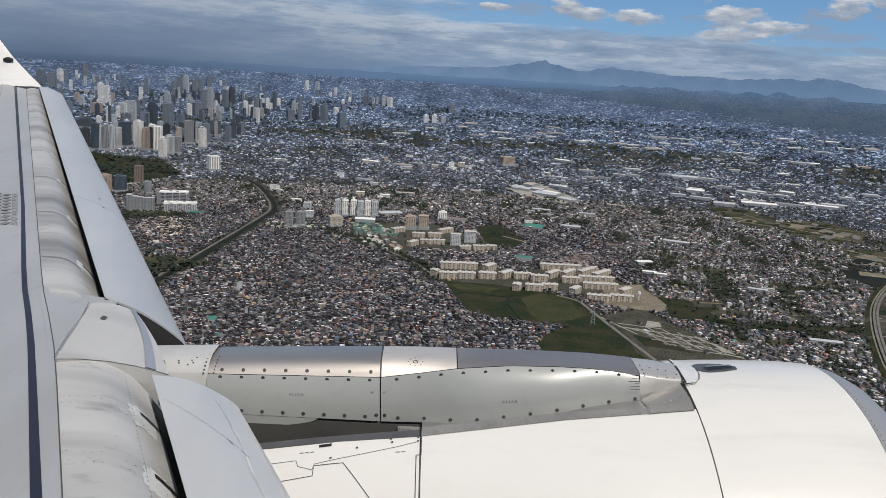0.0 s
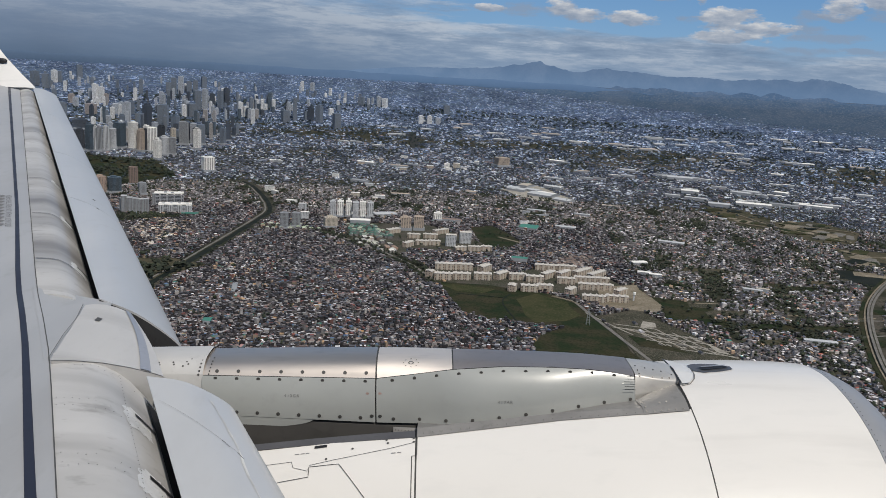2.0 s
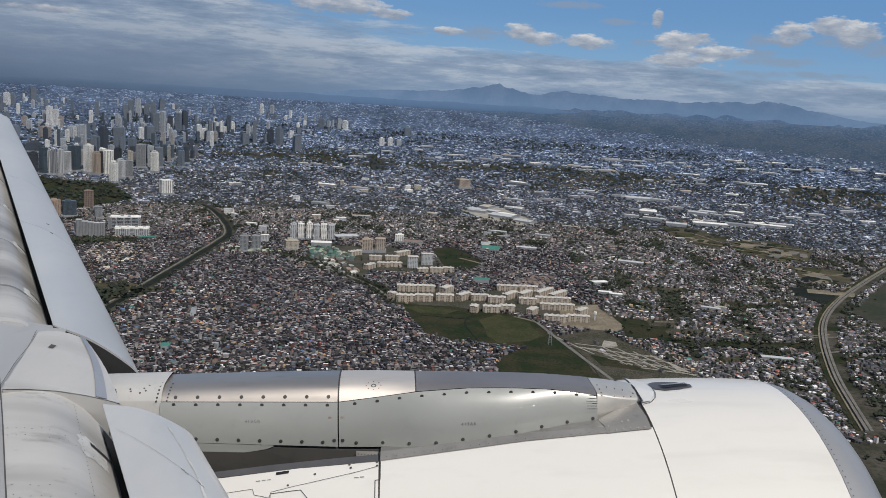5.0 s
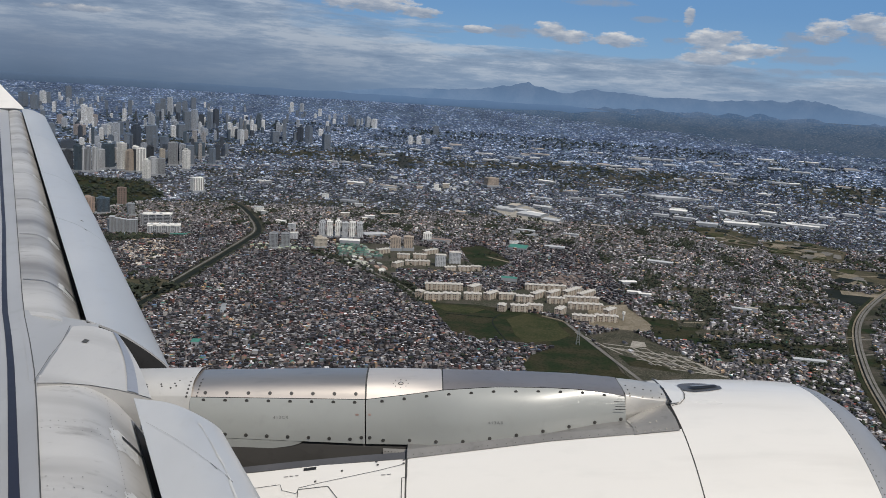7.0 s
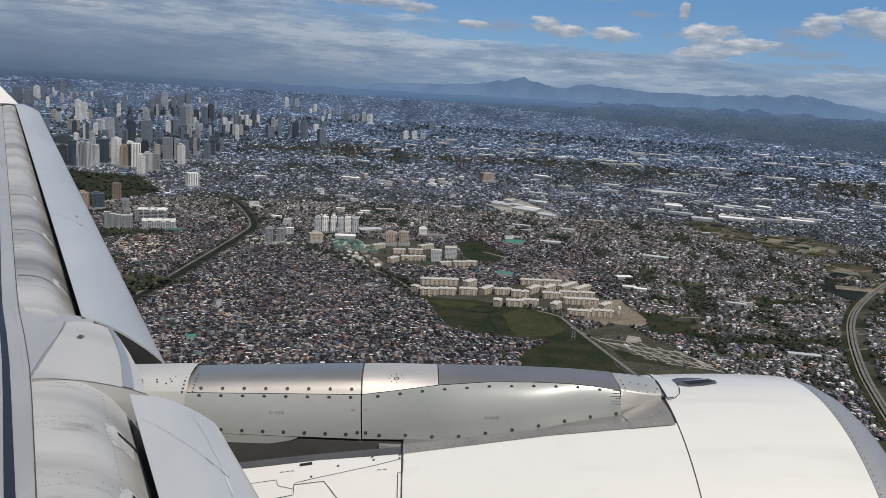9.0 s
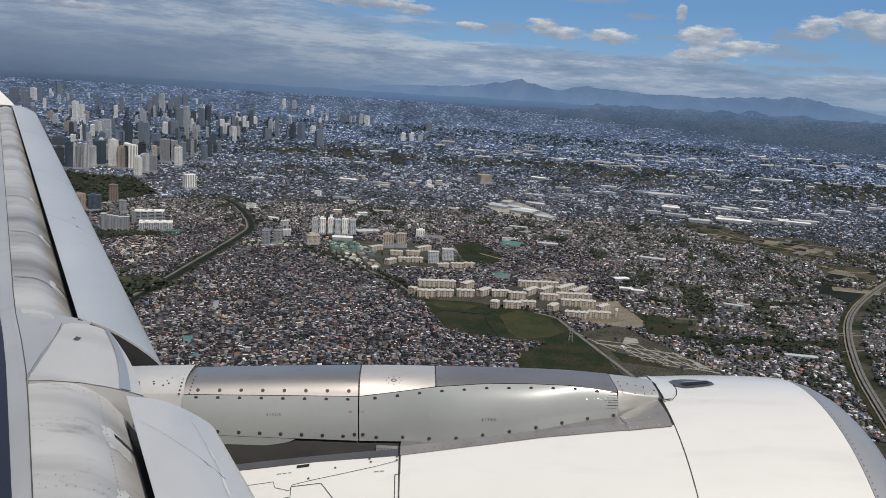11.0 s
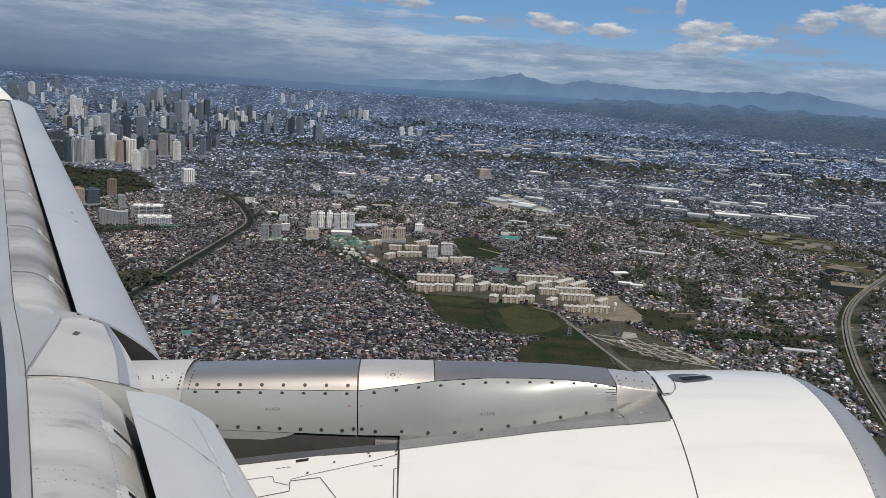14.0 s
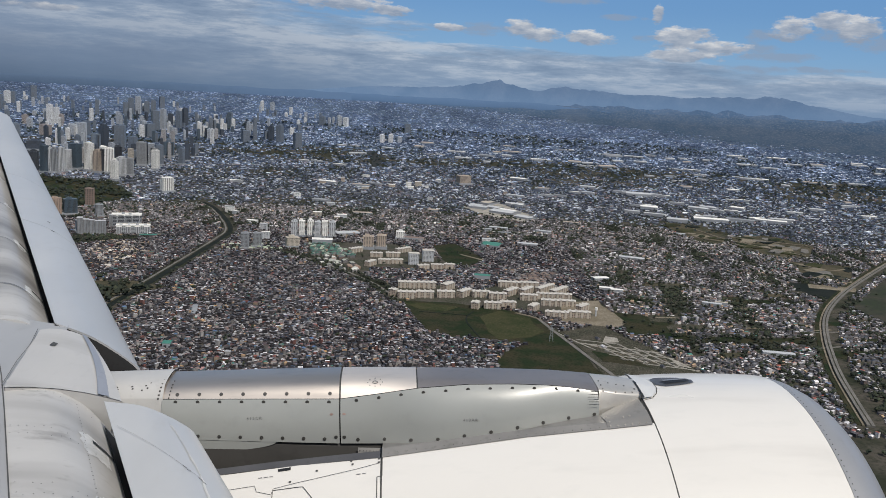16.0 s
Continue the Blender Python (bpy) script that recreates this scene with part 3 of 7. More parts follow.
def cap_point(x, v, grow=0.0):
    """A point on the cap's cabin side; v 0 at the shoulder, 1 at the crest."""
    zt, zs, zl = pylon_at(x)
    u = float(np.interp(v, [q for p, q in CAP], [p for p, q in CAP]))
    return Vector((x, PC - (PW + grow) * (1 - u) - 0.001, zs + (zt + grow - zs) * v + 0.001))


def panel_point(x, f, lift=0.0):
    """A point on the pylon's cabin side; f 0 at the shoulder, 1 at the lower edge."""
    zt, zs, zl = pylon_at(x)
    k = min(1.0, max(0.0, (x + 0.1) / 0.3)) * min(1.0, max(0.0, (0.9 - x) / 0.45))
    return Vector((x, PC - PW - 0.006 - (0.04 + 0.042 * k * k * (3 - 2 * k)) * (1 - (1 - f) ** float(np.interp(x, (-0.1, 0.1, 0.5, 0.85), (2.4, 2.6, 2.5, 2.3)))) - 0.01 * k * (1 - (1 - f) ** 8) - lift, zs - 0.001 + (zl + 0.009 - zs) * f))


panels = []
for x0, x1 in ((-1.15, -0.308), (-0.302, 0.955)):
    rows = []
    for k in range(21):
        x = x0 + (x1 - x0) * k / 20
        rows.append([panel_point(x, (i / 16) ** 1.5) for i in range(17)])
    panels.append(loft("side_panel", rows, PANEL, airliner, "grey painted pylon side panel", closed=False, smooth=60))
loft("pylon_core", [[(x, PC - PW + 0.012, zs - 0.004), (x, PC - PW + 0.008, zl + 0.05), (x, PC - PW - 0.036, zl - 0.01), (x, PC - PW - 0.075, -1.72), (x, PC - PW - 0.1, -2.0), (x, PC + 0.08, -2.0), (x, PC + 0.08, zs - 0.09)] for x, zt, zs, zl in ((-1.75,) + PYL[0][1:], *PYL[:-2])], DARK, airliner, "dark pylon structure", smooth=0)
# apron below the rear panel
loft("apron_panel", [[panel_point(x, 0.985, -0.002), panel_point(x, 0.985, 0.001) + Vector((0, 0.004, -d))] for x, d in ((-1.15, 0.1), (-0.95, 0.076), (-0.78, 0.05), (-0.7, 0.037), (-0.65, 0.026), (-0.62, 0.014), (-0.606, 0.002))], PANEL, airliner, "grey painted apron below the side panel", closed=False, smooth=60)

# fasteners along the panel edges
fme = bpy.data.meshes.new("fastener")
ring = disc(0.009, 12)
fme.from_pydata([(x, 0, y) for x, y, z in ring] + [(x * 0.93, -0.0012, y * 0.93) for x, y, z in ring] + [(x * 0.45, -0.0014, y * 0.45) for x, y, z in ring] + [(x * 0.4, -0.002, y * 0.4) for x, y, z in ring], [],
                [(i, (i + 1) % 12, 12 + (i + 1) % 12, 12 + i) for i in range(12)] + [tuple(range(12, 24))] + [(24 + i, 24 + (i + 1) % 12, 36 + (i + 1) % 12, 36 + i) for i in range(12)] + [tuple(range(36, 48))])
fme.materials.append(FASTENER)
fme.materials.append(DARKMARK)
for p in fme.polygons:
    p.material_index = 1 if 12 < p.index else 0


def fastener(p, parent, tip=0.0):
    ob = new("fastener", fme)
    ob.parent = parent
    ob.matrix_local = Matrix.Translation(p) @ pose(0, 0, 0, tip)
    return ob


for k in range(8):
    x = -1.085 + 0.104 * k
    fastener(panel_point(x, 0.06, 0.001), panels[0])
    fastener(cap_point(x + 0.004, 0.24), panels[0], -32)
for k in range(7):
    fastener(panel_point(-0.98 + 0.1 * k, 0.9, 0.001), panels[0])
fastener(panel_point(-0.325, 0.85, 0.001), panels[0])
fastener(panel_point(-0.285, 0.85, 0.001), panels[1])
for k in range(11):
    fastener(panel_point(-0.225 + 0.108 * k, 0.07, 0.001), panels[1])
for k in range(10):
    fastener(panel_point(-0.22 + 0.128 * k, 0.91, 0.001), panels[1])

# panel codes
for code, x in (("413CR", -0.748), ("413AR", 0.285)):
    cu = bpy.data.curves.new("panel_code", "FONT")
    cu.body, cu.size, cu.space_character = code, 0.02, 1.4
    tmp = bpy.data.objects.new("panel_code", cu)
    me = bpy.data.meshes.new_from_object(tmp)
    bpy.data.objects.remove(tmp)
    me.materials.clear()
    me.materials.append(MARKGREY)
    ob = new("panel_code", me)
    ob.parent = panels[0] if x < 0 else panels[1]
    ob.matrix_local = Matrix.Translation(panel_point(x, 0.62 if x > 0 else 0.46, 0.003)) @ pose(0, 0, 0, 84 if x > 0 else 88, 0, 0)
# faded red marks at the seam
for x in (-0.345, -0.285):
    bm = bmesh.new()
    c = panel_point(x, 0.32, 0.003)
    bm.faces.new([bm.verts.new(c + Vector((px * 1.5, 0, py))) for px, py, pz in disc(0.006, 10)])
    part("faded_mark", bm, PINK, panels[0 if x < -0.3 else 1], "faded pinkish mark")
# drain port on the access cap
zt, zs, zl = pylon_at(-0.13)
pc = cap_point(-0.135, 0.66)
bm = bmesh.new()
for r0, r1 in ((0.006, 0.009),):
    a = [bm.verts.new((r0 * 1.5 * math.cos(q), -0.001, r0 * math.sin(q))) for q in np.linspace(0, 6.28, 15)[:-1]]
    c = [bm.verts.new((r1 * 1.5 * math.cos(q), -0.001, r1 * math.sin(q))) for q in np.linspace(0, 6.28, 15)[:-1]]
    for i in range(14):
        bm.faces.new((a[i], a[(i + 1) % 14], c[(i + 1) % 14], c[i]))
port = part("drain_port", bm, DARKMARK, airliner, "small oval port ring")
port.matrix_local = Matrix.Translation(pc) @ pose(0, 0, 0, -50)
for q in range(8):
    ob = new("port_screw", fme)
    ob.parent = port
    ob.matrix_local = pose(0.036 * math.cos(q * 0.785), -0.001, 0.022 * math.sin(q * 0.785)) @ Matrix.Diagonal((0.28, 0.28, 0.28, 1))

# fairing between wing nose and pylon
rows, fill = [], []
for k in range(9):
    f = k / 8
    l, r = Vector(lerp((-1.63, 3.28, -1.108), (-1.83, 4.1, -1.085), f)), Vector(lerp((-1.215, 3.43, -1.232), (-1.605, 4.12, -1.137), f))
    r = r + Vector((0.02 * math.sin(math.pi * f), 0, 0))
    row = [l + Vector((0, 0, -0.012)), l]
    for q in (0.2, 0.45, 0.7, 0.9):
        row.append(l.lerp(r, q) + Vector((0, 0, 0.045 * q * (1 - q) * 2)))
    rows.append(row + [r, r + Vector((0.0, 0, -0.03)), r + Vector((-0.05, 0, -0.13))])
for k in range(12):
    y = 3.3 + 0.98 * k / 11
    e = span(y)[0]
    l = lerp((-1.63, -1.112), (-1.84, -1.088), (y - 3.28) / 0.84)
    fill.append([(e[0] - 0.03, y, skin_z(y, e[0] - 0.03) + 0.002), (l[0] - 0.02, y, l[1] - 0.006), (l[0] + 0.12, y, l[1] - 0.03)])
wing_fairing = loft("wing_fairing", rows, FAIRING, airliner, "light grey fairing above the pylon root", closed=False, smooth=35)
loft("skin_fillet", fill, WINGGREY, wing, "light grey skin beside the fairing", closed=False, smooth=40)
loft("fairing_web", [[p + Vector((0, 0.004, -0.004)), p + Vector((0.0, 0.012, -0.05)), p + Vector((0.0, 0.06, -0.2))] for p in rows[0][1:7] + [rows[0][6] + Vector((0.05, 0.06, -0.06))]], FAIRING, wing_fairing, "light grey web below the fairing", closed=False, smooth=60)
edge = []
for k in range(9):
    f = k / 8
    l, r = rows[k][1], rows[k][6]
    a, c = 0.79 + 0.09 * f, 0.89 + 0.09 * f
    edge.append([l.lerp(r, q) + Vector((0, 0, 0.09 * q * (1 - q) + 0.005)) for q in (a, (a + c) / 2, c)])
loft("edge_strip", edge, BLUEGREY, wing_fairing, "blue-grey erosion strip", closed=False, smooth=35)
strip("fairing_seam", [(-1.645, 3.29, -1.103), (-1.72, 3.6, -1.092), (-1.77, 3.85, -1.088), (-1.84, 4.1, -1.078)], 0.003, DARKMARK, wing_fairing)
bm = bmesh.new()
c = Vector((-1.665, 3.86, -1.092))
bm.faces.new([bm.verts.new(c + Vector(p)) for p in ((-0.012, -0.02, 0.0), (0.012, -0.022, -0.006), (0.012, 0.02, -0.004), (-0.012, 0.022, 0.003))])
part("fairing_port", bm, DARKMARK, wing_fairing, "small dark port")
root = loft("root_fairing", [[(x, PC - PW - 0.012, -1.66)] + [(px, py, pz) for px, py, pz in cap_arc(x, zt, zs, 0.008)] + [(x, PC + 0.1, -1.5)] for x, zt, zs in ((-1.75, -1.293, -1.345), (-1.45, -1.291, -1.348), (-1.145, -1.286, -1.352))], ROOT, airliner, "pale riveted fairing at the pylon root", closed=False, smooth=60)
for x, v in ((-1.37, 0.66), (-1.365, 0.56), (-1.3, 0.68), (-1.295, 0.58), (-1.235, 0.7), (-1.225, 0.6), (-1.215, 0.8), (-1.25, 0.5)):
    fastener(cap_point(x, v, 0.009), root, -48).scale = (0.55, 0.55, 0.55)
for v in (0.04, 0.24, 0.44, 0.62, 0.76, 0.88):
    fastener(cap_point(-1.168 + 0.01 * v, v, 0.009), root, -30 - 40 * v).scale = (0.6, 0.6, 0.6)
    fastener(cap_point(-1.12 + 0.01 * v, v, 0.001), root, -30 - 40 * v).scale = (0.45, 0.45, 0.45)

# strips between pylon and cowl
rows = []
for k in range(9):
    x = -0.1 + 1.078 * k / 8
    rows.append([panel_point(x, 0.985, -0.004), skin(x, 17.8 - 1.5 * k / 8, 0.006), skin(x, 19.2 - 1.5 * k / 8, 0.005), skin(x, 20.9 - 2.4 * k / 8, 0.004)])
low = loft("lower_fairing", rows, GASKET, airliner, "dull metal fairing strip beside the pylon", closed=False, smooth=0)
rows = []
for k in range(5):
    f = k / 4
    x = 0.957 + 0.215 * f
    top = panel_point(0.955, 0.985).lerp(Vector((1.172, PC - PW + 0.07, -1.416)), f)
    rows.append([top, skin(x, 16.2 - 2.6 * f, 0.009), skin(x, 17.2 - 1.6 * f, 0.008), skin(x, 18.75 - 0.8 * f, 0.006)])
nose_plate = loft("forward_strip", rows, GASKET, airliner, "dull metal strip at the front of the pylon", closed=False, smooth=60)
for f, g in ((0.06, 0.2), (0.06, 0.5), (0.06, 0.85), (0.4, 0.35), (0.55, 0.35), (0.22, 0.9), (0.38, 0.9), (0.54, 0.9), (0.7, 0.9), (0.86, 0.9)):
    a, c = rows[min(4, int(f * 4))], rows[min(4, int(f * 4) + 1)]
    q = f * 4 - int(f * 4)
    e = g * 3 - int(g * 3)
    n = int(g * 3)
    p = a[n].lerp(a[n + 1], e).lerp(c[n].lerp(c[n + 1], e), q)
    fastener(p + Vector((0, -0.004, 0.004)), nose_plate, -35).scale = (0.35, 0.35, 0.35)
for k in range(24):
    x = -0.07 + 0.043 * k
    fastener(skin(x, 19.9 - 1.85 * (x + 0.1) / 1.078, 0.007), low, -55).scale = (0.22, 0.22, 0.22)
# shadow under the panel's lower edge, drawn as a dark strip
strip("panel_edge_shade", [panel_point(-0.1 + 0.105 * k, 0.985, 0.002) + Vector((0, 0, -0.003)) for k in range(11)], 0.006, DARKMARK, low, "dark line for the shadow under the side panel's edge", (0, -0.8, 0.6))
loft("bracket", [[(x, PC - PW - 0.06 - 0.006 * k, -1.6 - 0.004 * k), (x, PC - PW - 0.085 - 0.006 * k, -1.664 + 0.01 * k)] for k, x in enumerate((-0.22, -0.1, 0.02))], GASKET, airliner, "riveted metal bracket", closed=False, smooth=0)
for k in range(14):
    fastener(Vector((-0.21 + 0.016 * k, PC - PW - 0.07 - 0.001 * k, -1.612 - 0.0006 * k)), low).scale = (0.3, 0.3, 0.3)
    if k % 2:
        fastener(Vector((-0.21 + 0.016 * k, PC - PW - 0.086 - 0.001 * k, -1.652 + 0.001 * k)), low).scale = (0.45, 0.45, 0.45)

loft("cavity_sill", [[skin(x, 18.6, 0.004), skin(x, 19.6, 0.004), skin(x, 20.95, 0.003)] for x in (-1.5, -1.2, -0.9, -0.6, -0.3, -0.11)], VENT, airliner, "grey metal sill along the cowl edge", closed=False, smooth=60)

# front fairing of the pylon on the cowl, and the small flap before it
front = loft("front_fairing", [[(x, PC - w, zl)] + [(x, PC - w * math.cos(radians(q)), zs + (zt - zs) * math.sin(radians(q)) ** 0.9) for q in range(0, 91, 15)] + [(x, PC + w * 0.3, zt - 0.02), (x, PC + w * 0.45, zl)] for x, w, zt, zs, zl in ((0.962, 0.218, -1.346, -1.365, -1.52), (1.05, 0.212, -1.356, -1.385, -1.46), (1.12, 0.198, -1.368, -1.4, -1.44), (1.19, 0.175, -1.382, -1.412, -1.43))], BRIGHT, airliner, "bare metal front fairing", closed=False, smooth=60)
for x, q in ((0.985, 8), (0.985, 24), (0.985, 42), (0.985, 60), (1.03, 55), (1.07, 52), (1.11, 50), (1.05, 15), (1.1, 18), (1.14, 22), (1.16, 40)):
    w, zt, zs = (float(np.interp(x, (0.966, 1.05, 1.12, 1.19), v)) for v in ((0.218, 0.212, 0.198, 0.175), (-1.346, -1.356, -1.368, -1.382), (-1.365, -1.385, -1.4, -1.412)))
    fastener(Vector((x, PC - w * math.cos(radians(q)) - 0.002, zs + (zt - zs) * math.sin(radians(q)) ** 0.9 + 0.002)), front, -35 - q * 0.5).scale = (0.45, 0.45, 0.45)
for k in range(6):
    z = -1.356 - 0.011 * k - random.uniform(0, 0.005)
    strip("worn_streak", [(0.952, PC - PW - 0.03 - 0.005 * k, z), (0.952 - random.uniform(0.01, 0.06), PC - PW - 0.032 - 0.005 * k, z + 0.002)], 0.0028, BLACK, panels[1], "chipped black streak", (0, -1, 0))
bm = bmesh.new()
bm.faces.new([bm.verts.new(skin(x, a, l)) for x, a, l in ((1.195, -9.0, 0.026), (1.192, 0.0, 0.024), (1.19, 7.5, 0.014), (1.236, 6.6, 0.008), (1.27, 4.2, 0.006), (1.288, 1.2, 0.006), (1.292, -2.5, 0.007), (1.275, -5.5, 0.009), (1.24, -8.2, 0.016))])
flap = part("front_flap", bm, FLAP, airliner, "pale grey rounded flap on the inlet cowl")
strip("flap_gap", [skin(1.188, -9.0, 0.03), skin(1.186, 0.0, 0.029), skin(1.186, 7.7, 0.02)], 0.011, BLACK, flap, "black gap", (0, -0.1, 0.99))
cowl_line("flap_seam", [(1.19, 7.7), (1.238, 6.8), (1.274, 4.3), (1.293, 1.2), (1.297, -2.5)], 0.004, DARKMARK, flap)

# upturned wing tip
tip_rows = []
for x0, x1, y, z in ((-7.2, -8.95, 14.9, 0.06), (-7.30, -9.0, 15.02, 0.12), (-7.52, -9.1, 15.12, 0.3), (-7.85, -9.25, 15.24, 0.62), (-8.2, -9.45, 15.36, 1.05), (-8.9, -9.8, 15.6, 2.2)):
    t = 0.05
    tip_rows.append([(x0, y, z), (x0 - 0.15, y - t, z + 0.02), (lerp((x0,), (x1,), 0.5)[0], y - t, z + 0.03), (x1, y, z), (lerp((x0,), (x1,), 0.5)[0], y + t, z - 0.03), (x0 - 0.12, y + t, z - 0.02)])
tip = loft("wing_tip", tip_rows, WHITE, airliner, "white upturned wing tip", smooth=60)
bm = bmesh.new()
bmesh.ops.create_uvsphere(bm, u_segments=12, v_segments=8, radius=0.07)
bmesh.ops.scale(bm, vec=(1.4, 0.5, 0.7), verts=bm.verts)
bmesh.ops.translate(bm, vec=(-7.88, 15.14, 0.55), verts=bm.verts)
part("navigation_light", bm, BLACK, tip, "dark navigation light cover")

# fuselage round the camera: a white barrel with the one open cabin window
FY, FZ, FR = -1.75, -0.55, 1.99
FUSELAGE = ((-21.0, 0.2, 0.9), (-18.0, 0.75, 0.6), (-14.0, 1.45, 0.25), (-10.0, 1.9, 0.04), (-8.0, 1.99, 0.0), (-4.0, 1.99, 0.0), (-1.0, 1.99, 0.0), (-0.135, 1.99, 0.0), (0.135, 1.99, 0.0), (1.0, 1.99, 0.0), (4.0, 1.99, 0.0), (8.0, 1.99, 0.0), (9.5, 1.86, -0.06), (11.0, 1.45, -0.2), (12.2, 0.85, -0.38), (12.9, 0.15, -0.5))
ANGS = [8.5, 24.5] + [24.5 + 343.5 * k / 48 for k in range(1, 48)] + [368.5 - 0.5]


def barrel_point(row, a, inset=0.0):
    x, r, lift = row
    q = radians(a)
    return (x, FY + (r - inset) * math.cos(q), FZ + lift + (r - inset) * math.sin(q))


bverts, bfaces = [], []
na = len(ANGS)
for row in FUSELAGE:
    bverts += [barrel_point(row, a) for a in ANGS]
for i in range(len(FUSELAGE) - 1):
    for k in range(na):
        if k == 0 and FUSELAGE[i][0] == -0.135:
            continue
        bfaces.append((i * na + k, (i + 1) * na + k, (i + 1) * na + (k + 1) % na, i * na + (k + 1) % na))
fuselage = mesh_object("fuselage", bverts, bfaces, WHITE, airliner, "white rounded airliner fuselage", smooth=40)
rings = []
for lift, half_x, half_z in ((0.006, 0.15, 0.3), (0.012, 0.14, 0.21), (-0.03, 0.118, 0.172), (-0.06, 0.115, 0.168)):
    ring = []
    for k in range(32):
        c, s = math.cos(k * math.pi / 16), math.sin(k * math.pi / 16)
        u, v = half_x * abs(c) ** 0.5 * (1 if c > 0 else -1), half_z * abs(s) ** 0.5 * (1 if s > 0 else -1)
        a = math.degrees(math.asin((v + 0.55) / FR))
        ring.append(barrel_point((u, FR + lift, 0.0), a))
    rings.append(ring)
loft("window_frame", rings, LIP, fuselage, "rounded cabin window frame", caps=False, smooth=50)


# ---- the city: map coordinates in metres; far land rises to the rim of the basin ----
NEAR, RIM = 3000.0, 4850.0


def spot(X, Y, up=0.0):
    """The place in the world of the map's (X, Y), and the scale there."""
    d = math.hypot(X, Y)
    if d <= NEAR:
        return Vector((X, Y, up)), 1.0
    r = NEAR + (RIM - NEAR) * (1 - NEAR / d)
    s = r / d
    return Vector((X * s, Y * s, EYE * (1 - s) + up * s)), s


def spots(X, Y):
    d = np.hypot(X, Y)
    r = np.where(d <= NEAR, d, NEAR + (RIM - NEAR) * (1 - NEAR / np.maximum(d, 1)))
    s = r / np.maximum(d, 1e-6)
    return X * s, Y * s, EYE * (1 - s), s


def inside(X, Y, poly):
    hit = np.zeros(X.shape, bool)
    for (ax, ay), (bx, by) in zip(poly, poly[1:] + poly[:1]):
        if ay != by:
            hit ^= ((ay > Y) != (by > Y)) & (X < (bx - ax) * (Y - ay) / (by - ay) + ax)
    return hit


def near_line(X, Y, line, width):
    hit = np.zeros(X.shape, bool)
    for (ax, ay), (bx, by) in zip(line, line[1:]):
        f = np.clip(((X - ax) * (bx - ax) + (Y - ay) * (by - ay)) / ((bx - ax) ** 2 + (by - ay) ** 2), 0, 1)
        hit |= np.hypot(X - ax - f * (bx - ax), Y - ay - f * (by - ay)) < width
    return hit


def land_material(name, a, b, c, scale=0.004):
    m = bpy.data.materials.new(name)
    m.use_nodes = True
    t = m.node_tree
    bs = t.nodes["Principled BSDF"]
    co = t.nodes.new("ShaderNodeTexCoord").outputs["Object"]
    n1 = node(t, "ShaderNodeTexNoise", Scale=scale, Detail=8.0, Roughness=0.65)
    n2 = node(t, "ShaderNodeTexNoise", Scale=scale * 14, Detail=5.0, Roughness=0.7)
    for n in (n1, n2):
        t.links.new(co, n.inputs["Vector"])
    k = mix(t, ramp(t, n1.outputs[0], [(0.42, (0, 0, 0)), (0.58, (1, 1, 1))]), a, b)
    k = mix(t, ramp(t, n2.outputs[0], [(0.48, (0, 0, 0)), (0.66, (0.85, 0.85, 0.85))]), k, c)
    t.links.new(k, bs.inputs["Base Color"])
    bs.inputs["Roughness"].default_value = 0.95
    bs.inputs["Specular IOR Level"].default_value = 0.1
    return m


GROUND = land_material("city_ground", (0.03, 0.034, 0.022), (0.085, 0.076, 0.064), (0.02, 0.025, 0.016), 0.008)
GRASS = land_material("marsh_grass", (0.018, 0.03, 0.013), (0.045, 0.041, 0.024), (0.009, 0.013, 0.007), 0.014)
DRYGRASS = land_material("dry_grass", (0.085, 0.074, 0.05), (0.04, 0.043, 0.026), (0.11, 0.094, 0.068), 0.012)
PASTURE = land_material("rough_pasture", (0.048, 0.05, 0.024), (0.026, 0.038, 0.015), (0.08, 0.066, 0.038), 0.016)
DIRT = land_material("bare_earth", (0.26, 0.225, 0.175), (0.18, 0.155, 0.115), (0.10, 0.09, 0.065), 0.02)
MUD = land_material("flooded_mud", (0.035, 0.045, 0.028), (0.06, 0.055, 0.045), (0.03, 0.033, 0.03), 0.006)
CONCRETE = land_material("concrete_road", (0.2, 0.19, 0.175), (0.15, 0.145, 0.135), (0.11, 0.105, 0.1), 0.03)
PALECON = land_material("new_concrete", (0.38, 0.36, 0.32), (0.28, 0.26, 0.23), (0.18, 0.165, 0.14), 0.05)
DARKWATER = land_material("dark_still_water", (0.012, 0.017, 0.015), (0.02, 0.024, 0.022), (0.012, 0.016, 0.014), 0.02)
RUBBLE = land_material("plots_rubble", (0.03, 0.033, 0.021), (0.062, 0.057, 0.043), (0.15, 0.138, 0.115), 0.03)
YARD = land_material("paved_yard", (0.07, 0.065, 0.055), (0.04, 0.045, 0.03), (0.12, 0.11, 0.095), 0.02)
HILLS = land_material("hazed_wooded_hills", (0.02, 0.03, 0.04), (0.045, 0.055, 0.065), (0.028, 0.04, 0.05), 0.006)
FOOT = land_material("hazed_foothill_woods", (0.012, 0.02, 0.029), (0.03, 0.036, 0.044), (0.085, 0.084, 0.08), 0.007)
# distant land; its blue is air haze put into the ground colour
PLAIN = land_material("hazed_plain_land", (0.068, 0.098, 0.146), (0.1, 0.136, 0.19), (0.05, 0.074, 0.113), 0.008)


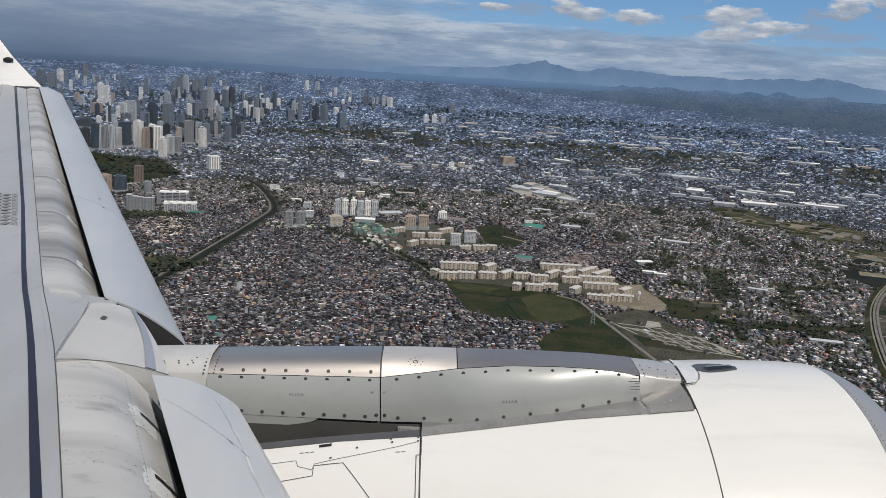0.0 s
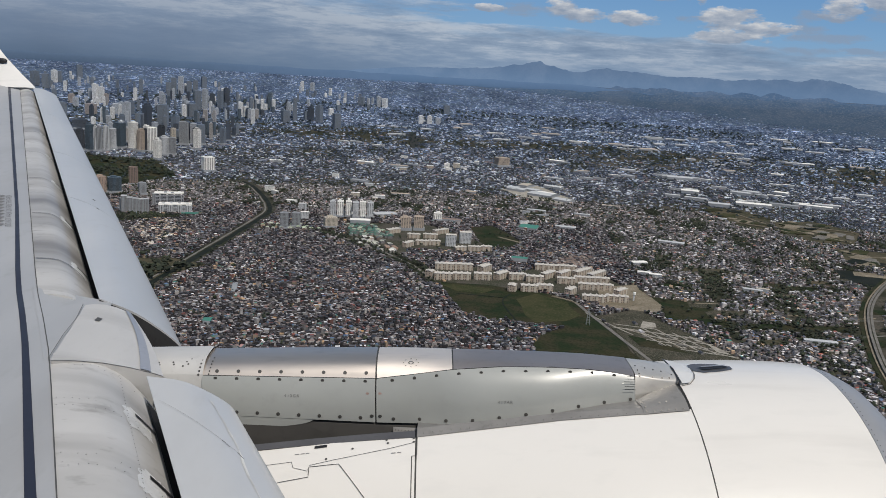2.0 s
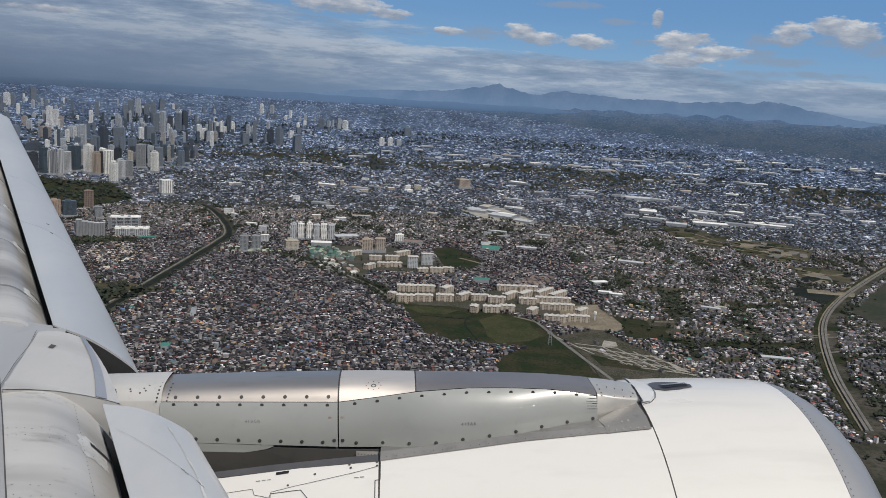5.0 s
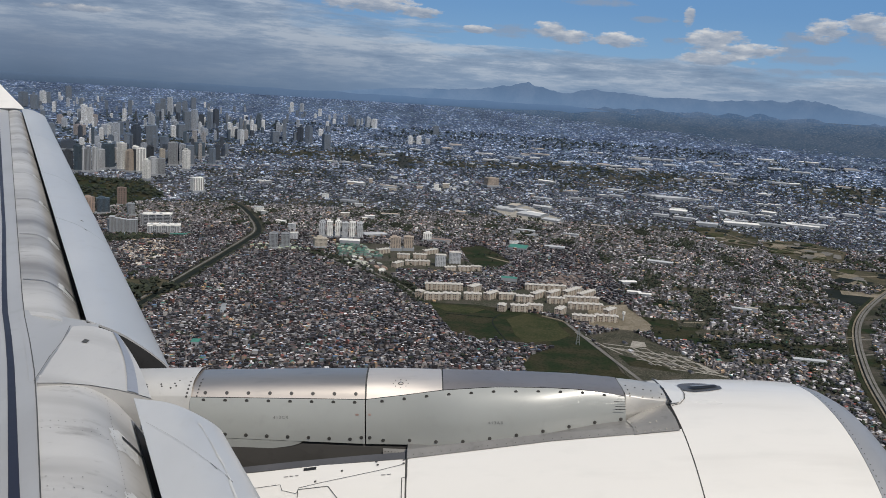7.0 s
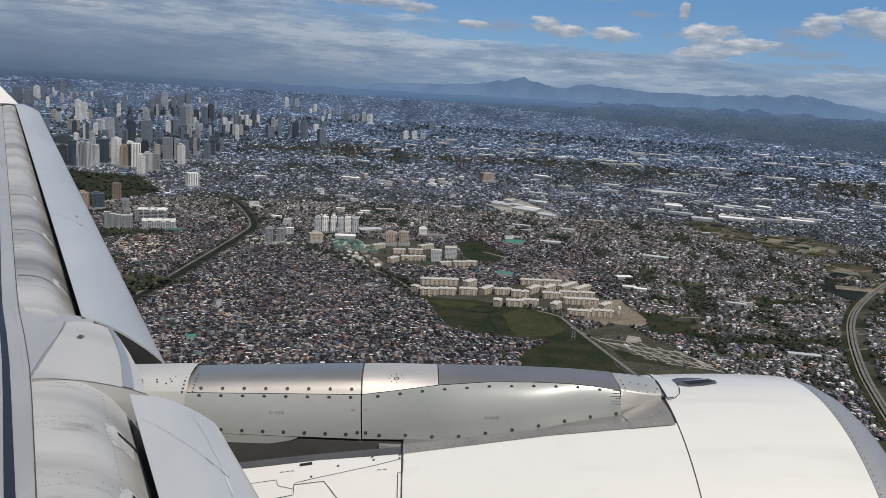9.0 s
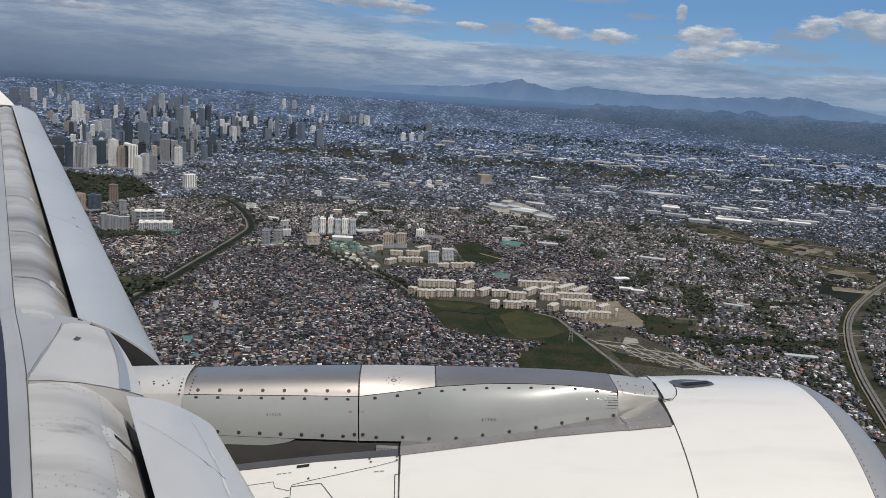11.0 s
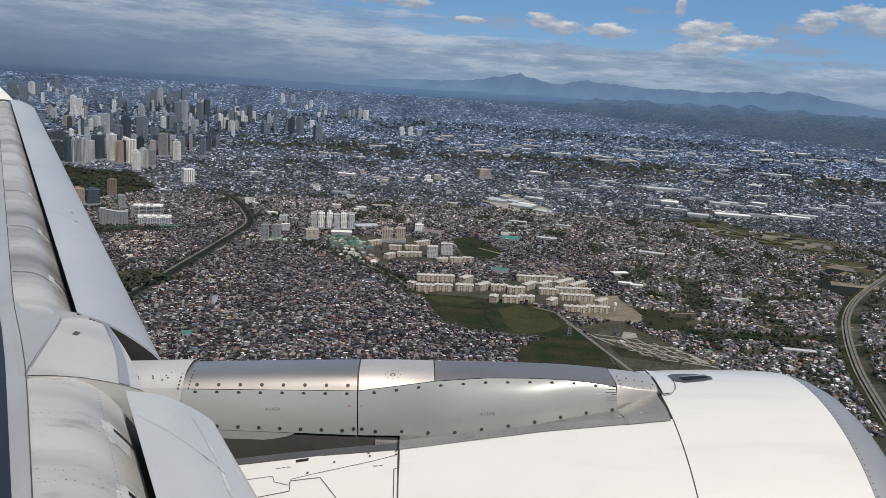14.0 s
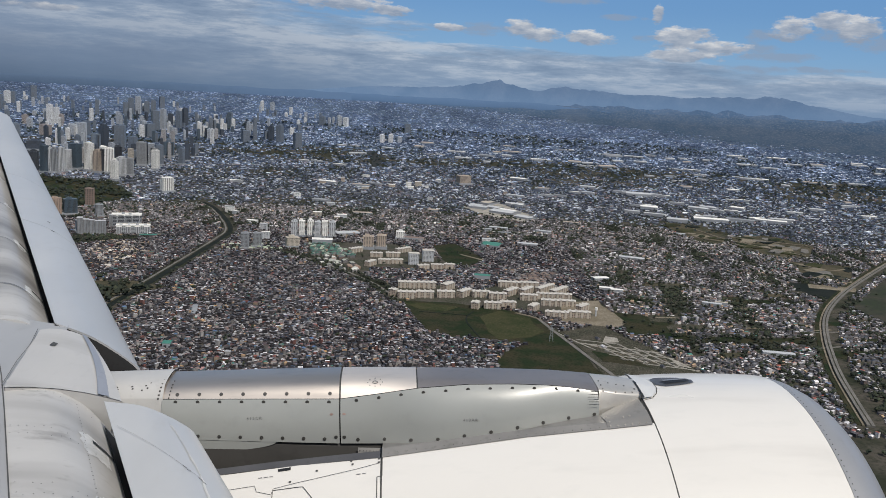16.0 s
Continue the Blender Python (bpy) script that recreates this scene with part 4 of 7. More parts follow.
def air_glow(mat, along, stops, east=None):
    """Paints the haze before a far backdrop into it as emission; stops along its height (z) or its distance out (r);
    east: a brighter colour that it takes on ahead.
    """
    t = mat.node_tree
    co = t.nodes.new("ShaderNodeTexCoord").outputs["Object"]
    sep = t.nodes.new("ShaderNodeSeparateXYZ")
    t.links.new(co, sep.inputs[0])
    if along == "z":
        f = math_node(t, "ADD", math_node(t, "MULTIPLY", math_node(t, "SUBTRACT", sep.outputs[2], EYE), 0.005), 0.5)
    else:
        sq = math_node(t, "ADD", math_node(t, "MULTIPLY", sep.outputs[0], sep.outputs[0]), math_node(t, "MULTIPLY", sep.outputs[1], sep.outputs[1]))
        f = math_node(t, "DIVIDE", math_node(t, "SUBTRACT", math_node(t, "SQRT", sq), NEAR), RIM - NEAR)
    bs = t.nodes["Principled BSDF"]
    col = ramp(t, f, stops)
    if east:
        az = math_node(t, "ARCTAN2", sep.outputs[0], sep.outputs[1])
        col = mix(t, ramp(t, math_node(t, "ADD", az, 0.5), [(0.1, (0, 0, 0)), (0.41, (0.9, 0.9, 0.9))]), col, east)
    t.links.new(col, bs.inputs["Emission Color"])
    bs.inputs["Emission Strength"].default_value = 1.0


# hills are no light source: this emission imitates haze in front of them
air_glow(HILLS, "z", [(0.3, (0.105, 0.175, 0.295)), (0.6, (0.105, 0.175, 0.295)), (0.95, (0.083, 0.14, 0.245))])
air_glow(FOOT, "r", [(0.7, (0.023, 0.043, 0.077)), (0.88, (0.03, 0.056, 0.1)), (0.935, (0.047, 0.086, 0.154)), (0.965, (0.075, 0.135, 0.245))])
WATER = material("creek_water", (0.016, 0.018, 0.016), 0.65, vary=0.2, scale=0.05)

# ground sheet
verts, faces = [(0, 0, 0)], []
dists = [300, 700, 1100, 1400, 1700, 2000, 2300, 2600, 2900, 3000] + [3000 / (1 - k / 40) for k in range(1, 40)] + [400000]
STEPS = 180
for d in dists:
    for k in range(STEPS):
        a = 2 * math.pi * k / STEPS
        verts.append(tuple(spot(d * math.sin(a), d * math.cos(a))[0]))
for k in range(STEPS):
    faces.append((0, 1 + (k + 1) % STEPS, 1 + k))
    for i in range(len(dists) - 1):
        a, b = 1 + i * STEPS + k, 1 + i * STEPS + (k + 1) % STEPS
        faces.append((a, b, b + STEPS, a + STEPS))
# rings beyond 6500 m take the haze-tinted plain colour
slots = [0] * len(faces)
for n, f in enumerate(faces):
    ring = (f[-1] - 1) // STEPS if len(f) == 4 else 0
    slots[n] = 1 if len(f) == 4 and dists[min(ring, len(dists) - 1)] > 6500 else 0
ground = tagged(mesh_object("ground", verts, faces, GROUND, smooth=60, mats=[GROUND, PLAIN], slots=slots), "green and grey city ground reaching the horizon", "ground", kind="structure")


def patch(name, poly, mat, label, lift=0.5, category="field"):
    """A piece of ground cover with its own outline, a little above the sheet."""
    bm = bmesh.new()
    rim = []
    n = len(poly)
    for i in range(n):
        (ax, ay), (bx, by) = poly[i], poly[(i + 1) % n]
        m = max(1, int(math.hypot(bx - ax, by - ay) / 40))
        for k in range(m):
            f = k / m
            x, y = ax + (bx - ax) * f, ay + (by - ay) * f
            j = 7 if m > 1 else 2
            rim.append((x + random.uniform(-j, j), y + random.uniform(-j, j)))
    far = max(math.hypot(x, y) for x, y in poly)
    lift = lift if far < NEAR else max(2.5, lift)
    top = [bm.verts.new(spot(x, y, lift)[0]) for x, y in rim]
    low = [bm.verts.new(spot(x, y, -1.0)[0]) for x, y in rim]
    f = bm.faces.new(top)
    for i in range(len(rim)):
        bm.faces.new((top[i], low[i], low[(i + 1) % len(rim)], top[(i + 1) % len(rim)]))
    bmesh.ops.triangulate(bm, faces=[f])
    me = bpy.data.meshes.new(name)
    bmesh.ops.recalc_face_normals(bm, faces=bm.faces)
    bm.to_mesh(me)
    bm.free()
    me.materials.append(mat)
    return tagged(new(name, me), label, category, kind="structure")


def ribbon(name, line, width, mat, label, lift=0.7, thick=1.5, parent=None, kind="structure", category="road", smooth=4):
    pts = spline([(x, y, 0) for x, y in line], smooth)
    rows = []
    for i, p in enumerate(pts):
        d = (pts[min(i + 1, len(pts) - 1)] - pts[max(i - 1, 0)]).normalized()
        s = Vector((-d.y, d.x, 0)) * width / 2
        q = []
        for v, z in ((p + s, lift), (p - s, lift), (p - s, lift - thick), (p + s, lift - thick)):
            q.append(spot(v.x, v.y, z)[0])
        rows.append(q)
    ob = loft(name, rows, mat, parent, "", smooth=0)
    return tagged(ob, label, category, kind=kind)


CREEK = [(-573, 1330), (-573, 1502), (-564, 1647), (-558, 1819), (-551, 2030), (-546, 2244), (-552, 2391), (-615, 2596), (-710, 2829), (-785, 2960)]
FIELD = [(-30, 1655), (26, 1654), (108, 1641), (204, 1610), (250, 1560), (273, 1494), (302, 1315), (310, 1182), (131, 1151), (143, 1242), (142, 1284), (167, 1343), (203, 1380), (156, 1390), (76, 1401), (26, 1429), (10, 1486), (-11, 1581)]
DIRTLOT = [(317, 1697), (405, 1743), (425, 1560), (402, 1515), (291, 1537)]
POND = [(420, 1640), (469, 1637), (533, 1570), (496, 1470), (408, 1474)]
GRID = [(281, 1477), (367, 1534), (480, 1274), (480, 1180), (311, 1200)]
EXPRESS = [(1979, 3029), (1578, 2563), (1319, 2257), (1130, 2026), (1031, 1897), (942, 1768), (870, 1644), (809, 1514), (763, 1403), (721, 1292), (687, 1186), (650, 1064)]
LAGOON = [(969, 2046), (1035, 2032), (1081, 1995), (1005, 1859), (931, 1900)]
BROWN = [(1088, 2776), (1260, 2837), (1328, 2645), (1204, 2422), (1079, 2409), (1030, 2548)]
FLATS = [(1290, 2160), (1900, 2500), (2100, 2000), (1500, 1350), (1010, 1480), (1000, 1780)]
PARK = [(-683, 1694), (-597, 1707), (-512, 1665), (-576, 1530), (-700, 1450)]
GOLF = [(-1681, 3487), (-1263, 3379), (-1045, 2992), (-1100, 2700), (-1286, 2785), (-1700, 3000)]
OLIVE = [(936, 3056), (1059, 3009), (1113, 2842), (989, 2583), (928, 2644), (910, 2864)]
HEATH = [(1104, 2350), (1286, 2324), (1176, 2114), (1107, 2089), (1050, 2126)]
LAWN = [(43, 2303), (109, 2362), (153, 2260), (184, 2133), (141, 2032), (76, 2041)]
AVENUE = [(273, 2708), (313, 2642), (452, 2520), (540, 2433), (605, 2364)]
BELT = [(-357, 2117), (-262, 2024), (-164, 1903), (-85, 1781), (-35, 1658)]
VILLAS = [(-530, 2080), (-410, 2100), (-340, 2110), (-420, 2180), (-520, 2140)]
BLOCKS = [(-60, 1668), (90, 1640), (240, 1615), (330, 1530), (400, 1640), (330, 1850), (190, 1830), (110, 1740), (90, 1810), (-30, 1810)]
MARKET = [(-300, 2235), (-220, 2240), (-150, 2110), (-110, 1960), (-105, 1890), (-155, 1885), (-245, 1970), (-280, 2060)]
DEPOT = [(177, 3190), (309, 3448), (427, 3049), (377, 2861), (245, 2986)]
LAKE = [(-395, 6056), (-347, 6100), (-227, 4833), (-279, 4756)]
PLOTS = [(487, 1631), (552, 1633), (541, 1580), (480, 1583)]
MIDDLE = [(-330, 2280), (-240, 2180), (-130, 1960), (110, 1960), (60, 2120), (-60, 2300)]

_lots = random.Random(5)
LOTS = []
for k in range(26):
    x, y = _lots.uniform(500, 960), _lots.uniform(1330, 1960)
    w, d = _lots.uniform(22, 60), _lots.uniform(9, 26)
    LOTS.append([(round(x + w * u), round(y + d * v + 0.2 * w * u)) for u, v in ((-1, -0.7), (0.3, -1), (1, -0.4), (0.8, 0.9), (-0.5, 1), (-0.9, 0.4))])

patch("marsh_field", FIELD, GRASS, "green marshy grass field beside the housing blocks")
patch("dry_meadow", [(132, 1554), (175, 1607), (233, 1561), (248, 1470), (216, 1427), (157, 1404), (135, 1446)], PASTURE, "brown dry meadow in the marshy field", 0.75)
patch("dry_meadow", [(-21, 1633), (26, 1640), (95, 1620), (65, 1581), (14, 1587)], PASTURE, "brown dry meadow in the marshy field", 0.7)
ribbon("ditch", [(123, 1595), (106, 1548), (104, 1507), (112, 1459), (122, 1407)], 2.5, DARKWATER, "dark ditch winding through the marsh", 0.95)
ribbon("ditch", [(12, 1569), (59, 1563), (106, 1557)], 2.5, DARKWATER, "dark ditch winding through the marsh", 1.0)
patch("bare_lot", DIRTLOT, DIRT, "bare tan earth building lot", 0.85)
ribbon("dirt_track", [(206, 1593), (234, 1573), (268, 1536), (311, 1529), (363, 1565), (381, 1611)], 6, DIRT, "pale dirt track round the blocks", 1.6)
patch("pond_field", POND, GRASS, "dark green overgrown plot")
patch("subdivision_lot", GRID, RUBBLE, "dry grass plot laid out with new streets", 0.8)
patch("mud_flat", FLATS, MUD, "flooded dark green mud flat beyond the highway", 0.4)
patch("lagoon", LAGOON, DARKWATER, "dark still lagoon water", 0.6, "water")
patch("dry_field", BROWN, DRYGRASS, "brown dry field with cart tracks", 0.48)
patch("olive_field", OLIVE, DRYGRASS, "olive dry field between the houses and sheds", 0.45)
patch("heath", HEATH, DRYGRASS, "brown heath beside the lagoon", 0.5)
patch("lawn", LAWN, GRASS, "dark green lawn behind the housing slabs", 0.45)
for line, wide in (([(1154, 2638), (1193, 2591), (1207, 2502)], 30), ([(1138, 2613), (1106, 2452)], 22), ([(1109, 2109), (1160, 2084)], 25), ([(122, 2192), (184, 2125)], 9)):
    ribbon("bare_strip", line, wide, DIRT, "bare pale earth strip in the dry field", 1.2)
for k in range(10):
    x, y = random.uniform(1020, 1600), random.uniform(1500, 2150)
    w, d = random.uniform(25, 80), random.uniform(12, 40)
    patch("sand_bar", [(x - w, y - d * 0.4), (x + w * 0.6, y - d), (x + w, y + d * 0.3), (x - w * 0.7, y + d)], DIRT, "pale sand bar on the mud flat", 1.0)
ribbon("bare_strip", [(1049, 2093), (1158, 2103)], 25, DIRT, "bare pale earth strip in the dry field", 1.3)
ribbon("bare_strip", [(1125, 2324), (1140, 2251)], 24, DIRT, "bare pale earth strip in the dry field", 1.3)
ribbon("bare_strip", [(1165, 2683), (1130, 2496)], 26, DIRT, "bare pale earth strip in the dry field", 1.3)
ribbon("cart_track", [(1016, 3060), (1048, 2915), (1088, 2776), (1137, 2632)], 6, CONCRETE, "pale cart track over the field", 1.5)
ribbon("cart_track", [(1070, 2651), (1108, 2435), (1201, 2379)], 6, CONCRETE, "pale cart track over the field", 1.5)
ribbon("avenue", AVENUE, 20, CONCRETE, "wide pale avenue through the houses", 0.9)
ribbon("lane", BELT, 7, CONCRETE, "pale lane beside a belt of trees", 0.9)
patch("depot_yard", DEPOT, PALECON, "pale paved yard of a depot", 0.5, "yard")
patch("reservoir", LAKE, WATER, "grey reservoir between the roofs", 0.5, "water")
patch("garden_plots", PLOTS, RUBBLE, "small garden plots in rows beside the grass", 0.57)
ribbon("flyover", [(428, 3604), (437, 3308), (425, 3033), (377, 2688), (335, 2510)], 14, CONCRETE, "grey flyover road past the depot", 2.0)
for k, poly in enumerate(LOTS):
    patch("vacant_lot", poly, random.choice((GRASS, GRASS, DRYGRASS, RUBBLE)), "vacant overgrown lot between the houses", 0.62 + 0.007 * k)
for k in range(16):
    x, y = random.uniform(480, 900), random.uniform(1340, 1780)
    ribbon("side_street", [(x, y), (x + 45, y + random.uniform(4, 14)), (x + random.uniform(70, 130), y + random.uniform(10, 30))], random.uniform(3.5, 6), random.choice((CONCRETE, DIRT)), "pale side street between the houses", 0.9 + 0.012 * k)
patch("park_meadow", PARK, DRYGRASS, "dry park meadow with dark trees", 0.3)
patch("golf_course", GOLF, GRASS, "dark green golf course with trees")
patch("housing_yard", BLOCKS, YARD, "worn paved yard of the housing blocks", 0.42)
patch("market_yard", MARKET, YARD, "worn paved market yard", 0.45)
patch("quarter_yard", MIDDLE, YARD, "grey paved quarter with trees", 0.4)
ribbon("creek", CREEK, 14, DARKWATER, "dark creek between concrete walls", 0.5, 2, category="water")
ribbon("creek_road", [(x - 14, y) for x, y in CREEK], 5, CONCRETE, "pale road along the creek", 0.9)
highway = ribbon("highway", EXPRESS, 11, CONCRETE, "wide pale concrete highway on an embankment", 3.0, 5)
ribbon("median", EXPRESS, 1.8, GROUND, "dark planted median of the highway", 3.3, 0.4)
ribbon("shoulder", [(x - 8.5, y + 4) for x, y in EXPRESS], 3, DIRT, "bare earth shoulder of the highway", 1.5, 2)
ribbon("drain", [(x - 14, y + 6) for x, y in EXPRESS], 7, GRASS, "dark overgrown ditch beside the highway", 0.9, 1.5)
ribbon("field_road", [(240, 1600), (265, 1480), (300, 1330), (330, 1200), (350, 1050)], 7, CONCRETE, "pale straight road past the field", 1.35)
_plan = random.Random(8)


def plan_point(u, v):
    """A point of the new subdivision: u along its long streets, v along its cross streets."""
    return (330 + 0.965 * u + 0.41 * v, 1396 - 0.26 * u - 0.91 * v)


STREETS = [[(-34, 0), (120, 0)], [(-20, 0), (60, 66), (110, 110)], [(6, 34), (142, 30)], [(-14, 62), (128, 64)], [(20, 98), (112, 98)], [(-20, -26), (60, -30)], [(-36, -90), (-30, 0), (-24, 40)]]
STREETS += [[(4 + 25 * i + _plan.uniform(-3, 3), _plan.uniform(-30, -4)), (3 + 25 * i, _plan.uniform(84, 110))] for i in range(6)]
for k, line in enumerate(STREETS):
    ribbon("new_street", [plan_point(*p) for p in line], 3.0 if k else 5.0, PALECON, "pale new street among empty plots", 1.05 + 0.03 * k)
for i in range(6):
    for m, v in enumerate((6, 20, 40, 54, 70, 84)):
        for side in (-1, 1):
            if _plan.random() < 0.5:
                u, w, d = 3 + 25 * i + side * 7, _plan.uniform(1.5, 3), _plan.uniform(3, 6)
                patch("building_plot", [plan_point(u + a * w, v + c * d) for a, c in ((-1, -1), (1, -0.9), (1, 1), (-0.9, 0.9))], _plan.choice((PALECON, CONCRETE, PALECON, DIRT)), "small cleared building plot", 1.45 + 0.012 * (m + 6 * i) + 0.3 * (side > 0))
patch("rank_grass", [plan_point(*p) for p in ((-36, 46), (10, 66), (20, 120), (-60, 120))], GRASS, "dark rank grass on the unbuilt plots", 0.9)
for k, poly in enumerate(([(359, 1457), (382, 1447), (379, 1419), (343, 1412)], [(305, 1482), (332, 1495), (340, 1453), (308, 1425)], [(445, 1342), (458, 1326), (469, 1288), (449, 1299)])):
    patch("cleared_ground", poly, RUBBLE if k == 1 else PALECON, "broken pale ground of a building site", 0.95 + 0.02 * k)

# patchwork of fields, ponds, cleared ground and tracks on the open land
_fields = random.Random(17)
for n, (poly, count) in enumerate(((OLIVE, 30), (BROWN, 46), (HEATH, 24))):
    xs, ys = [p[0] for p in poly], [p[1] for p in poly]
    for k in range(count):
        x, y = _fields.uniform(min(xs), max(xs)), _fields.uniform(min(ys), max(ys))
        w, d, q = _fields.uniform(8, 26), _fields.uniform(14, 50), _fields.uniform(-0.9, -0.3)
        pts = [(x + u * w * math.cos(q) - v * d * math.sin(q), y + u * w * math.sin(q) + v * d * math.cos(q)) for u, v in ((-1, -0.8), (0.2, -1), (1, -0.7), (0.9, 0.8), (-0.1, 1), (-0.9, 0.9))]
        if inside(np.array([p[0] for p in pts]), np.array([p[1] for p in pts]), poly).mean() > 0.6:
            kind_of = _fields.choice((DIRT, GRASS, GRASS, PASTURE, RUBBLE, DARKWATER, CONCRETE))
            patch("field_plot", pts, kind_of, {DIRT: "bare tan earth plot in the fields", DARKWATER: "small dark pond in the fields", CONCRETE: "pale paved plot in the fields"}.get(kind_of, "green and brown field plot"), (4.4 if n < 2 else 0.62) + 0.012 * (k + 50 * n), "plot")
for k, line in enumerate((((1000, 2900), (1040, 2700), (1120, 2560), (1200, 2440)), ((1080, 2740), (1190, 2690), (1300, 2640)), ((1120, 2300), (1170, 2240), (1230, 2260)), ((940, 2700), (1010, 2640), (1060, 2560)))):
    ribbon("dirt_track", line, 7, DIRT, "pale dirt track across the fields", (2.1 if k == 2 else 5.8) + 0.02 * k)

# ---- houses ----
RUSTY = [(0.0, (0.05, 0.043, 0.044)), (0.12, (0.017, 0.015, 0.016)), (0.31, (0.093, 0.085, 0.09)), (0.47, (0.099, 0.056, 0.051)), (0.53, (0.022, 0.022, 0.027)), (0.58, (0.168, 0.159, 0.166)), (0.66, (0.309, 0.3, 0.314)), (0.77, (0.224, 0.168, 0.154)), (0.85, (0.484, 0.492, 0.514)), (0.885, (0.71, 0.73, 0.77)), (0.925, (0.239, 0.081, 0.066)), (0.945, (0.043, 0.19, 0.156)), (0.957, (0.478, 0.293, 0.142)), (0.972, (0.099, 0.161, 0.298)), (0.982, (0.394, 0.234, 0.227))]
SLUMROOFS = island_material("rusty_roofs", RUSTY, 0.42)
PLASTER = [(0.0, (0.024, 0.022, 0.025)), (0.28, (0.06, 0.055, 0.059)), (0.48, (0.125, 0.122, 0.123)), (0.62, (0.037, 0.033, 0.036)), (0.78, (0.331, 0.32, 0.314)), (0.88, (0.146, 0.07, 0.059)), (0.93, (0.278, 0.214, 0.158)), (0.97, (0.146, 0.191, 0.208))]
SLUMWALLS = island_material("plastered_walls", PLASTER, 0.9)
ONEROOF = island_material("single_roofs", RUSTY, 0.5, True)
ONEWALL = island_material("single_walls", PLASTER, 0.9, True)
ROOFS = island_material("house_roofs", [(0.0, (0.104, 0.0969, 0.104)), (0.15, (0.0455, 0.0426, 0.0458)), (0.32, (0.182, 0.177, 0.187)), (0.46, (0.142, 0.0997, 0.0915)), (0.53, (0.0369, 0.0362, 0.0426)), (0.63, (0.416, 0.402, 0.415)), (0.74, (0.26, 0.23, 0.211)), (0.8, (0.78, 0.766, 0.788)), (0.91, (0.389, 0.122, 0.0894)), (0.94, (0.065, 0.242, 0.204)), (0.955, (0.585, 0.422, 0.256)), (0.975, (0.156, 0.204, 0.332))], 0.42)
WALLS = island_material("house_walls", [(0.0, (0.155, 0.148, 0.153)), (0.25, (0.0732, 0.0701, 0.0735)), (0.5, (0.222, 0.212, 0.212)), (0.68, (0.147, 0.115, 0.104)), (0.84, (0.56, 0.539, 0.53)), (0.94, (0.34, 0.245, 0.191))], 0.9)
LEAVES = island_material("tree_leaves", [(0.0, (0.023, 0.031, 0.019)), (0.3, (0.032, 0.042, 0.023)), (0.6, (0.016, 0.024, 0.016)), (0.85, (0.046, 0.054, 0.03))], 0.9)
# far, remote and middle palettes: blue air haze mixed into the base colours
FARROOF = island_material("hazed_far_roofs", [(0.0, (0.0907, 0.127, 0.196)), (0.16, (0.0346, 0.0538, 0.0944)), (0.36, (0.181, 0.241, 0.349)), (0.5, (0.431, 0.537, 0.711)), (0.62, (0.068, 0.0916, 0.142)), (0.71, (0.88, 0.89, 0.9)), (0.90, (0.408, 0.38, 0.384)), (0.95, (0.193, 0.291, 0.299))], 0.8)
REMOTEROOF = island_material("hazed_remote_roofs", [(0.0, (0.134, 0.187, 0.282)), (0.22, (0.0737, 0.111, 0.179)), (0.42, (0.215, 0.291, 0.416)), (0.6, (0.402, 0.5, 0.669)), (0.8, (0.88, 0.89, 0.9))], 0.8)
REMOTEWALL = island_material("hazed_remote_walls", [(0.0, (0.0783, 0.123, 0.226)), (0.5, (0.12, 0.177, 0.305)), (0.8, (0.284, 0.372, 0.556))], 0.9)
MIDROOF = island_material("hazed_middle_roofs", [(0.0, (0.0892, 0.107, 0.152)), (0.15, (0.0349, 0.0449, 0.0627)), (0.36, (0.166, 0.198, 0.264)), (0.5, (0.118, 0.104, 0.121)), (0.56, (0.032, 0.0408, 0.0616)), (0.64, (0.415, 0.48, 0.604)), (0.75, (0.825, 0.867, 0.9)), (0.92, (0.308, 0.158, 0.152)), (0.955, (0.0834, 0.223, 0.241))], 0.6)
MIDWALL = island_material("hazed_middle_walls", [(0.0, (0.0466, 0.0571, 0.0847)), (0.3, (0.0999, 0.116, 0.162)), (0.55, (0.177, 0.202, 0.266)), (0.72, (0.0708, 0.0755, 0.099)), (0.82, (0.448, 0.497, 0.605)), (0.93, (0.258, 0.221, 0.232))], 0.9)
FARWALL = island_material("hazed_far_walls", [(0.0, (0.0562, 0.0831, 0.145)), (0.4, (0.088, 0.126, 0.205)), (0.7, (0.163, 0.22, 0.346)), (0.88, (0.513, 0.634, 0.873))], 0.9)
GREENROOF = island_material("green_roofs", [(0.0, (0.04, 0.11, 0.085)), (0.4, (0.07, 0.16, 0.12)), (0.65, (0.3, 0.36, 0.28)), (0.85, (0.12, 0.18, 0.15))], 0.7)
SHEDROOF = island_material("pale_shed_roofs", [(0.0, (0.42, 0.43, 0.37)), (0.35, (0.2, 0.21, 0.18)), (0.55, (0.62, 0.62, 0.57)), (0.8, (0.12, 0.13, 0.12)), (0.9, (0.35, 0.26, 0.2))], 0.7)
BROWNROOF = island_material("brown_roofs", [(0.0, (0.17, 0.12, 0.1)), (0.4, (0.22, 0.17, 0.14)), (0.7, (0.12, 0.09, 0.08)), (0.9, (0.3, 0.26, 0.23))], 0.8)
# far foliage, its green shifted blue to stand for haze
FARLEAVES = island_material("hazed_far_leaves", [(0.0, (0.029, 0.045, 0.0473)), (0.3, (0.041, 0.058, 0.058)), (0.6, (0.022, 0.035, 0.0392)), (0.85, (0.051, 0.065, 0.0621))], 0.9)
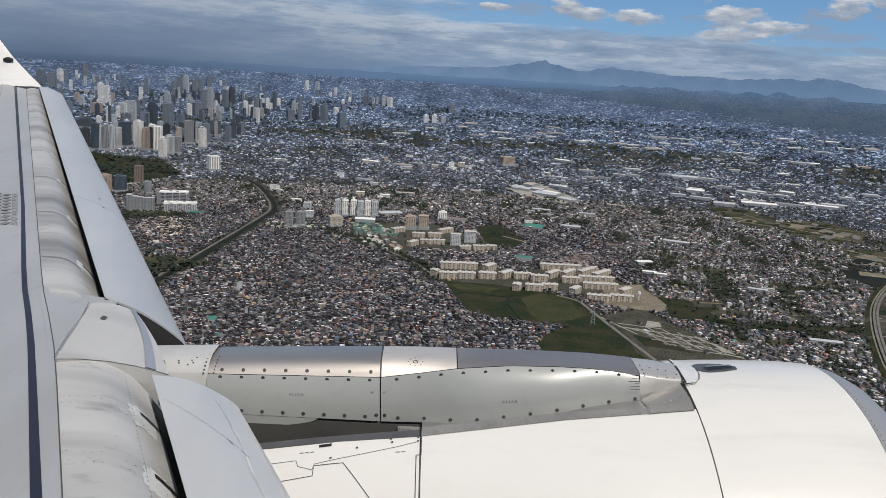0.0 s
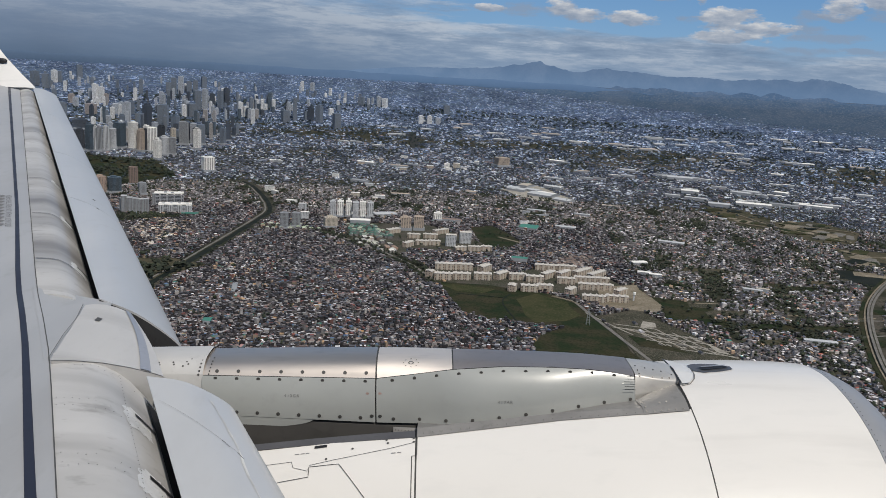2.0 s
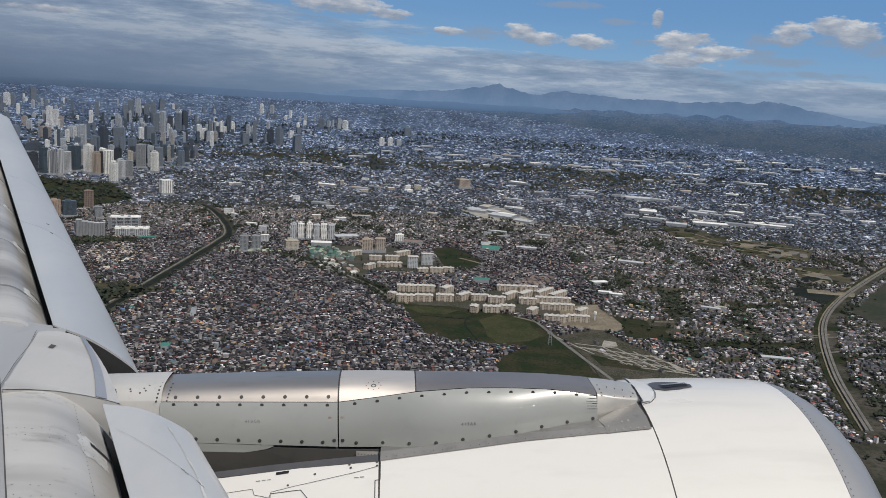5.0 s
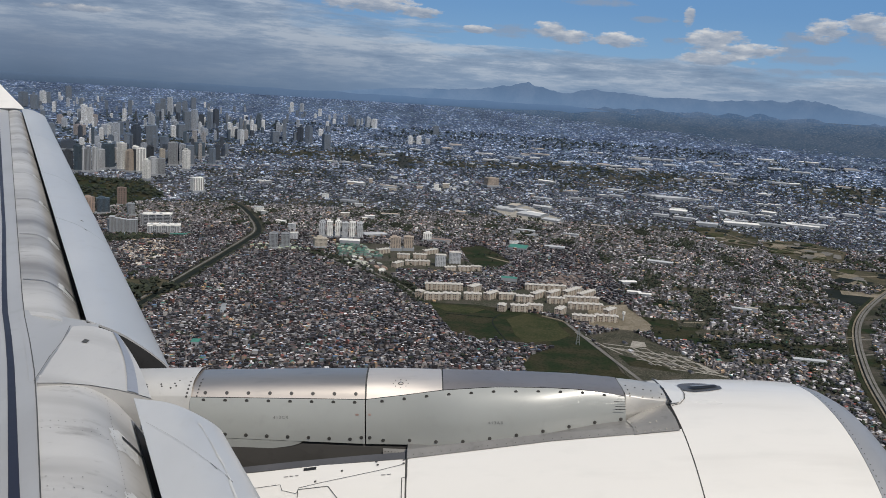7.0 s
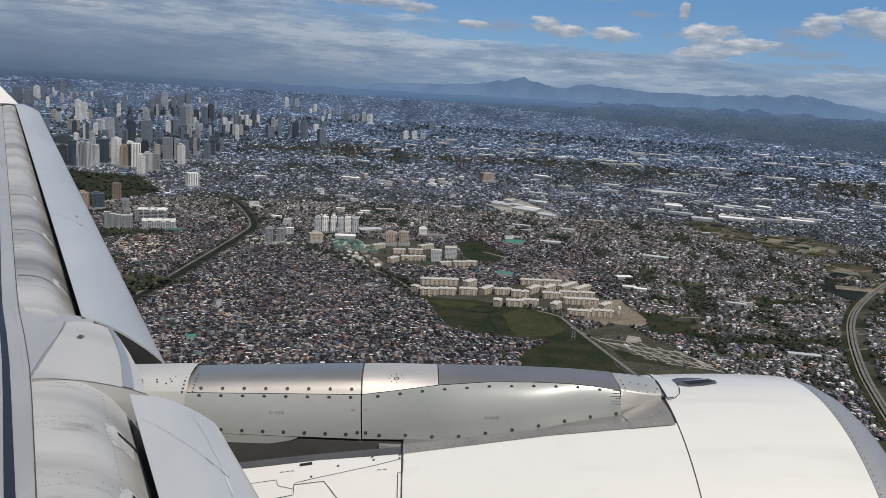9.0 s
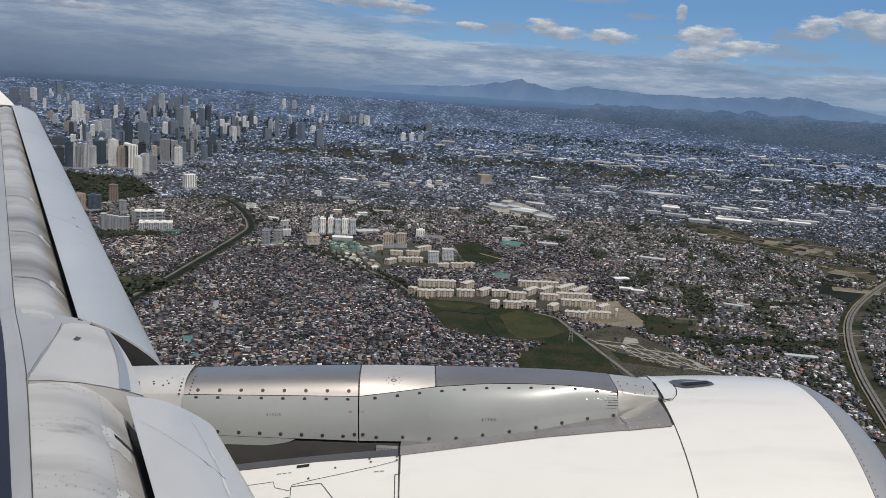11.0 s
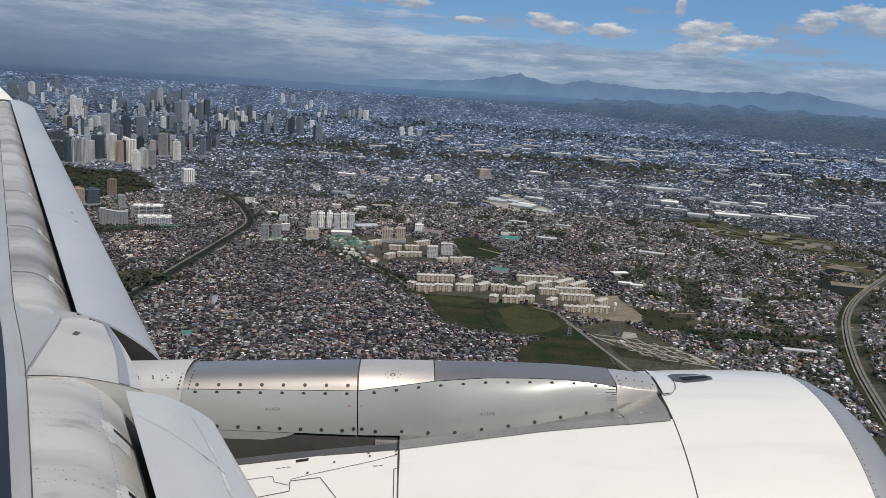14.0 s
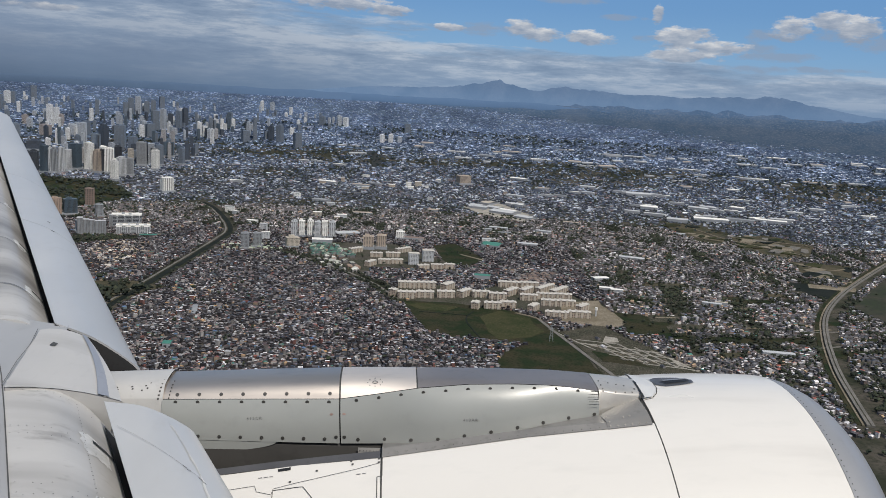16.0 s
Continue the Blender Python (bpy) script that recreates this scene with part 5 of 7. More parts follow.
TANROOF = island_material("tan_roofs", [(0.0, (0.42, 0.33, 0.24)), (0.35, (0.55, 0.46, 0.36)), (0.6, (0.2, 0.16, 0.13)), (0.8, (0.62, 0.58, 0.52))], 0.8)
PALEROOF = island_material("pale_green_roofs", [(0.0, (0.384, 0.456, 0.324)), (0.5, (0.504, 0.54, 0.432)), (0.8, (0.3, 0.36, 0.24))], 0.7)


def houses(name, X, Y, W, L, Hh, ang, gable, label, roof, wall):
    """Many small houses in one mesh: walls and pitched or flat roofs."""
    n = len(X)
    x, y, z, s = spots(X, Y)
    W, L, Hh = W * s / 2, L * s / 2, Hh * s
    rise = np.where(gable, np.minimum(0.35 * W, 1.6 * s), 0.0)
    ca, sa = np.cos(ang), np.sin(ang)
    cx = np.array([-1, 1, 1, -1, -1, 1, 1, -1, 0, 0])
    cy = np.array([-1, -1, 1, 1, -1, -1, 1, 1, -1, 1])
    lx, ly = cx[None] * W[:, None], cy[None] * L[:, None]
    V = np.empty((n, 10, 3))
    V[:, :, 0] = x[:, None] + lx * ca[:, None] - ly * sa[:, None]
    V[:, :, 1] = y[:, None] + lx * sa[:, None] + ly * ca[:, None]
    V[:, :4, 2] = z[:, None] - 1.5
    V[:, 4:8, 2] = (z + Hh)[:, None]
    V[:, 8:, 2] = (z + Hh + rise)[:, None] + 0.02
    base = np.array([[0, 1, 5, 4], [1, 2, 6, 5], [2, 3, 7, 6], [3, 0, 4, 7], [4, 8, 9, 7], [8, 5, 6, 9]])
    tri = np.array([[4, 5, 8], [6, 7, 9]])
    off = (np.arange(n) * 10)[:, None, None]
    quads = (base[None] + off).reshape(-1)
    tris = (tri[None] + off).reshape(-1)
    me = bpy.data.meshes.new(name)
    me.vertices.add(n * 10)
    me.vertices.foreach_set("co", V.reshape(-1))
    me.loops.add(len(quads) + len(tris))
    me.loops.foreach_set("vertex_index", np.concatenate([quads, tris]).astype(np.int32))
    nq, nt = n * 6, n * 2
    me.polygons.add(nq + nt)
    starts = np.concatenate([np.arange(nq) * 4, nq * 4 + np.arange(nt) * 3]).astype(np.int32)
    me.polygons.foreach_set("loop_start", starts)
    slots = np.concatenate([np.tile([1, 1, 1, 1, 0, 0], n), np.ones(nt, int)]).astype(np.int32)
    me.polygons.foreach_set("material_index", slots)
    me.materials.append(roof)
    me.materials.append(wall)
    me.update(calc_edges=True)
    me.validate()
    me.shade_flat()
    return tagged(new(name, me), label, "houses", kind="stuff")


def trees(name, X, Y, size, label, leaves):
    """Many trees in one mesh: a trunk and a crown of several uneven clumps each."""
    n = len(X)
    x, y, z, s = spots(X, Y)
    size = size * s
    octa = np.array([[1, 0, 0], [0, 1, 0], [-1, 0, 0], [0, -1, 0], [0, 0, 1], [0, 0, -1]], float)
    of = np.array([[0, 1, 4], [1, 2, 4], [2, 3, 4], [3, 0, 4], [1, 0, 5], [2, 1, 5], [3, 2, 5], [0, 3, 5]])
    allv, allf, count = [], [], 0
    for c in range(4):
        v = octa[None] * (1 + np.random.uniform(-0.35, 0.35, (n, 6, 1)))
        a = np.random.uniform(0, 6.28, n)
        rot = np.stack([v[:, :, 0] * np.cos(a)[:, None] - v[:, :, 1] * np.sin(a)[:, None], v[:, :, 0] * np.sin(a)[:, None] + v[:, :, 1] * np.cos(a)[:, None], v[:, :, 2] * 0.8], 2)
        rad = size * np.random.uniform(0.28, 0.5, n)
        o = np.stack([x + size * np.random.uniform(-0.4, 0.4, n), y + size * np.random.uniform(-0.4, 0.4, n), z + size * np.random.uniform(0.5, 1.0, n)], 1)
        allv.append((rot * rad[:, None, None] + o[:, None]).reshape(-1, 3))
        allf.append((of[None] + (np.arange(n) * 6)[:, None, None] + count).reshape(-1, 3))
        count += n * 6
    tv = np.array([[0.06, 0, 0], [-0.03, 0.05, 0], [-0.03, -0.05, 0], [0, 0, 0.7]])
    allv.append((tv[None] * size[:, None, None] + np.stack([x, y, z], 1)[:, None]).reshape(-1, 3))
    tf = np.array([[0, 1, 3], [1, 2, 3], [2, 0, 3]])
    allf.append((tf[None] + (np.arange(n) * 4)[:, None, None] + count).reshape(-1, 3))
    V, F = np.concatenate(allv), np.concatenate(allf)
    me = bpy.data.meshes.new(name)
    me.vertices.add(len(V))
    me.vertices.foreach_set("co", V.reshape(-1))
    me.loops.add(len(F) * 3)
    me.loops.foreach_set("vertex_index", F.reshape(-1).astype(np.int32))
    me.polygons.add(len(F))
    me.polygons.foreach_set("loop_start", (np.arange(len(F)) * 3).astype(np.int32))
    me.materials.append(leaves)
    me.update(calc_edges=True)
    me.shade_flat()
    return tagged(new(name, me), label, "trees", kind="stuff")


def wave(X, Y, f, seed):
    r = np.random.RandomState(seed)
    v = np.zeros(X.shape)
    for k in range(5):
        a, p = r.uniform(0, 6.28), r.uniform(0, 6.28)
        v += np.sin((X * math.cos(a) + Y * math.sin(a)) * f * (1 + 0.7 * k) + p) / (1 + 0.5 * k)
    return v / 2.2


GARDEN = [(-925, 2180), (-846, 2200), (-760, 2205), (-745, 2170), (-822, 2110), (-880, 2040), (-905, 2080)]
OPEN = [GARDEN, DEPOT, LAKE, PLOTS] + LOTS + [VILLAS, OLIVE, HEATH, LAWN, FIELD, DIRTLOT, POND, GRID, LAGOON, BROWN, FLATS, PARK, GOLF, BLOCKS, MIDDLE, MARKET]


def free(X, Y):
    ok = ~near_line(X, Y, CREEK, 22) & ~near_line(X, Y, EXPRESS, 24) & ~near_line(X, Y, AVENUE, 14) & ~near_line(X, Y, BELT, 20)
    for poly in OPEN:
        ok &= ~inside(X, Y, poly)
    return ok


def in_view(X, Y, d0, d1, a0=-33.0, a1=38.0):
    d, a = np.hypot(X, Y), np.degrees(np.arctan2(X, Y))
    return (d > d0) & (d < d1) & (a > a0) & (a < a1)


# dense low-rise quarters: uneven rows along lanes that bend
HOUSE_MESHES = []
for k in range(6):
    w, d, h = (0.6, 0.75, 0.9, 0.7, 1.0, 0.8)[k], (1.1, 0.9, 1.2, 1.4, 0.8, 1.0)[k], (0.7, 1.0, 0.6, 0.85, 0.5, 1.1)[k]
    rise = (0.0, 0.16, 0.2, 0.0, 0.22, 0.14)[k]
    wv = [(sx * w / 2, sy * d / 2, z) for z in (-0.2, h) for sx, sy in ((-1, -1), (1, -1), (1, 1), (-1, 1))] + [(0, -d / 2, h + rise * 0.9), (0, d / 2, h + rise * 0.9)]
    wm = bpy.data.meshes.new("wall")
    wm.from_pydata(wv, [], [(0, 1, 5, 4), (1, 2, 6, 5), (2, 3, 7, 6), (3, 0, 4, 7), (4, 5, 8), (6, 7, 9)])
    wm.materials.append(ONEWALL)
    e = 0.07
    rv = []
    for up in (0.0, 0.04):
        for x, y, z in ((-w / 2 - e, -d / 2 - e, h - 0.02), (-w / 2 - e, d / 2 + e, h - 0.02), (0, -d / 2 - e, h + rise), (0, d / 2 + e, h + rise), (w / 2 + e, -d / 2 - e, h - 0.02), (w / 2 + e, d / 2 + e, h - 0.02)):
            rv.append((x, y, z + up))
    rm = bpy.data.meshes.new("roof")
    rm.from_pydata(rv, [], [(6, 8, 9, 7), (8, 10, 11, 9), (0, 1, 3, 2), (2, 3, 5, 4), (0, 6, 7, 1), (4, 5, 11, 10), (0, 2, 8, 6), (2, 4, 10, 8), (1, 7, 9, 3), (3, 9, 11, 5)])
    rm.materials.append(ONEROOF)
    HOUSE_MESHES.append((wm, rm))


def single_house(X, Y, turn, size, height):
    wm, rm = random.choice(HOUSE_MESHES)
    h = tagged(new("house"), "small low house with sheet roof among close neighbours", "house", "small houses")
    h.matrix_world = Matrix.Translation((X, Y, 0)) @ Matrix.Rotation(turn, 4, "Z") @ Matrix.Diagonal((size, size, height, 1))
    for name, me in (("wall", wm), ("roof", rm)):
        ob = new(name, me)
        ob.parent = h


def quarter(name, x0, x1, y0, y1, step, where, fill, size, height, label, roof, wall, singles=150):
    gx, gy = np.meshgrid(np.arange(x0, x1, step), np.arange(y0, y1, step * 1.07))
    gx, gy = gx.ravel(), gy.ravel()
    row = np.round((gy - y0) / (step * 1.07)).astype(int)
    hx = gx + 30 * np.sin(gy / 170.0) + 22 * np.sin(gx / 95.0 + gy / 140.0) + np.random.uniform(-0.48, 0.48, gx.size) * step
    hy = gy + 26 * np.sin(gx / 160.0) + 12 * np.sin(gx / 61.0 + 2) + np.random.uniform(-0.48, 0.48, gx.size) * step
    keep = in_view(hx, hy, 1120, 3020) & free(hx, hy) & where(hx, hy) & (np.random.rand(gx.size) < fill)
    keep &= ~((row % 27 == 0) & (wave(hx, hy, 0.01, 21) > 0.1))
    hx, hy = hx[keep], hy[keep]
    n = hx.size
    tall = np.where(np.random.rand(n) < 0.1, 1.8, 1.0)
    turn = 0.9 * wave(hx, hy, 0.006, 11)
    near = np.argsort(np.hypot(hx, hy))[:singles]
    for i in near:
        single_house(hx[i], hy[i], turn[i] + random.choice((0, 1.57)), size, height * tall[i])
    stay = np.ones(n, bool)
    stay[near] = False
    hx, hy, tall, turn, n = hx[stay], hy[stay], tall[stay], turn[stay], n - len(near)
    houses(name, hx, hy, (0.45 + 0.95 * np.random.rand(n) ** 1.7) * size, (0.55 + 1.1 * np.random.rand(n) ** 1.5) * size, (0.45 + 1.2 * np.random.rand(n) ** 1.6) * height * tall,
           turn + np.where(np.random.rand(n) < 0.5, 0, math.pi / 2) + np.random.uniform(-0.25, 0.25, n), np.random.rand(n) < 0.5, label, roof, wall)


def suburban(x, y):
    return (x > 330 + 0.05 * y) | (y > 2450)


def leafy(x, y):
    return 0.7 * wave(x, y, 0.014, 3) + 0.6 * wave(x, y, 0.05, 4) + np.where((x > 380) & (y < 1900), 0.1, 0)


quarter("houses", -1500, 700, 1050, 2480, 4.6, lambda x, y: ~suburban(x, y) & (leafy(x * 1.6, y * 1.6) < 1.3), 0.9, 5.4, 3.5, "tightly packed low houses with rusty, grey and white roofs", SLUMROOFS, SLUMWALLS)
quarter("suburb_houses", -1900, 2100, 1050, 3020, 6.3, lambda x, y: suburban(x, y) & (leafy(x, y) < 0.5), 0.86, 6.1, 3.4, "low suburban houses with grey, red and white roofs among trees", ROOFS, WALLS)

# far quarters out to the foot of the hills
az = np.arange(-34, 38, 0.17)
ds = NEAR * np.exp(np.arange(0, 3.0, 0.0056))
A, Dd = np.meshgrid(az, ds)
A, Dd = A.ravel() + np.random.uniform(-0.11, 0.11, A.size), Dd.ravel() * (1 + np.random.uniform(-0.004, 0.004, A.size))
fx, fy = Dd * np.sin(np.radians(A)), Dd * np.cos(np.radians(A))
clump = wave(fx, fy, 0.0016, 5) + 0.6 * wave(fx, fy, 0.006, 6)
edge = np.interp(np.degrees(np.arctan2(fx, fy)), (-36, -12, 0, 8, 16, 24, 34, 42), (60000, 55000, 40000, 23000, 14500, 10500, 8600, 7600))
keep = free(fx, fy) & (Dd < edge * (1.12 + 0.16 * wave(fx, fy, 0.0011, 15) + np.random.uniform(-0.12, 0.12, fx.size))) & (np.random.rand(fx.size) < np.clip(0.95 - Dd / 30000, 0.3, 0.85) * np.clip(0.82 - 0.6 * clump, 0.12, 1))
fx, fy, Dd = fx[keep], fy[keep], Dd[keep]
n = fx.size
long = np.random.rand(n) < 0.05
def far_quarter(name, m, label, roof, wall):
    n, D = int(m.sum()), Dd[m]
    lg = np.where(long[m], 2.6, 1) * np.clip(1.2 - D / 40000, 0.7, 1)
    houses(name, fx[m], fy[m], D * np.random.uniform(0.001, 0.0034, n) * lg, D * np.random.uniform(0.001, 0.0034, n) * np.sqrt(lg), np.random.uniform(1.4, 4.0, n) * (D / 3500) ** 0.3 * np.where(np.random.rand(n) < 0.05, 2.5, 1),
           np.random.uniform(-0.5, 0.5, n), np.random.rand(n) < 0.3, label, roof, wall)


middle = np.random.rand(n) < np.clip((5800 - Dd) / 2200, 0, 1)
far_quarter("middle_houses", middle, "distant quarters of low houses with haze-tinted grey roofs", MIDROOF, MIDWALL)
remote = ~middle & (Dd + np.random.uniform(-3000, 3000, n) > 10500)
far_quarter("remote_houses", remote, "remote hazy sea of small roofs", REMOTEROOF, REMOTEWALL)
far_quarter("far_houses", ~middle & ~remote, "distant sea of roofs in haze-tinted grey and white", FARROOF, FARWALL)

# market sheds with green roofs, and pale green villas by the creek
def cluster(name, poly, step, size, height, roof, label, fill=0.8):
    xs, ys = [p[0] for p in poly], [p[1] for p in poly]
    a, c = np.meshgrid(np.arange(min(xs), max(xs), step), np.arange(min(ys), max(ys), step * 1.2))
    a, c = a.ravel() + np.random.uniform(-3, 3, a.size), c.ravel() + np.random.uniform(-3, 3, a.size)
    ok = inside(a, c, poly) & (np.random.rand(a.size) < fill)
    a, c = a[ok], c[ok]
    m = a.size
    houses(name, a, c, np.random.uniform(0.6, 1.0, m) * size, np.random.uniform(0.8, 1.6, m) * size, np.random.uniform(0.7, 1.2, m) * height, np.random.uniform(-0.1, 0.1, m) + 0.3, np.random.rand(m) < 0.9, label, roof, WALLS)


cluster("market_sheds", [(-294, 2223), (-227, 2229), (-161, 2117), (-165, 2070), (-268, 2067)], 13, 14, 6, GREENROOF, "market sheds with green sheet roofs", 0.95)
cluster("villas", VILLAS, 19, 13, 6, PALEROOF, "villas with pale green roofs beside the creek", 0.7)
cluster("tan_villas", [(-820, 2105), (-730, 2133), (-664, 2000), (-690, 1800), (-800, 1986)], 9, 8, 6, TANROOF, "villas with tan and cream roofs below the hospital", 0.4)
cluster("workshops", [(-262, 2050), (-170, 2060), (-110, 1900), (-150, 1890), (-240, 1980)], 17, 16, 6, SHEDROOF, "workshops with grey and white sheet roofs", 0.7)
cluster("row_houses", [(231, 1860), (289, 1850), (357, 1987), (286, 1985)], 12, 12, 6, BROWNROOF, "rows of terraced houses with brown roofs", 0.9)
cluster("plot_houses", [(300, 1500), (380, 1500), (470, 1290), (330, 1240)], 40, 8, 3.5, ROOFS, "few small houses on new plots", 0.4)

# trees among the houses, in the parks and along the banks
tx, ty = np.random.uniform(-1900, 2100, 90000), np.random.uniform(950, 3020, 90000)
ok = in_view(tx, ty, 1120, 3020) & ~near_line(tx, ty, CREEK, 15) & ~near_line(tx, ty, EXPRESS, 20)
for poly in (FIELD, DIRTLOT, GRID, LAGOON, FLATS, BLOCKS):
    ok &= ~inside(tx, ty, poly) | (np.random.rand(tx.size) < 0.015)
sub = (tx > 330 + 0.05 * ty) | (ty > 2450)
want = np.where(sub & (leafy(tx, ty) > 0.45), 0.8, np.where(sub, 0.19, np.where(leafy(tx * 1.6, ty * 1.6) > 1.25, 0.9, 0.02)))
want = np.where(inside(tx, ty, BROWN) | inside(tx, ty, OLIVE) | inside(tx, ty, HEATH) | inside(tx, ty, LAWN), 0.025, want)
want = np.where(near_line(tx, ty, CREEK, 22), 0.25, want)
want = np.where(near_line(tx, ty, BELT, 22) & ~near_line(tx, ty, BELT, 6), 0.9, want)
want = np.where(near_line(tx, ty, AVENUE, 13), 0.0, want)
for poly, share in ((GARDEN, 0.9), (PARK, 0.2), (GOLF, 0.35), (POND, 0.12)):
    want = np.where(inside(tx, ty, poly), share, want)
ok &= np.random.rand(tx.size) < want
trees("trees", tx[ok], ty[ok], np.random.uniform(4.5, 8.5, ok.sum()), "dark green trees among the houses", LEAVES)
A = np.random.uniform(-34, 38, 26000)
Dd = NEAR * np.exp(np.random.uniform(0, 2.0, A.size))
fx, fy = Dd * np.sin(np.radians(A)), Dd * np.cos(np.radians(A))
ok = np.random.rand(A.size) < np.clip(0.3 + 0.5 * (wave(fx, fy, 0.0016, 5) + 0.6 * wave(fx, fy, 0.006, 6)), 0.05, 1)
ok |= inside(fx, fy, GOLF)
ok &= Dd < 0.95 * np.interp(A, (-36, -12, 0, 8, 16, 24, 34, 42), (11000, 11000, 11000, 11000, 10500, 9500, 8600, 7600))
trees("far_trees", fx[ok], fy[ok], Dd[ok] * np.random.uniform(0.0014, 0.0028, ok.sum()), "distant haze-tinted dark trees among the roofs", FARLEAVES)

for poly, count, name in ((GOLF, 900, "golf_trees"), (PARK, 120, "park_trees")):
    px, py = np.random.uniform(min(p[0] for p in poly), max(p[0] for p in poly), count), np.random.uniform(min(p[1] for p in poly), max(p[1] for p in poly), count)
    ok = inside(px, py, poly) & (wave(px, py, 0.02, 31) > -0.25)
    trees(name, px[ok], py[ok], np.random.uniform(8, 15, ok.sum()), "dark trees standing in groups on the grass", LEAVES)

# ---- towers ----
TINT = {"cream": (0.52, 0.495, 0.46), "white": (0.78, 0.77, 0.74), "pale": (0.47, 0.485, 0.505), "grey": (0.26, 0.275, 0.295), "dark": (0.055, 0.063, 0.078), "glass": (0.07, 0.1, 0.13), "tan": (0.42, 0.35, 0.29), "beige": (0.46, 0.415, 0.35), "orange": (0.41, 0.31, 0.25), "brick": (0.22, 0.165, 0.14), "teal": (0.05, 0.2, 0.16)}
FACADE = {k: material("facade_" + k, v, 0.75 if k not in ("dark", "glass") else 0.3, vary=0.08, scale=0.05) for k, v in TINT.items()}
PANEOF = {k: material("windows_" + k, tuple(0.28 * c + 0.03 for c in v), 0.3, vary=0.2, scale=0.1) for k, v in TINT.items()}
# facade colours of distant towers, with the blue of haze painted in
HAZETINT = {"cream": (0.52, 0.495, 0.46), "white": (0.7, 0.72, 0.75), "pale": (0.4, 0.44, 0.5), "grey": (0.15, 0.19, 0.25), "dark": (0.06, 0.08, 0.115), "glass": (0.075, 0.11, 0.15), "tan": (0.34, 0.31, 0.31), "beige": (0.36, 0.36, 0.38)}
HAZEFACADE = {k: material("hazed_facade_" + k, v, 0.8, vary=0.08, scale=0.05) for k, v in HAZETINT.items()}


def box(bm, x0, x1, y0, y1, z0, z1):
    v = [bm.verts.new((x, y, z)) for z in (z0, z1) for x, y in ((x0, y0), (x1, y0), (x1, y1), (x0, y1))]
    for f in ((3, 2, 1, 0), (4, 5, 6, 7), (0, 1, 5, 4), (1, 2, 6, 5), (2, 3, 7, 6), (3, 0, 4, 7)):
        bm.faces.new([v[i] for i in f])


def ribbed(w, d, h, bay, inset, mats):
    """A prism whose plan steps in and out: proud piers and recessed window strips, one mesh."""
    plan, kind = [], []
    for (ax, ay), (bx, by) in (((-w / 2, -d / 2), (w / 2, -d / 2)), ((w / 2, -d / 2), (w / 2, d / 2)), ((w / 2, d / 2), (-w / 2, d / 2)), ((-w / 2, d / 2), (-w / 2, -d / 2))):
        size = math.hypot(bx - ax, by - ay)
        k = max(2, round(size / bay))
        ux, uy = (bx - ax) / size, (by - ay) / size
        nx, ny = -uy * inset, ux * inset
        for i in range(k):
            p, q = size * (i + 0.22) / k, size * (i + 0.78) / k
            for s, n in ((size * i / k, 0), (p, 0), (p, 1), (q, 1), (q, 0)):
                plan.append((ax + ux * s + nx * n, ay + uy * s + ny * n))
                kind.append(1 if (s, n) == (p, 1) else 0)
    n = len(plan)
    verts = [(x, y, -2) for x, y in plan] + [(x, y, h) for x, y in plan]
    faces = [(i, (i + 1) % n, n + (i + 1) % n, n + i) for i in range(n)] + [tuple(range(n, 2 * n))]
    me = bpy.data.meshes.new("shaft")
    me.from_pydata(verts, [], faces)
    for m in mats:
        me.materials.append(m)
    me.polygons.foreach_set("material_index", kind + [0])
    return me


def box_mesh(name, w, d, h, mat):
    bm = bmesh.new()
    box(bm, -w / 2, w / 2, -d / 2, d / 2, 0, h)
    me = bpy.data.meshes.new(name)
    bm.to_mesh(me)
    bm.free()
    me.materials.append(mat)
    return me


def put(name, me, parent, x=0.0, y=0.0, z=0.0, label=""):
    ob = new(name, me)
    ob.parent = parent
    ob.location = (x, y, z)
    return tagged(ob, label)


WORDS = {"white": "white plastered", "pale": "pale grey concrete", "grey": "grey concrete", "dark": "dark glass", "glass": "blue-grey glass", "tan": "tan plastered", "beige": "beige concrete", "orange": "orange-tan plastered", "brick": "reddish brown"}


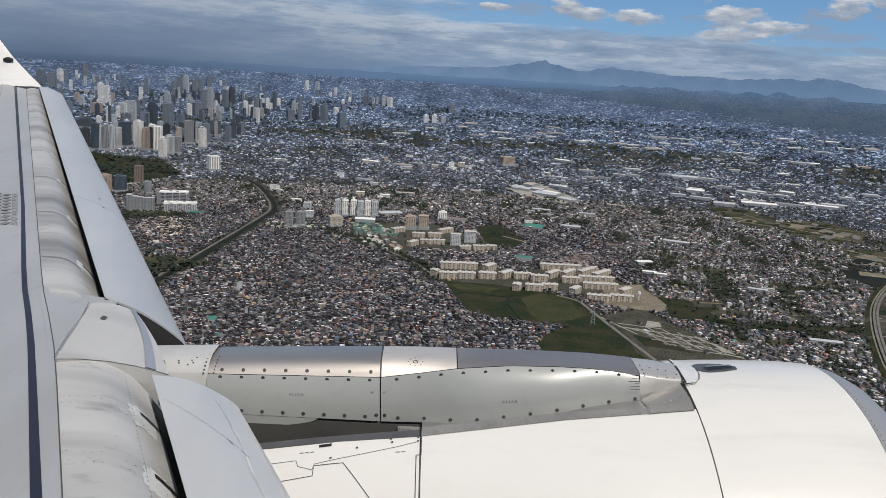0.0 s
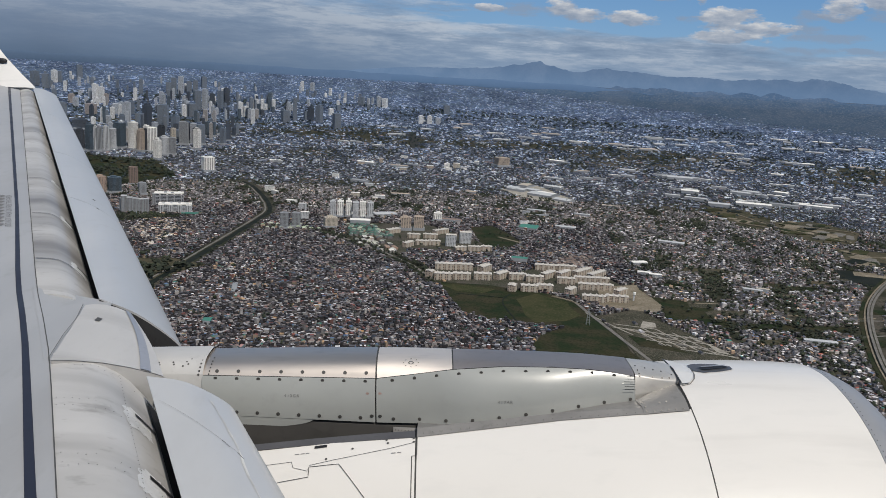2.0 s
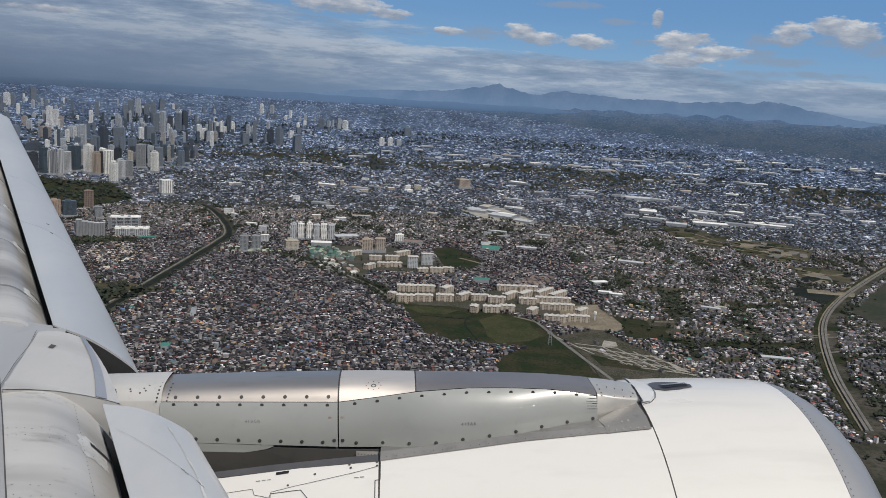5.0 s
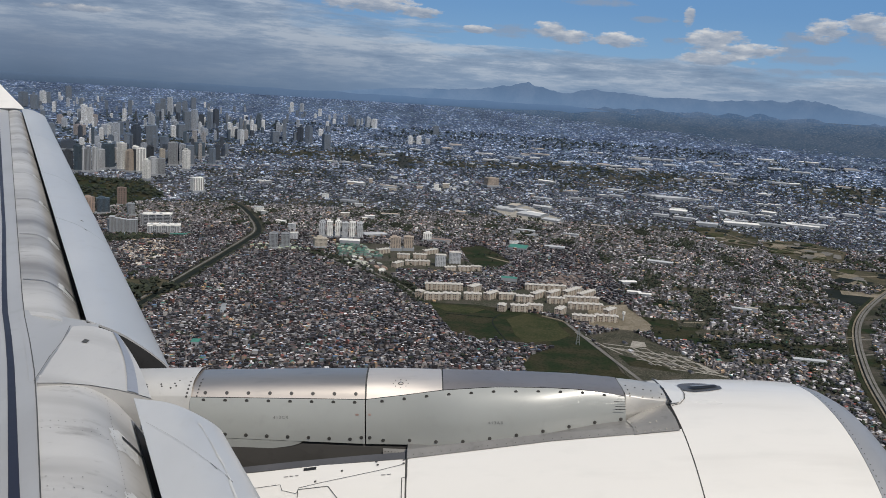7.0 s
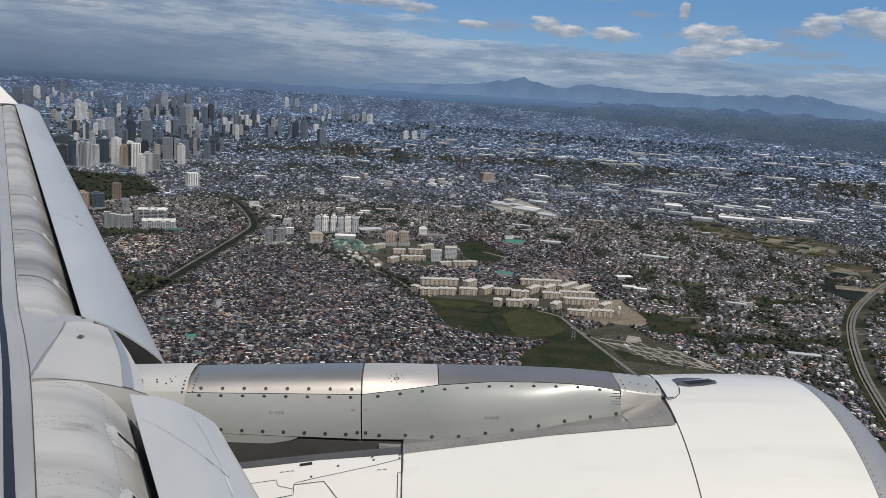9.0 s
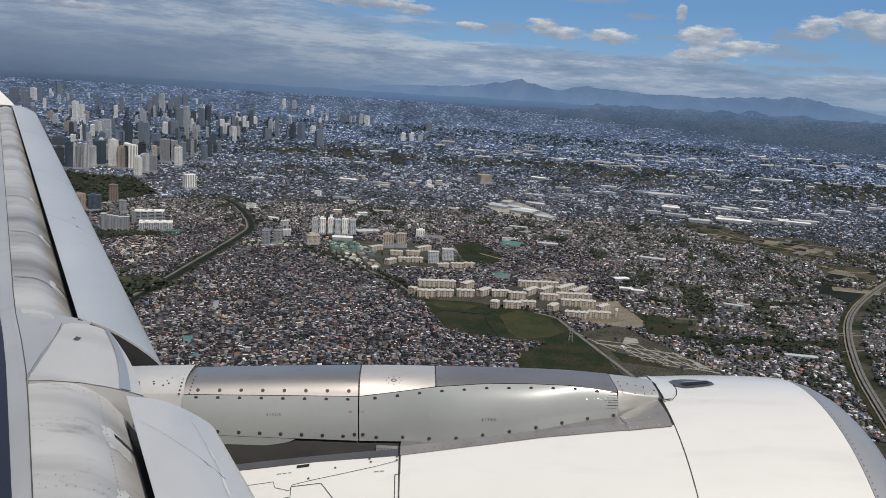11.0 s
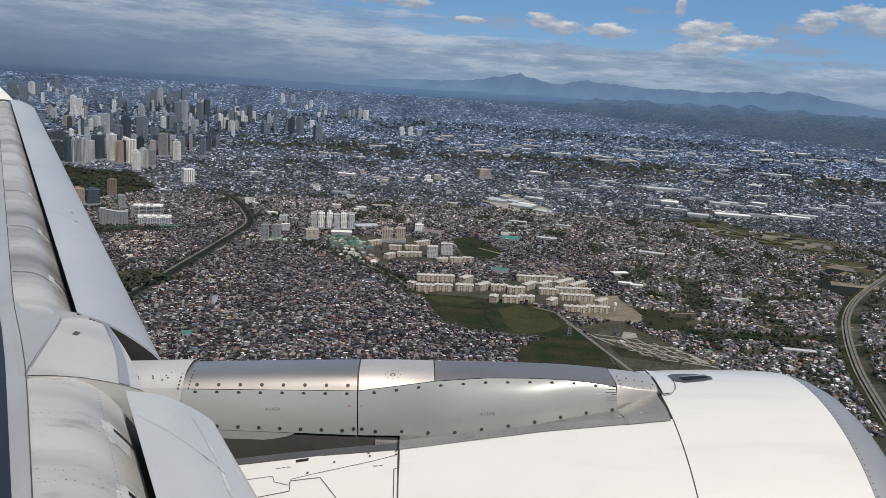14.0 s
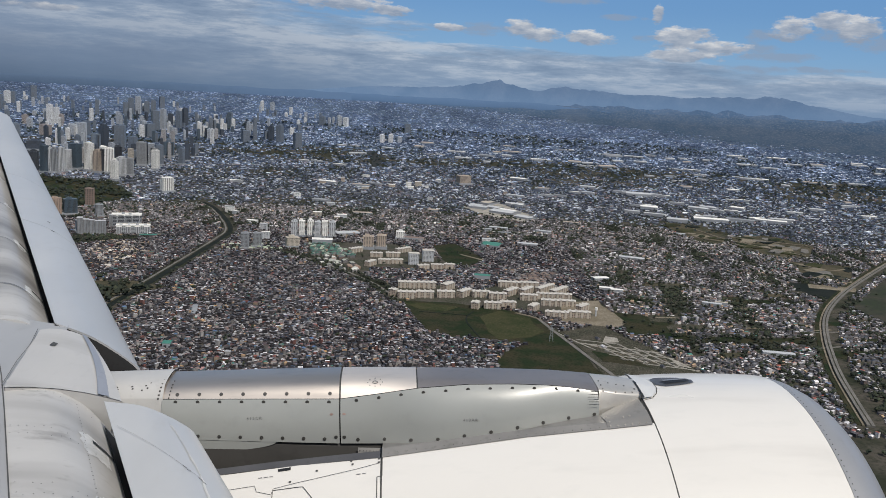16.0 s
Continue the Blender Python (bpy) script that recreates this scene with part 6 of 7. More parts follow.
def tower(X, Y, w, h, tint, depth=None, turn=None):
    p, s = spot(X, Y)
    d = depth or w * random.uniform(0.7, 1.0)
    turn = random.choice((-22, 12, 30)) + random.uniform(-6, 6) if turn is None else turn
    t = new("tower_block")
    t.matrix_world = Matrix.Translation(p) @ pose(0, 0, 0, 0, 0, turn) @ Matrix.Diagonal((s, s, s, 1))
    tagged(t, f"{WORDS[tint]} high-rise tower, {'slender' if h > 2.6 * w else 'broad'}, among low houses", "tower", "high-rise towers")
    top = h * random.choice((1, 1, 0.93))
    # towers beyond 4400 m wear the haze-tinted set
    face = HAZEFACADE[tint] if math.hypot(X, Y) > 4400 and tint in HAZEFACADE else FACADE[tint]
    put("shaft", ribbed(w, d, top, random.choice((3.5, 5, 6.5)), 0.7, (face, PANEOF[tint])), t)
    if top < h:
        put("upper_shaft", ribbed(w * 0.72, d * 0.72, h, 5, 0.7, (face, PANEOF[tint])), t)
    if tint not in ("dark", "glass") and math.hypot(X, Y) < 3300:
        band = box_mesh("floor_band", w - 0.9, d - 0.9, 1.6 if h > 60 else 1.1, FACADE[tint])
        step = 7.0 if h > 60 else 3.5
        for i in range(1, int(top / step)):
            put("floor_band", band, t, z=i * step)
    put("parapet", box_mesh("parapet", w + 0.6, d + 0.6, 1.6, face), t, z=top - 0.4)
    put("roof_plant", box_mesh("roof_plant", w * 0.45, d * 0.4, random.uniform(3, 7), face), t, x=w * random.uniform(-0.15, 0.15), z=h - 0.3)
    if math.hypot(X, Y) < 5200:
        put("podium", box_mesh("podium", w * 1.25, d * 1.3, 9, FACADE["grey"]), t, z=-1)
    return t


# front
tower(-1719, 3599, 33, 95, 'dark')
tower(-1693, 3618, 33, 96, 'dark')
tower(-1640, 3601, 27, 118, 'glass')
tower(-1622, 3612, 13, 112, 'pale')
tower(-1606, 3621, 22, 111, 'grey')
tower(-1582, 3637, 22, 111, 'pale')
tower(-1599, 3743, 28, 94, 'pale')
tower(-1593, 3809, 40, 116, 'glass')
tower(-1515, 3772, 34, 126, 'white')
tower(-1458, 3722, 28, 104, 'tan')
tower(-1440, 3735, 19, 104, 'dark')
tower(-1408, 3727, 39, 111, 'white')
tower(-1286, 3460, 26, 87, 'white')
tower(-1323, 3643, 35, 84, 'pale')
tower(-1294, 3662, 32, 77, 'grey')
# middle
tower(-1496, 4080, 30, 99, 'dark')
tower(-1405, 4148, 43, 115, 'grey')
tower(-1422, 4322, 38, 99, 'dark')
tower(-1335, 4201, 37, 102, 'grey')
tower(-1447, 4727, 55, 82, 'glass')
tower(-1431, 4885, 35, 54, 'glass')
tower(-1905, 4964, 44, 150, 'dark')
tower(-1938, 4932, 51, 92, 'grey')
tower(-1897, 5207, 62, 136, 'grey')
tower(-2164, 5304, 36, 135, 'pale')
tower(-2188, 4684, 72, 55, 'dark')
tower(-2683, 5923, 63, 73, 'tan')
tower(-1666, 4772, 42, 99, 'grey')
tower(-2713, 5532, 68, 95, 'grey')
# back
tower(-2566, 6185, 46, 85, 'pale')
tower(-2525, 6243, 47, 98, 'grey')
tower(-2592, 6147, 46, 72, 'pale')
tower(-3343, 7476, 45, 163, 'white')
tower(-3275, 7441, 45, 142, 'white')
tower(-3254, 7485, 45, 82, 'tan')
tower(-3267, 8209, 37, 123, 'white')
tower(-3857, 9865, 44, 168, 'grey')
tower(-2132, 6295, 37, 86, 'white')
tower(-2086, 6355, 56, 96, 'grey')
tower(-2346, 7315, 53, 165, 'grey')
tower(-2306, 7380, 43, 181, 'pale')
tower(-2504, 8250, 48, 113, 'dark')
tower(-2296, 7816, 45, 160, 'grey')
# east
tower(-2411, 8423, 49, 172, 'dark')
tower(-1810, 6717, 39, 115, 'white')
tower(-1776, 6762, 39, 83, 'white')
tower(-1959, 7657, 33, 115, 'grey')
tower(-1924, 7710, 44, 105, 'white')
tower(-1935, 7971, 34, 98, 'white')
tower(-1960, 8383, 36, 154, 'glass')
tower(-1905, 8318, 36, 91, 'white')
tower(-1362, 6361, 54, 87, 'grey')
tower(-1330, 6568, 28, 180, 'grey')
tower(-1498, 7127, 30, 117, 'pale')
tower(-1142, 6613, 47, 136, 'grey')
tower(-901, 5962, 50, 111, 'grey')
tower(-1225, 6691, 38, 119, 'dark')
# distant
tower(-3701, 10360, 61, 141, 'grey')
tower(-3667, 10468, 62, 199, 'grey')
tower(-3626, 10599, 62, 216, 'pale')
tower(-3573, 10769, 63, 161, 'grey')
tower(-3661, 11294, 66, 169, 'grey')
tower(-4233, 13486, 78, 183, 'grey')
tower(-5897, 11867, 74, 177, 'white')
tower(-5884, 12008, 56, 163, 'grey')
tower(-6959, 14941, 92, 222, 'grey')
tower(-356, 7324, 41, 70, 'white')
tower(-283, 7405, 41, 71, 'white')
tower(-209, 7488, 42, 51, 'pale')
tower(-175, 9572, 66, 98, 'grey')
# plain
tower(-1281, 10522, 74, 107, 'grey')
tower(-1061, 10493, 59, 121, 'pale')
tower(-959, 10261, 57, 112, 'white')
tower(-2988, 15370, 65, 177, 'white')
tower(-2876, 15800, 67, 160, 'pale')
tower(218, 4077, 62, 43, 'tan')
tower(-980, 3176, 42, 56, 'white')
tower(-3414, 7160, 44, 78, 'tan')
tower(-4979, 9812, 76, 167, 'grey')
tower(-5439, 10438, 82, 177, 'grey')
# near
tower(-355, 2332, 17, 50, 'pale', depth=22, turn=8)
tower(-334, 2339, 17, 48, 'white', depth=22, turn=8)
tower(-311, 2348, 17, 51, 'white', depth=22, turn=8)
tower(-289, 2336, 17, 48, 'pale', depth=22, turn=8)
tower(-269, 2343, 17, 50, 'white', depth=22, turn=8)
tower(-248, 2351, 17, 47, 'pale', depth=22, turn=8)
tower(-335, 2168, 34, 31, 'beige', turn=20)
tower(-449, 2110, 20, 44, 'grey', turn=5)
tower(-424, 2143, 21, 40, 'grey', turn=5)
tower(-133, 2210, 28, 38, 'tan', turn=4)
tower(-98, 2222, 26, 38, 'tan', turn=4)
tower(-50, 2380, 24, 25, 'white', turn=0)
tower(-1101, 2476, 30, 56, 'orange')
tower(-1071, 2514, 38, 50, 'glass')
tower(-1085, 2699, 26, 61, 'brick')
tower(-979, 2504, 22, 39, 'grey')
tower(-914, 2232, 40, 34, 'grey')


# more towers that fill the business district
for k in range(120):
    f = random.random()
    Y = 3950 + 5200 * f ** 1.3
    X = Y * random.uniform(-0.46, -0.29 + 0.1 * f)
    tower(round(X), round(Y), random.uniform(15, 30), random.uniform(40, 105), random.choice(("grey", "pale", "dark", "glass", "white", "grey", "white", "dark", "beige", "pale")))
for k in range(90):
    Y = random.uniform(6500, 15000)
    X = Y * random.uniform(-0.52, -0.1)
    tower(round(X), round(Y), random.uniform(22, 44), random.uniform(40, 120), random.choice(("grey", "pale", "grey", "white", "pale")))


def long_block(X, Y, w, d, h, turn, tint="tan", name="apartment_block", roof="cream", label="", group="walk-up housing blocks"):
    """A long slab of flats: ribbed wall, floor bands, two roof slopes."""
    p, s = spot(X, Y)
    t = new(name)
    t.matrix_world = Matrix.Translation(p) @ pose(0, 0, 0, 0, 0, turn) @ Matrix.Diagonal((s, s, s, 1))
    tagged(t, label or "tan five-storey housing block with pale roof", "apartments", group)
    put("wall", ribbed(w, d, h, 4.0, 0.6, (FACADE[tint], PANEOF[tint])), t)
    floors = max(1, round(h / 3.2))
    band = box_mesh("floor_band", w - 0.3, d - 0.3, 1.3, FACADE[tint])
    for i in range(1, floors):
        put("floor_band", band, t, z=i * h / floors - 0.6)
    bm = bmesh.new()
    for sgn in (-1, 1):
        y1, z1 = sgn * (d / 2 + 0.7), h + d * 0.13
        v = [bm.verts.new(q) for q in ((-w / 2 - 0.7, y1, h), (w / 2 + 0.7, y1, h), (w / 2 + 0.7, 0, z1), (-w / 2 - 0.7, 0, z1), (-w / 2 - 0.7, y1, h - 0.5), (w / 2 + 0.7, y1, h - 0.5))]
        bm.faces.new(v[:4])
        bm.faces.new((v[0], v[1], v[5], v[4]))
    part("roof", bm, FACADE[roof], t)
    if name == "apartment_block" and tint == "tan":
        bays = max(2, round(w / 11))
        for i in range(bays):
            x = w * ((i + 0.5) / bays - 0.5)
            for sgn in (-1, 1):
                put("bay", box_mesh("bay", 4.4, 1.8, h + 0.5, FACADE["beige"]), t, x=x, y=sgn * (d / 2 + 0.5))
                bm = bmesh.new()
                v = [bm.verts.new(q) for q in ((x - 2.7, sgn * (d / 2 + 1.7), h + 0.5), (x + 2.7, sgn * (d / 2 + 1.7), h + 0.5), (x, sgn * (d / 2 + 1.7), h + 2.1), (x, sgn * d * 0.15, h + 2.1), (x - 2.7, sgn * d * 0.2, h + 0.5), (x + 2.7, sgn * d * 0.2, h + 0.5))]
                for f in ((0, 1, 2), (0, 2, 3, 4), (1, 5, 3, 2)):
                    bm.faces.new([v[q] for q in f])
                part("gable", bm, FACADE[roof], t)
    ridge_cap = box_mesh("ridge_cap", w, 1.2, 0.6, FACADE["cream"])
    put("ridge_cap", ridge_cap, t, z=h + d * 0.13 - 0.3)
    return t


for X, Y, w, turn in ((-44, 1692, 14, 62), (-16, 1679, 33, 3), (23, 1689, 33, 3), (68, 1700, 33, 3), (-16, 1772, 36, 3), (26, 1778, 38, 3), (74, 1774, 34, 58)):
    long_block(X, Y, w * 1.14, 15, 14, turn)
for X, Y, w, turn in ((127, 1619, 20, 75), (162, 1624, 32, 2), (195, 1636, 30, 2), (180, 1708, 34, 2), (109, 1720, 38, 55), (144, 1719, 34, 8)):
    long_block(X, Y, w * 1.1, 14, 13.5, turn)
for X, Y, w, turn in ((287, 1575, 42, -2), (334, 1585, 42, -2), (288, 1672, 34, -2), (324, 1674, 34, -2), (352, 1640, 34, 52), (247, 1622, 30, 60), (248, 1711, 34, 0), (287, 1730, 36, 0), (326, 1733, 34, 0), (296, 1800, 60, 52), (326, 1783, 60, 52), (214, 1753, 44, 55), (250, 1770, 44, 55), (216, 1828, 44, 2), (264, 1832, 40, 2)):
    long_block(X, Y, w * 1.1, 13, 13, turn)
for X, Y, w, turn in ((-112, 1992, 34, 62), (-79, 2022, 28, 2), (-48, 2031, 28, 2), (-104, 2104, 30, 2), (-61, 2116, 34, 2), (-163, 2155, 40, 50), (-36, 2188, 50, 50), (18, 1975, 28, 30), (54, 1992, 28, 2), (84, 2004, 24, 2)):
    long_block(X, Y, w * 1.1, 13, 11.5, turn)
for X, Y, w in ((-6, 2030, 26), (31, 2078, 30)):
    long_block(X, Y, w, 16, 30, 6, "pale", label="tall grey housing slab with pale roof edge", group="tall slabs")


def hospital_block(X, Y, w, d, h, turn, wings, body, label):
    """A broad institutional block: glazed body, pale bays, flat roof with parapet and plant rooms; wings: (x, y, width, depth, height) of the bays."""
    p, k = spot(X, Y)
    t = tagged(new("hospital_block"), label, "hospital", "hospital blocks")
    t.matrix_world = Matrix.Translation(p) @ pose(0, 0, 0, 0, 0, turn) @ Matrix.Diagonal((k, k, k, 1))
    put("wall", ribbed(w, d, h, 5.0, 0.5, (FACADE[body], PANEOF[body])), t)
    floors = max(2, round(h / 4))
    band = box_mesh("floor_band", w + 0.3, d + 0.3, 0.9, FACADE["pale"])
    for i in range(1, floors):
        put("floor_band", band, t, z=i * h / floors - 0.4)
    put("roof", box_mesh("roof", w + 2, d + 2, 1.4, FACADE["white"]), t, z=h)
    for sy in (-1, 1):
        put("parapet", box_mesh("parapet", w + 2, 0.8, 1.2, FACADE["cream"]), t, y=sy * (d / 2 + 0.6), z=h + 1.4)
    for x, y, bw, bd, bh in wings:
        bay = put("bay", ribbed(bw, bd, bh, 4.0, 0.4, (FACADE["grey" if bh > 37 else "pale"], PANEOF["pale"])), t, x=x, y=y)
        put("bay_roof", box_mesh("bay_roof", bw + 0.8, bd + 0.8, 0.9, FACADE["pale" if bh > 37 else "white"]), bay, z=bh)
    for i in range(4):
        put("plant_room", box_mesh("plant_room", random.uniform(4, 9), random.uniform(4, 8), random.uniform(2, 4), FACADE[random.choice(("pale", "white", "grey"))]), t, x=w * (-0.36 + 0.24 * i), y=random.uniform(-0.2, 0.2) * d, z=h + 1.4)
    return t


hospital_block(-842, 2354, 80, 40, 37, 16, [(-41, -17, 10, 8, 38)] + [(-24 + 20 * i, -20, 3.5, 3, 36) for i in range(4)], "dark", "long dark-glazed hospital block with flat white roof")
hospital_block(-790, 2258, 88, 34, 23, 16, [(-36 + 24 * i, -17, 13, 6, 22) for i in range(4)], "grey", "low white-roofed hospital block with pale bays")
hospital_block(-888, 2222, 66, 24, 34, 16, [(-30, -6, 14, 20, 46), (-15, -10, 14, 16, 42), (0, -12, 14, 14, 40), (15, -12, 14, 14, 38), (29, -13, 13, 16, 39)], "grey", "stepped grey hospital block in tall bays")
CANOPY = box_mesh("canopy_roof", 46, 16, 1.2, FACADE["teal"])
canopy = tagged(new("entrance_canopy"), "low teal canopy on posts before the hospital", "canopy")
canopy.matrix_world = Matrix.Translation((-738, 2226, 0)) @ pose(0, 0, 0, 0, 0, 14)
put("canopy_roof", CANOPY, canopy, z=5)
for x in (-20, -7, 7, 20):
    for y in (-6, 6):
        put("post", box_mesh("post", 0.8, 0.8, 5.2, FACADE["grey"]), canopy, x=x, y=y)


def warehouse(X, Y, w, d, h, turn, tint):
    p, s = spot(X, Y)
    t = new("warehouse")
    t.matrix_world = Matrix.Translation(p) @ pose(0, 0, 0, 0, 0, turn) @ Matrix.Diagonal((s, s, s, 1))
    tagged(t, f"long low warehouse with { {'white': 'white', 'teal': 'teal green', 'brick': 'reddish'}.get(tint, 'grey') } sheet roof", "warehouse", "warehouses")
    bm = bmesh.new()
    box(bm, -w / 2, w / 2, -d / 2, d / 2, -2, h)
    part("wall", bm, FACADE["grey"], t)
    bm = bmesh.new()
    for a, b in ((-1, 0), (0, 1)):
        v = [bm.verts.new((x, d / 2 * y, h + 0.1 + (d * 0.06 if y == 0 else 0))) for x, y in ((-w / 2 - 1, a), (w / 2 + 1, a), (w / 2 + 1, b), (-w / 2 - 1, b))]
        bm.faces.new(v)
    part("roof", bm, FACADE[tint], t)
    return t


for X, Y, w, d, turn, tint in ((240, 3190, 120, 40, -25, "pale"), (330, 3080, 160, 60, -35, "pale"), (395, 2960, 120, 40, -40, "white"), (399, 3343, 130, 30, -25, "pale"), (1090, 4024, 200, 60, -8, "pale"), (1001, 3493, 120, 50, -20, "white"), (1238, 3544, 140, 40, -35, "pale"), (1300, 3600, 120, 40, -35, "pale"), (1447, 3636, 100, 40, -35, "white"), (1500, 3295, 160, 30, -12, "pale"), (1011, 3129, 130, 40, -15, "pale"), (1164, 3190, 220, 45, -12, "white")):
    warehouse(X, Y, w * 0.6, d * 1.25, 9, turn, random.choice((tint, tint, "pale")))
warehouse(160, 1892, 36, 22, 12, -8, "teal")
warehouse(-267, 2275, 56, 34, 10, 5, "white")
warehouse(-213, 2414, 70, 40, 9, 30, "pale")
warehouse(-411, 1498, 8, 62, 4, 12, "grey")
warehouse(-393, 1272, 12, 20, 9, 5, "teal")
warehouse(-15, 2385, 70, 26, 9, -6, "brick")
for X, Y, w, d, turn, tint in ((446, 1843, 30, 16, -10, "white"), (468, 1827, 28, 16, -10, "white"), (455, 1951, 40, 22, 20, "white"), (660, 1740, 40, 14, -20, "pale"), (655, 1382, 55, 14, -8, "pale"), (610, 2250, 70, 24, -20, "pale"), (330, 2390, 60, 26, -10, "pale")):
    warehouse(X, Y, w, d, 8, turn, tint)

for k in range(70):
    Y = random.uniform(1750, 4200)
    X = Y * random.uniform(-0.28, 0.5)
    P1, P2 = np.array([X]), np.array([Y])
    if not free(P1, P2)[0] or (X < 330 and Y < 2150) or X > 0.12 * Y:
        continue
    long_block(round(X), round(Y), random.uniform(16, 34), random.uniform(10, 16), random.choice((9, 12, 12, 16, 22)), random.uniform(-30, 30), random.choice(("white", "pale", "beige", "white", "tan")), "mid_rise_block", random.choice(("pale", "white", "grey")), "plain mid-rise block standing among low houses", "mid-rise blocks")


for X, Y, w in ((1051, 4026, 81), (1151, 4041, 91), (954, 3536, 51), (1017, 3551, 58), (1303, 3494, 52), (1367, 3509, 58), (1297, 3221, 107), (1428, 3236, 121), (1539, 3965, 53), (1604, 3980, 60), (959, 3257, 85), (1858, 5906, 104), (1985, 5921, 117), (1137, 5756, 65), (1217, 5771, 73), (858, 6047, 68), (941, 6062, 76), (1296, 7673, 78), (1392, 7688, 88), (1632, 7298, 83), (1734, 7313, 94), (1189, 3709, 65), (1136, 3260, 48), (1194, 3275, 54), (1159, 3977, 46), (1215, 3992, 52), (756, 3936, 56), (825, 3951, 63), (589, 3739, 53), (654, 3754, 59), (432, 3648, 82), (-638, 6560, 73), (-549, 6575, 82), (68, 6070, 59), (141, 6085, 67), (-504, 6527, 46), (-448, 6542, 51), (-701, 4919, 62), (-625, 4934, 70), (-472, 4772, 74), (-815, 3648, 52), (416, 2645, 50), (269, 2671, 60)):
    warehouse(X, Y, w, 0.35 * w, 9, random.uniform(-26, -4) - math.degrees(math.atan2(X, Y)) * 0.5, random.choice(("pale", "white", "grey", "pale", "white")))
for X, Y, w, d, turn, tint in ((232, 3225, 50, 60, -30, "pale"), (290, 3330, 44, 70, -40, "beige"), (345, 3110, 95, 50, -48, "white"), (300, 3190, 60, 44, -40, "pale"), (400, 3330, 70, 34, -30, "white"), (221, 2345, 52, 60, -20, "teal"), (684, 1746, 26, 10, -12, "beige")):
    warehouse(X, Y, w, d, 9, turn, tint)


def lattice_mast(X, Y, h):
    p, s = spot(X, Y)
    t = tagged(new("lattice_mast"), "slender grey steel lattice power mast in the field", "mast")
    t.matrix_world = Matrix.Translation(p)
    steel = FACADE["grey"]
    for sx, sy in ((-1, -1), (1, -1), (1, 1), (-1, 1)):
        bm = bmesh.new()
        v = [bm.verts.new((sx * 3.2 + dx, sy * 3.2 + dy, 0)) for dx, dy in ((-0.25, -0.25), (0.25, -0.25), (0.25, 0.25), (-0.25, 0.25))] + [bm.verts.new((sx * 0.5 + dx, sy * 0.5 + dy, h)) for dx, dy in ((-0.12, -0.12), (0.12, -0.12), (0.12, 0.12), (-0.12, 0.12))]
        for i in range(4):
            bm.faces.new((v[i], v[(i + 1) % 4], v[4 + (i + 1) % 4], v[4 + i]))
        part("leg", bm, steel, t)
    for k in range(1, 7):
        z = h * k / 7
        w = 3.2 - 2.7 * k / 7
        put("brace", box_mesh("brace", 2 * w, 0.25, 0.3, steel), t, y=-w, z=z)
        put("brace", box_mesh("brace", 2 * w, 0.25, 0.3, steel), t, y=w, z=z)
    for z, w in ((h * 0.7, 9), (h * 0.85, 8), (h * 0.98, 6)):
        put("cross_arm", box_mesh("cross_arm", w, 0.5, 0.4, steel), t, z=z)
    return t


lattice_mast(251, 1410, 34)
lattice_mast(395, 2880, 45)


def water_tank(X, Y):
    p, s = spot(X, Y)
    t = tagged(new("water_tank"), "small white water tank on a tower beside the lot", "water tank")
    t.matrix_world = Matrix.Translation(p)
    put("shaft", box_mesh("shaft", 2.4, 2.4, 14, FACADE["pale"]), t)
    bm = bmesh.new()
    bmesh.ops.create_cone(bm, cap_ends=True, segments=16, radius1=3.2, radius2=3.2, depth=5, matrix=Matrix.Translation((0, 0, 16)))
    part("tank", bm, FACADE["white"], t)


water_tank(372, 1600)

for k in range(80):
    Y = random.uniform(2500, 8500)
    X = Y * random.uniform(-0.12, 0.62)
    s = Y / 3500
    warehouse(round(X), round(Y), random.uniform(28, 85) * s, random.uniform(18, 45) * s, 8, random.uniform(-40, 15), random.choice(("white", "pale", "grey", "pale", "tan")))

# ---- far plain and hills on the rim ----
def ridge(name, r, peaks, base, label):
    """A range of hills along the rim; peaks: (azimuth, height, half width)."""
    top, rows = [], []
    for k in range(0, 440):
        a = -13 + k * 0.125
        fall = min(1.0, max(0.0, (a + 13) / 9))
        h = base + sum(hh * math.exp(-((a - c) / w) ** 2) for c, hh, w in peaks)
        h *= 1 + 0.13 * noise.fractal(Vector((a * 0.9, r * 0.01, 0)), 0.7, 2.1, 7)
        h = h * fall - 40 * (1 - fall)
        q = radians(a)
        rows.append([((r - 60 * f) * math.sin(q), (r - 60 * f) * math.cos(q), EYE - 45 + (h + 45) * (1 - f ** 1.4) + (0 if f in (0, 1) else 6 * noise.noise(Vector((a * 0.9, f * 4, r))))) for f in (0, 0.15, 0.3, 0.5, 0.75, 1)])
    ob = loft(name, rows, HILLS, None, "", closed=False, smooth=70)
    return tagged(ob, label, "mountains", kind="structure")


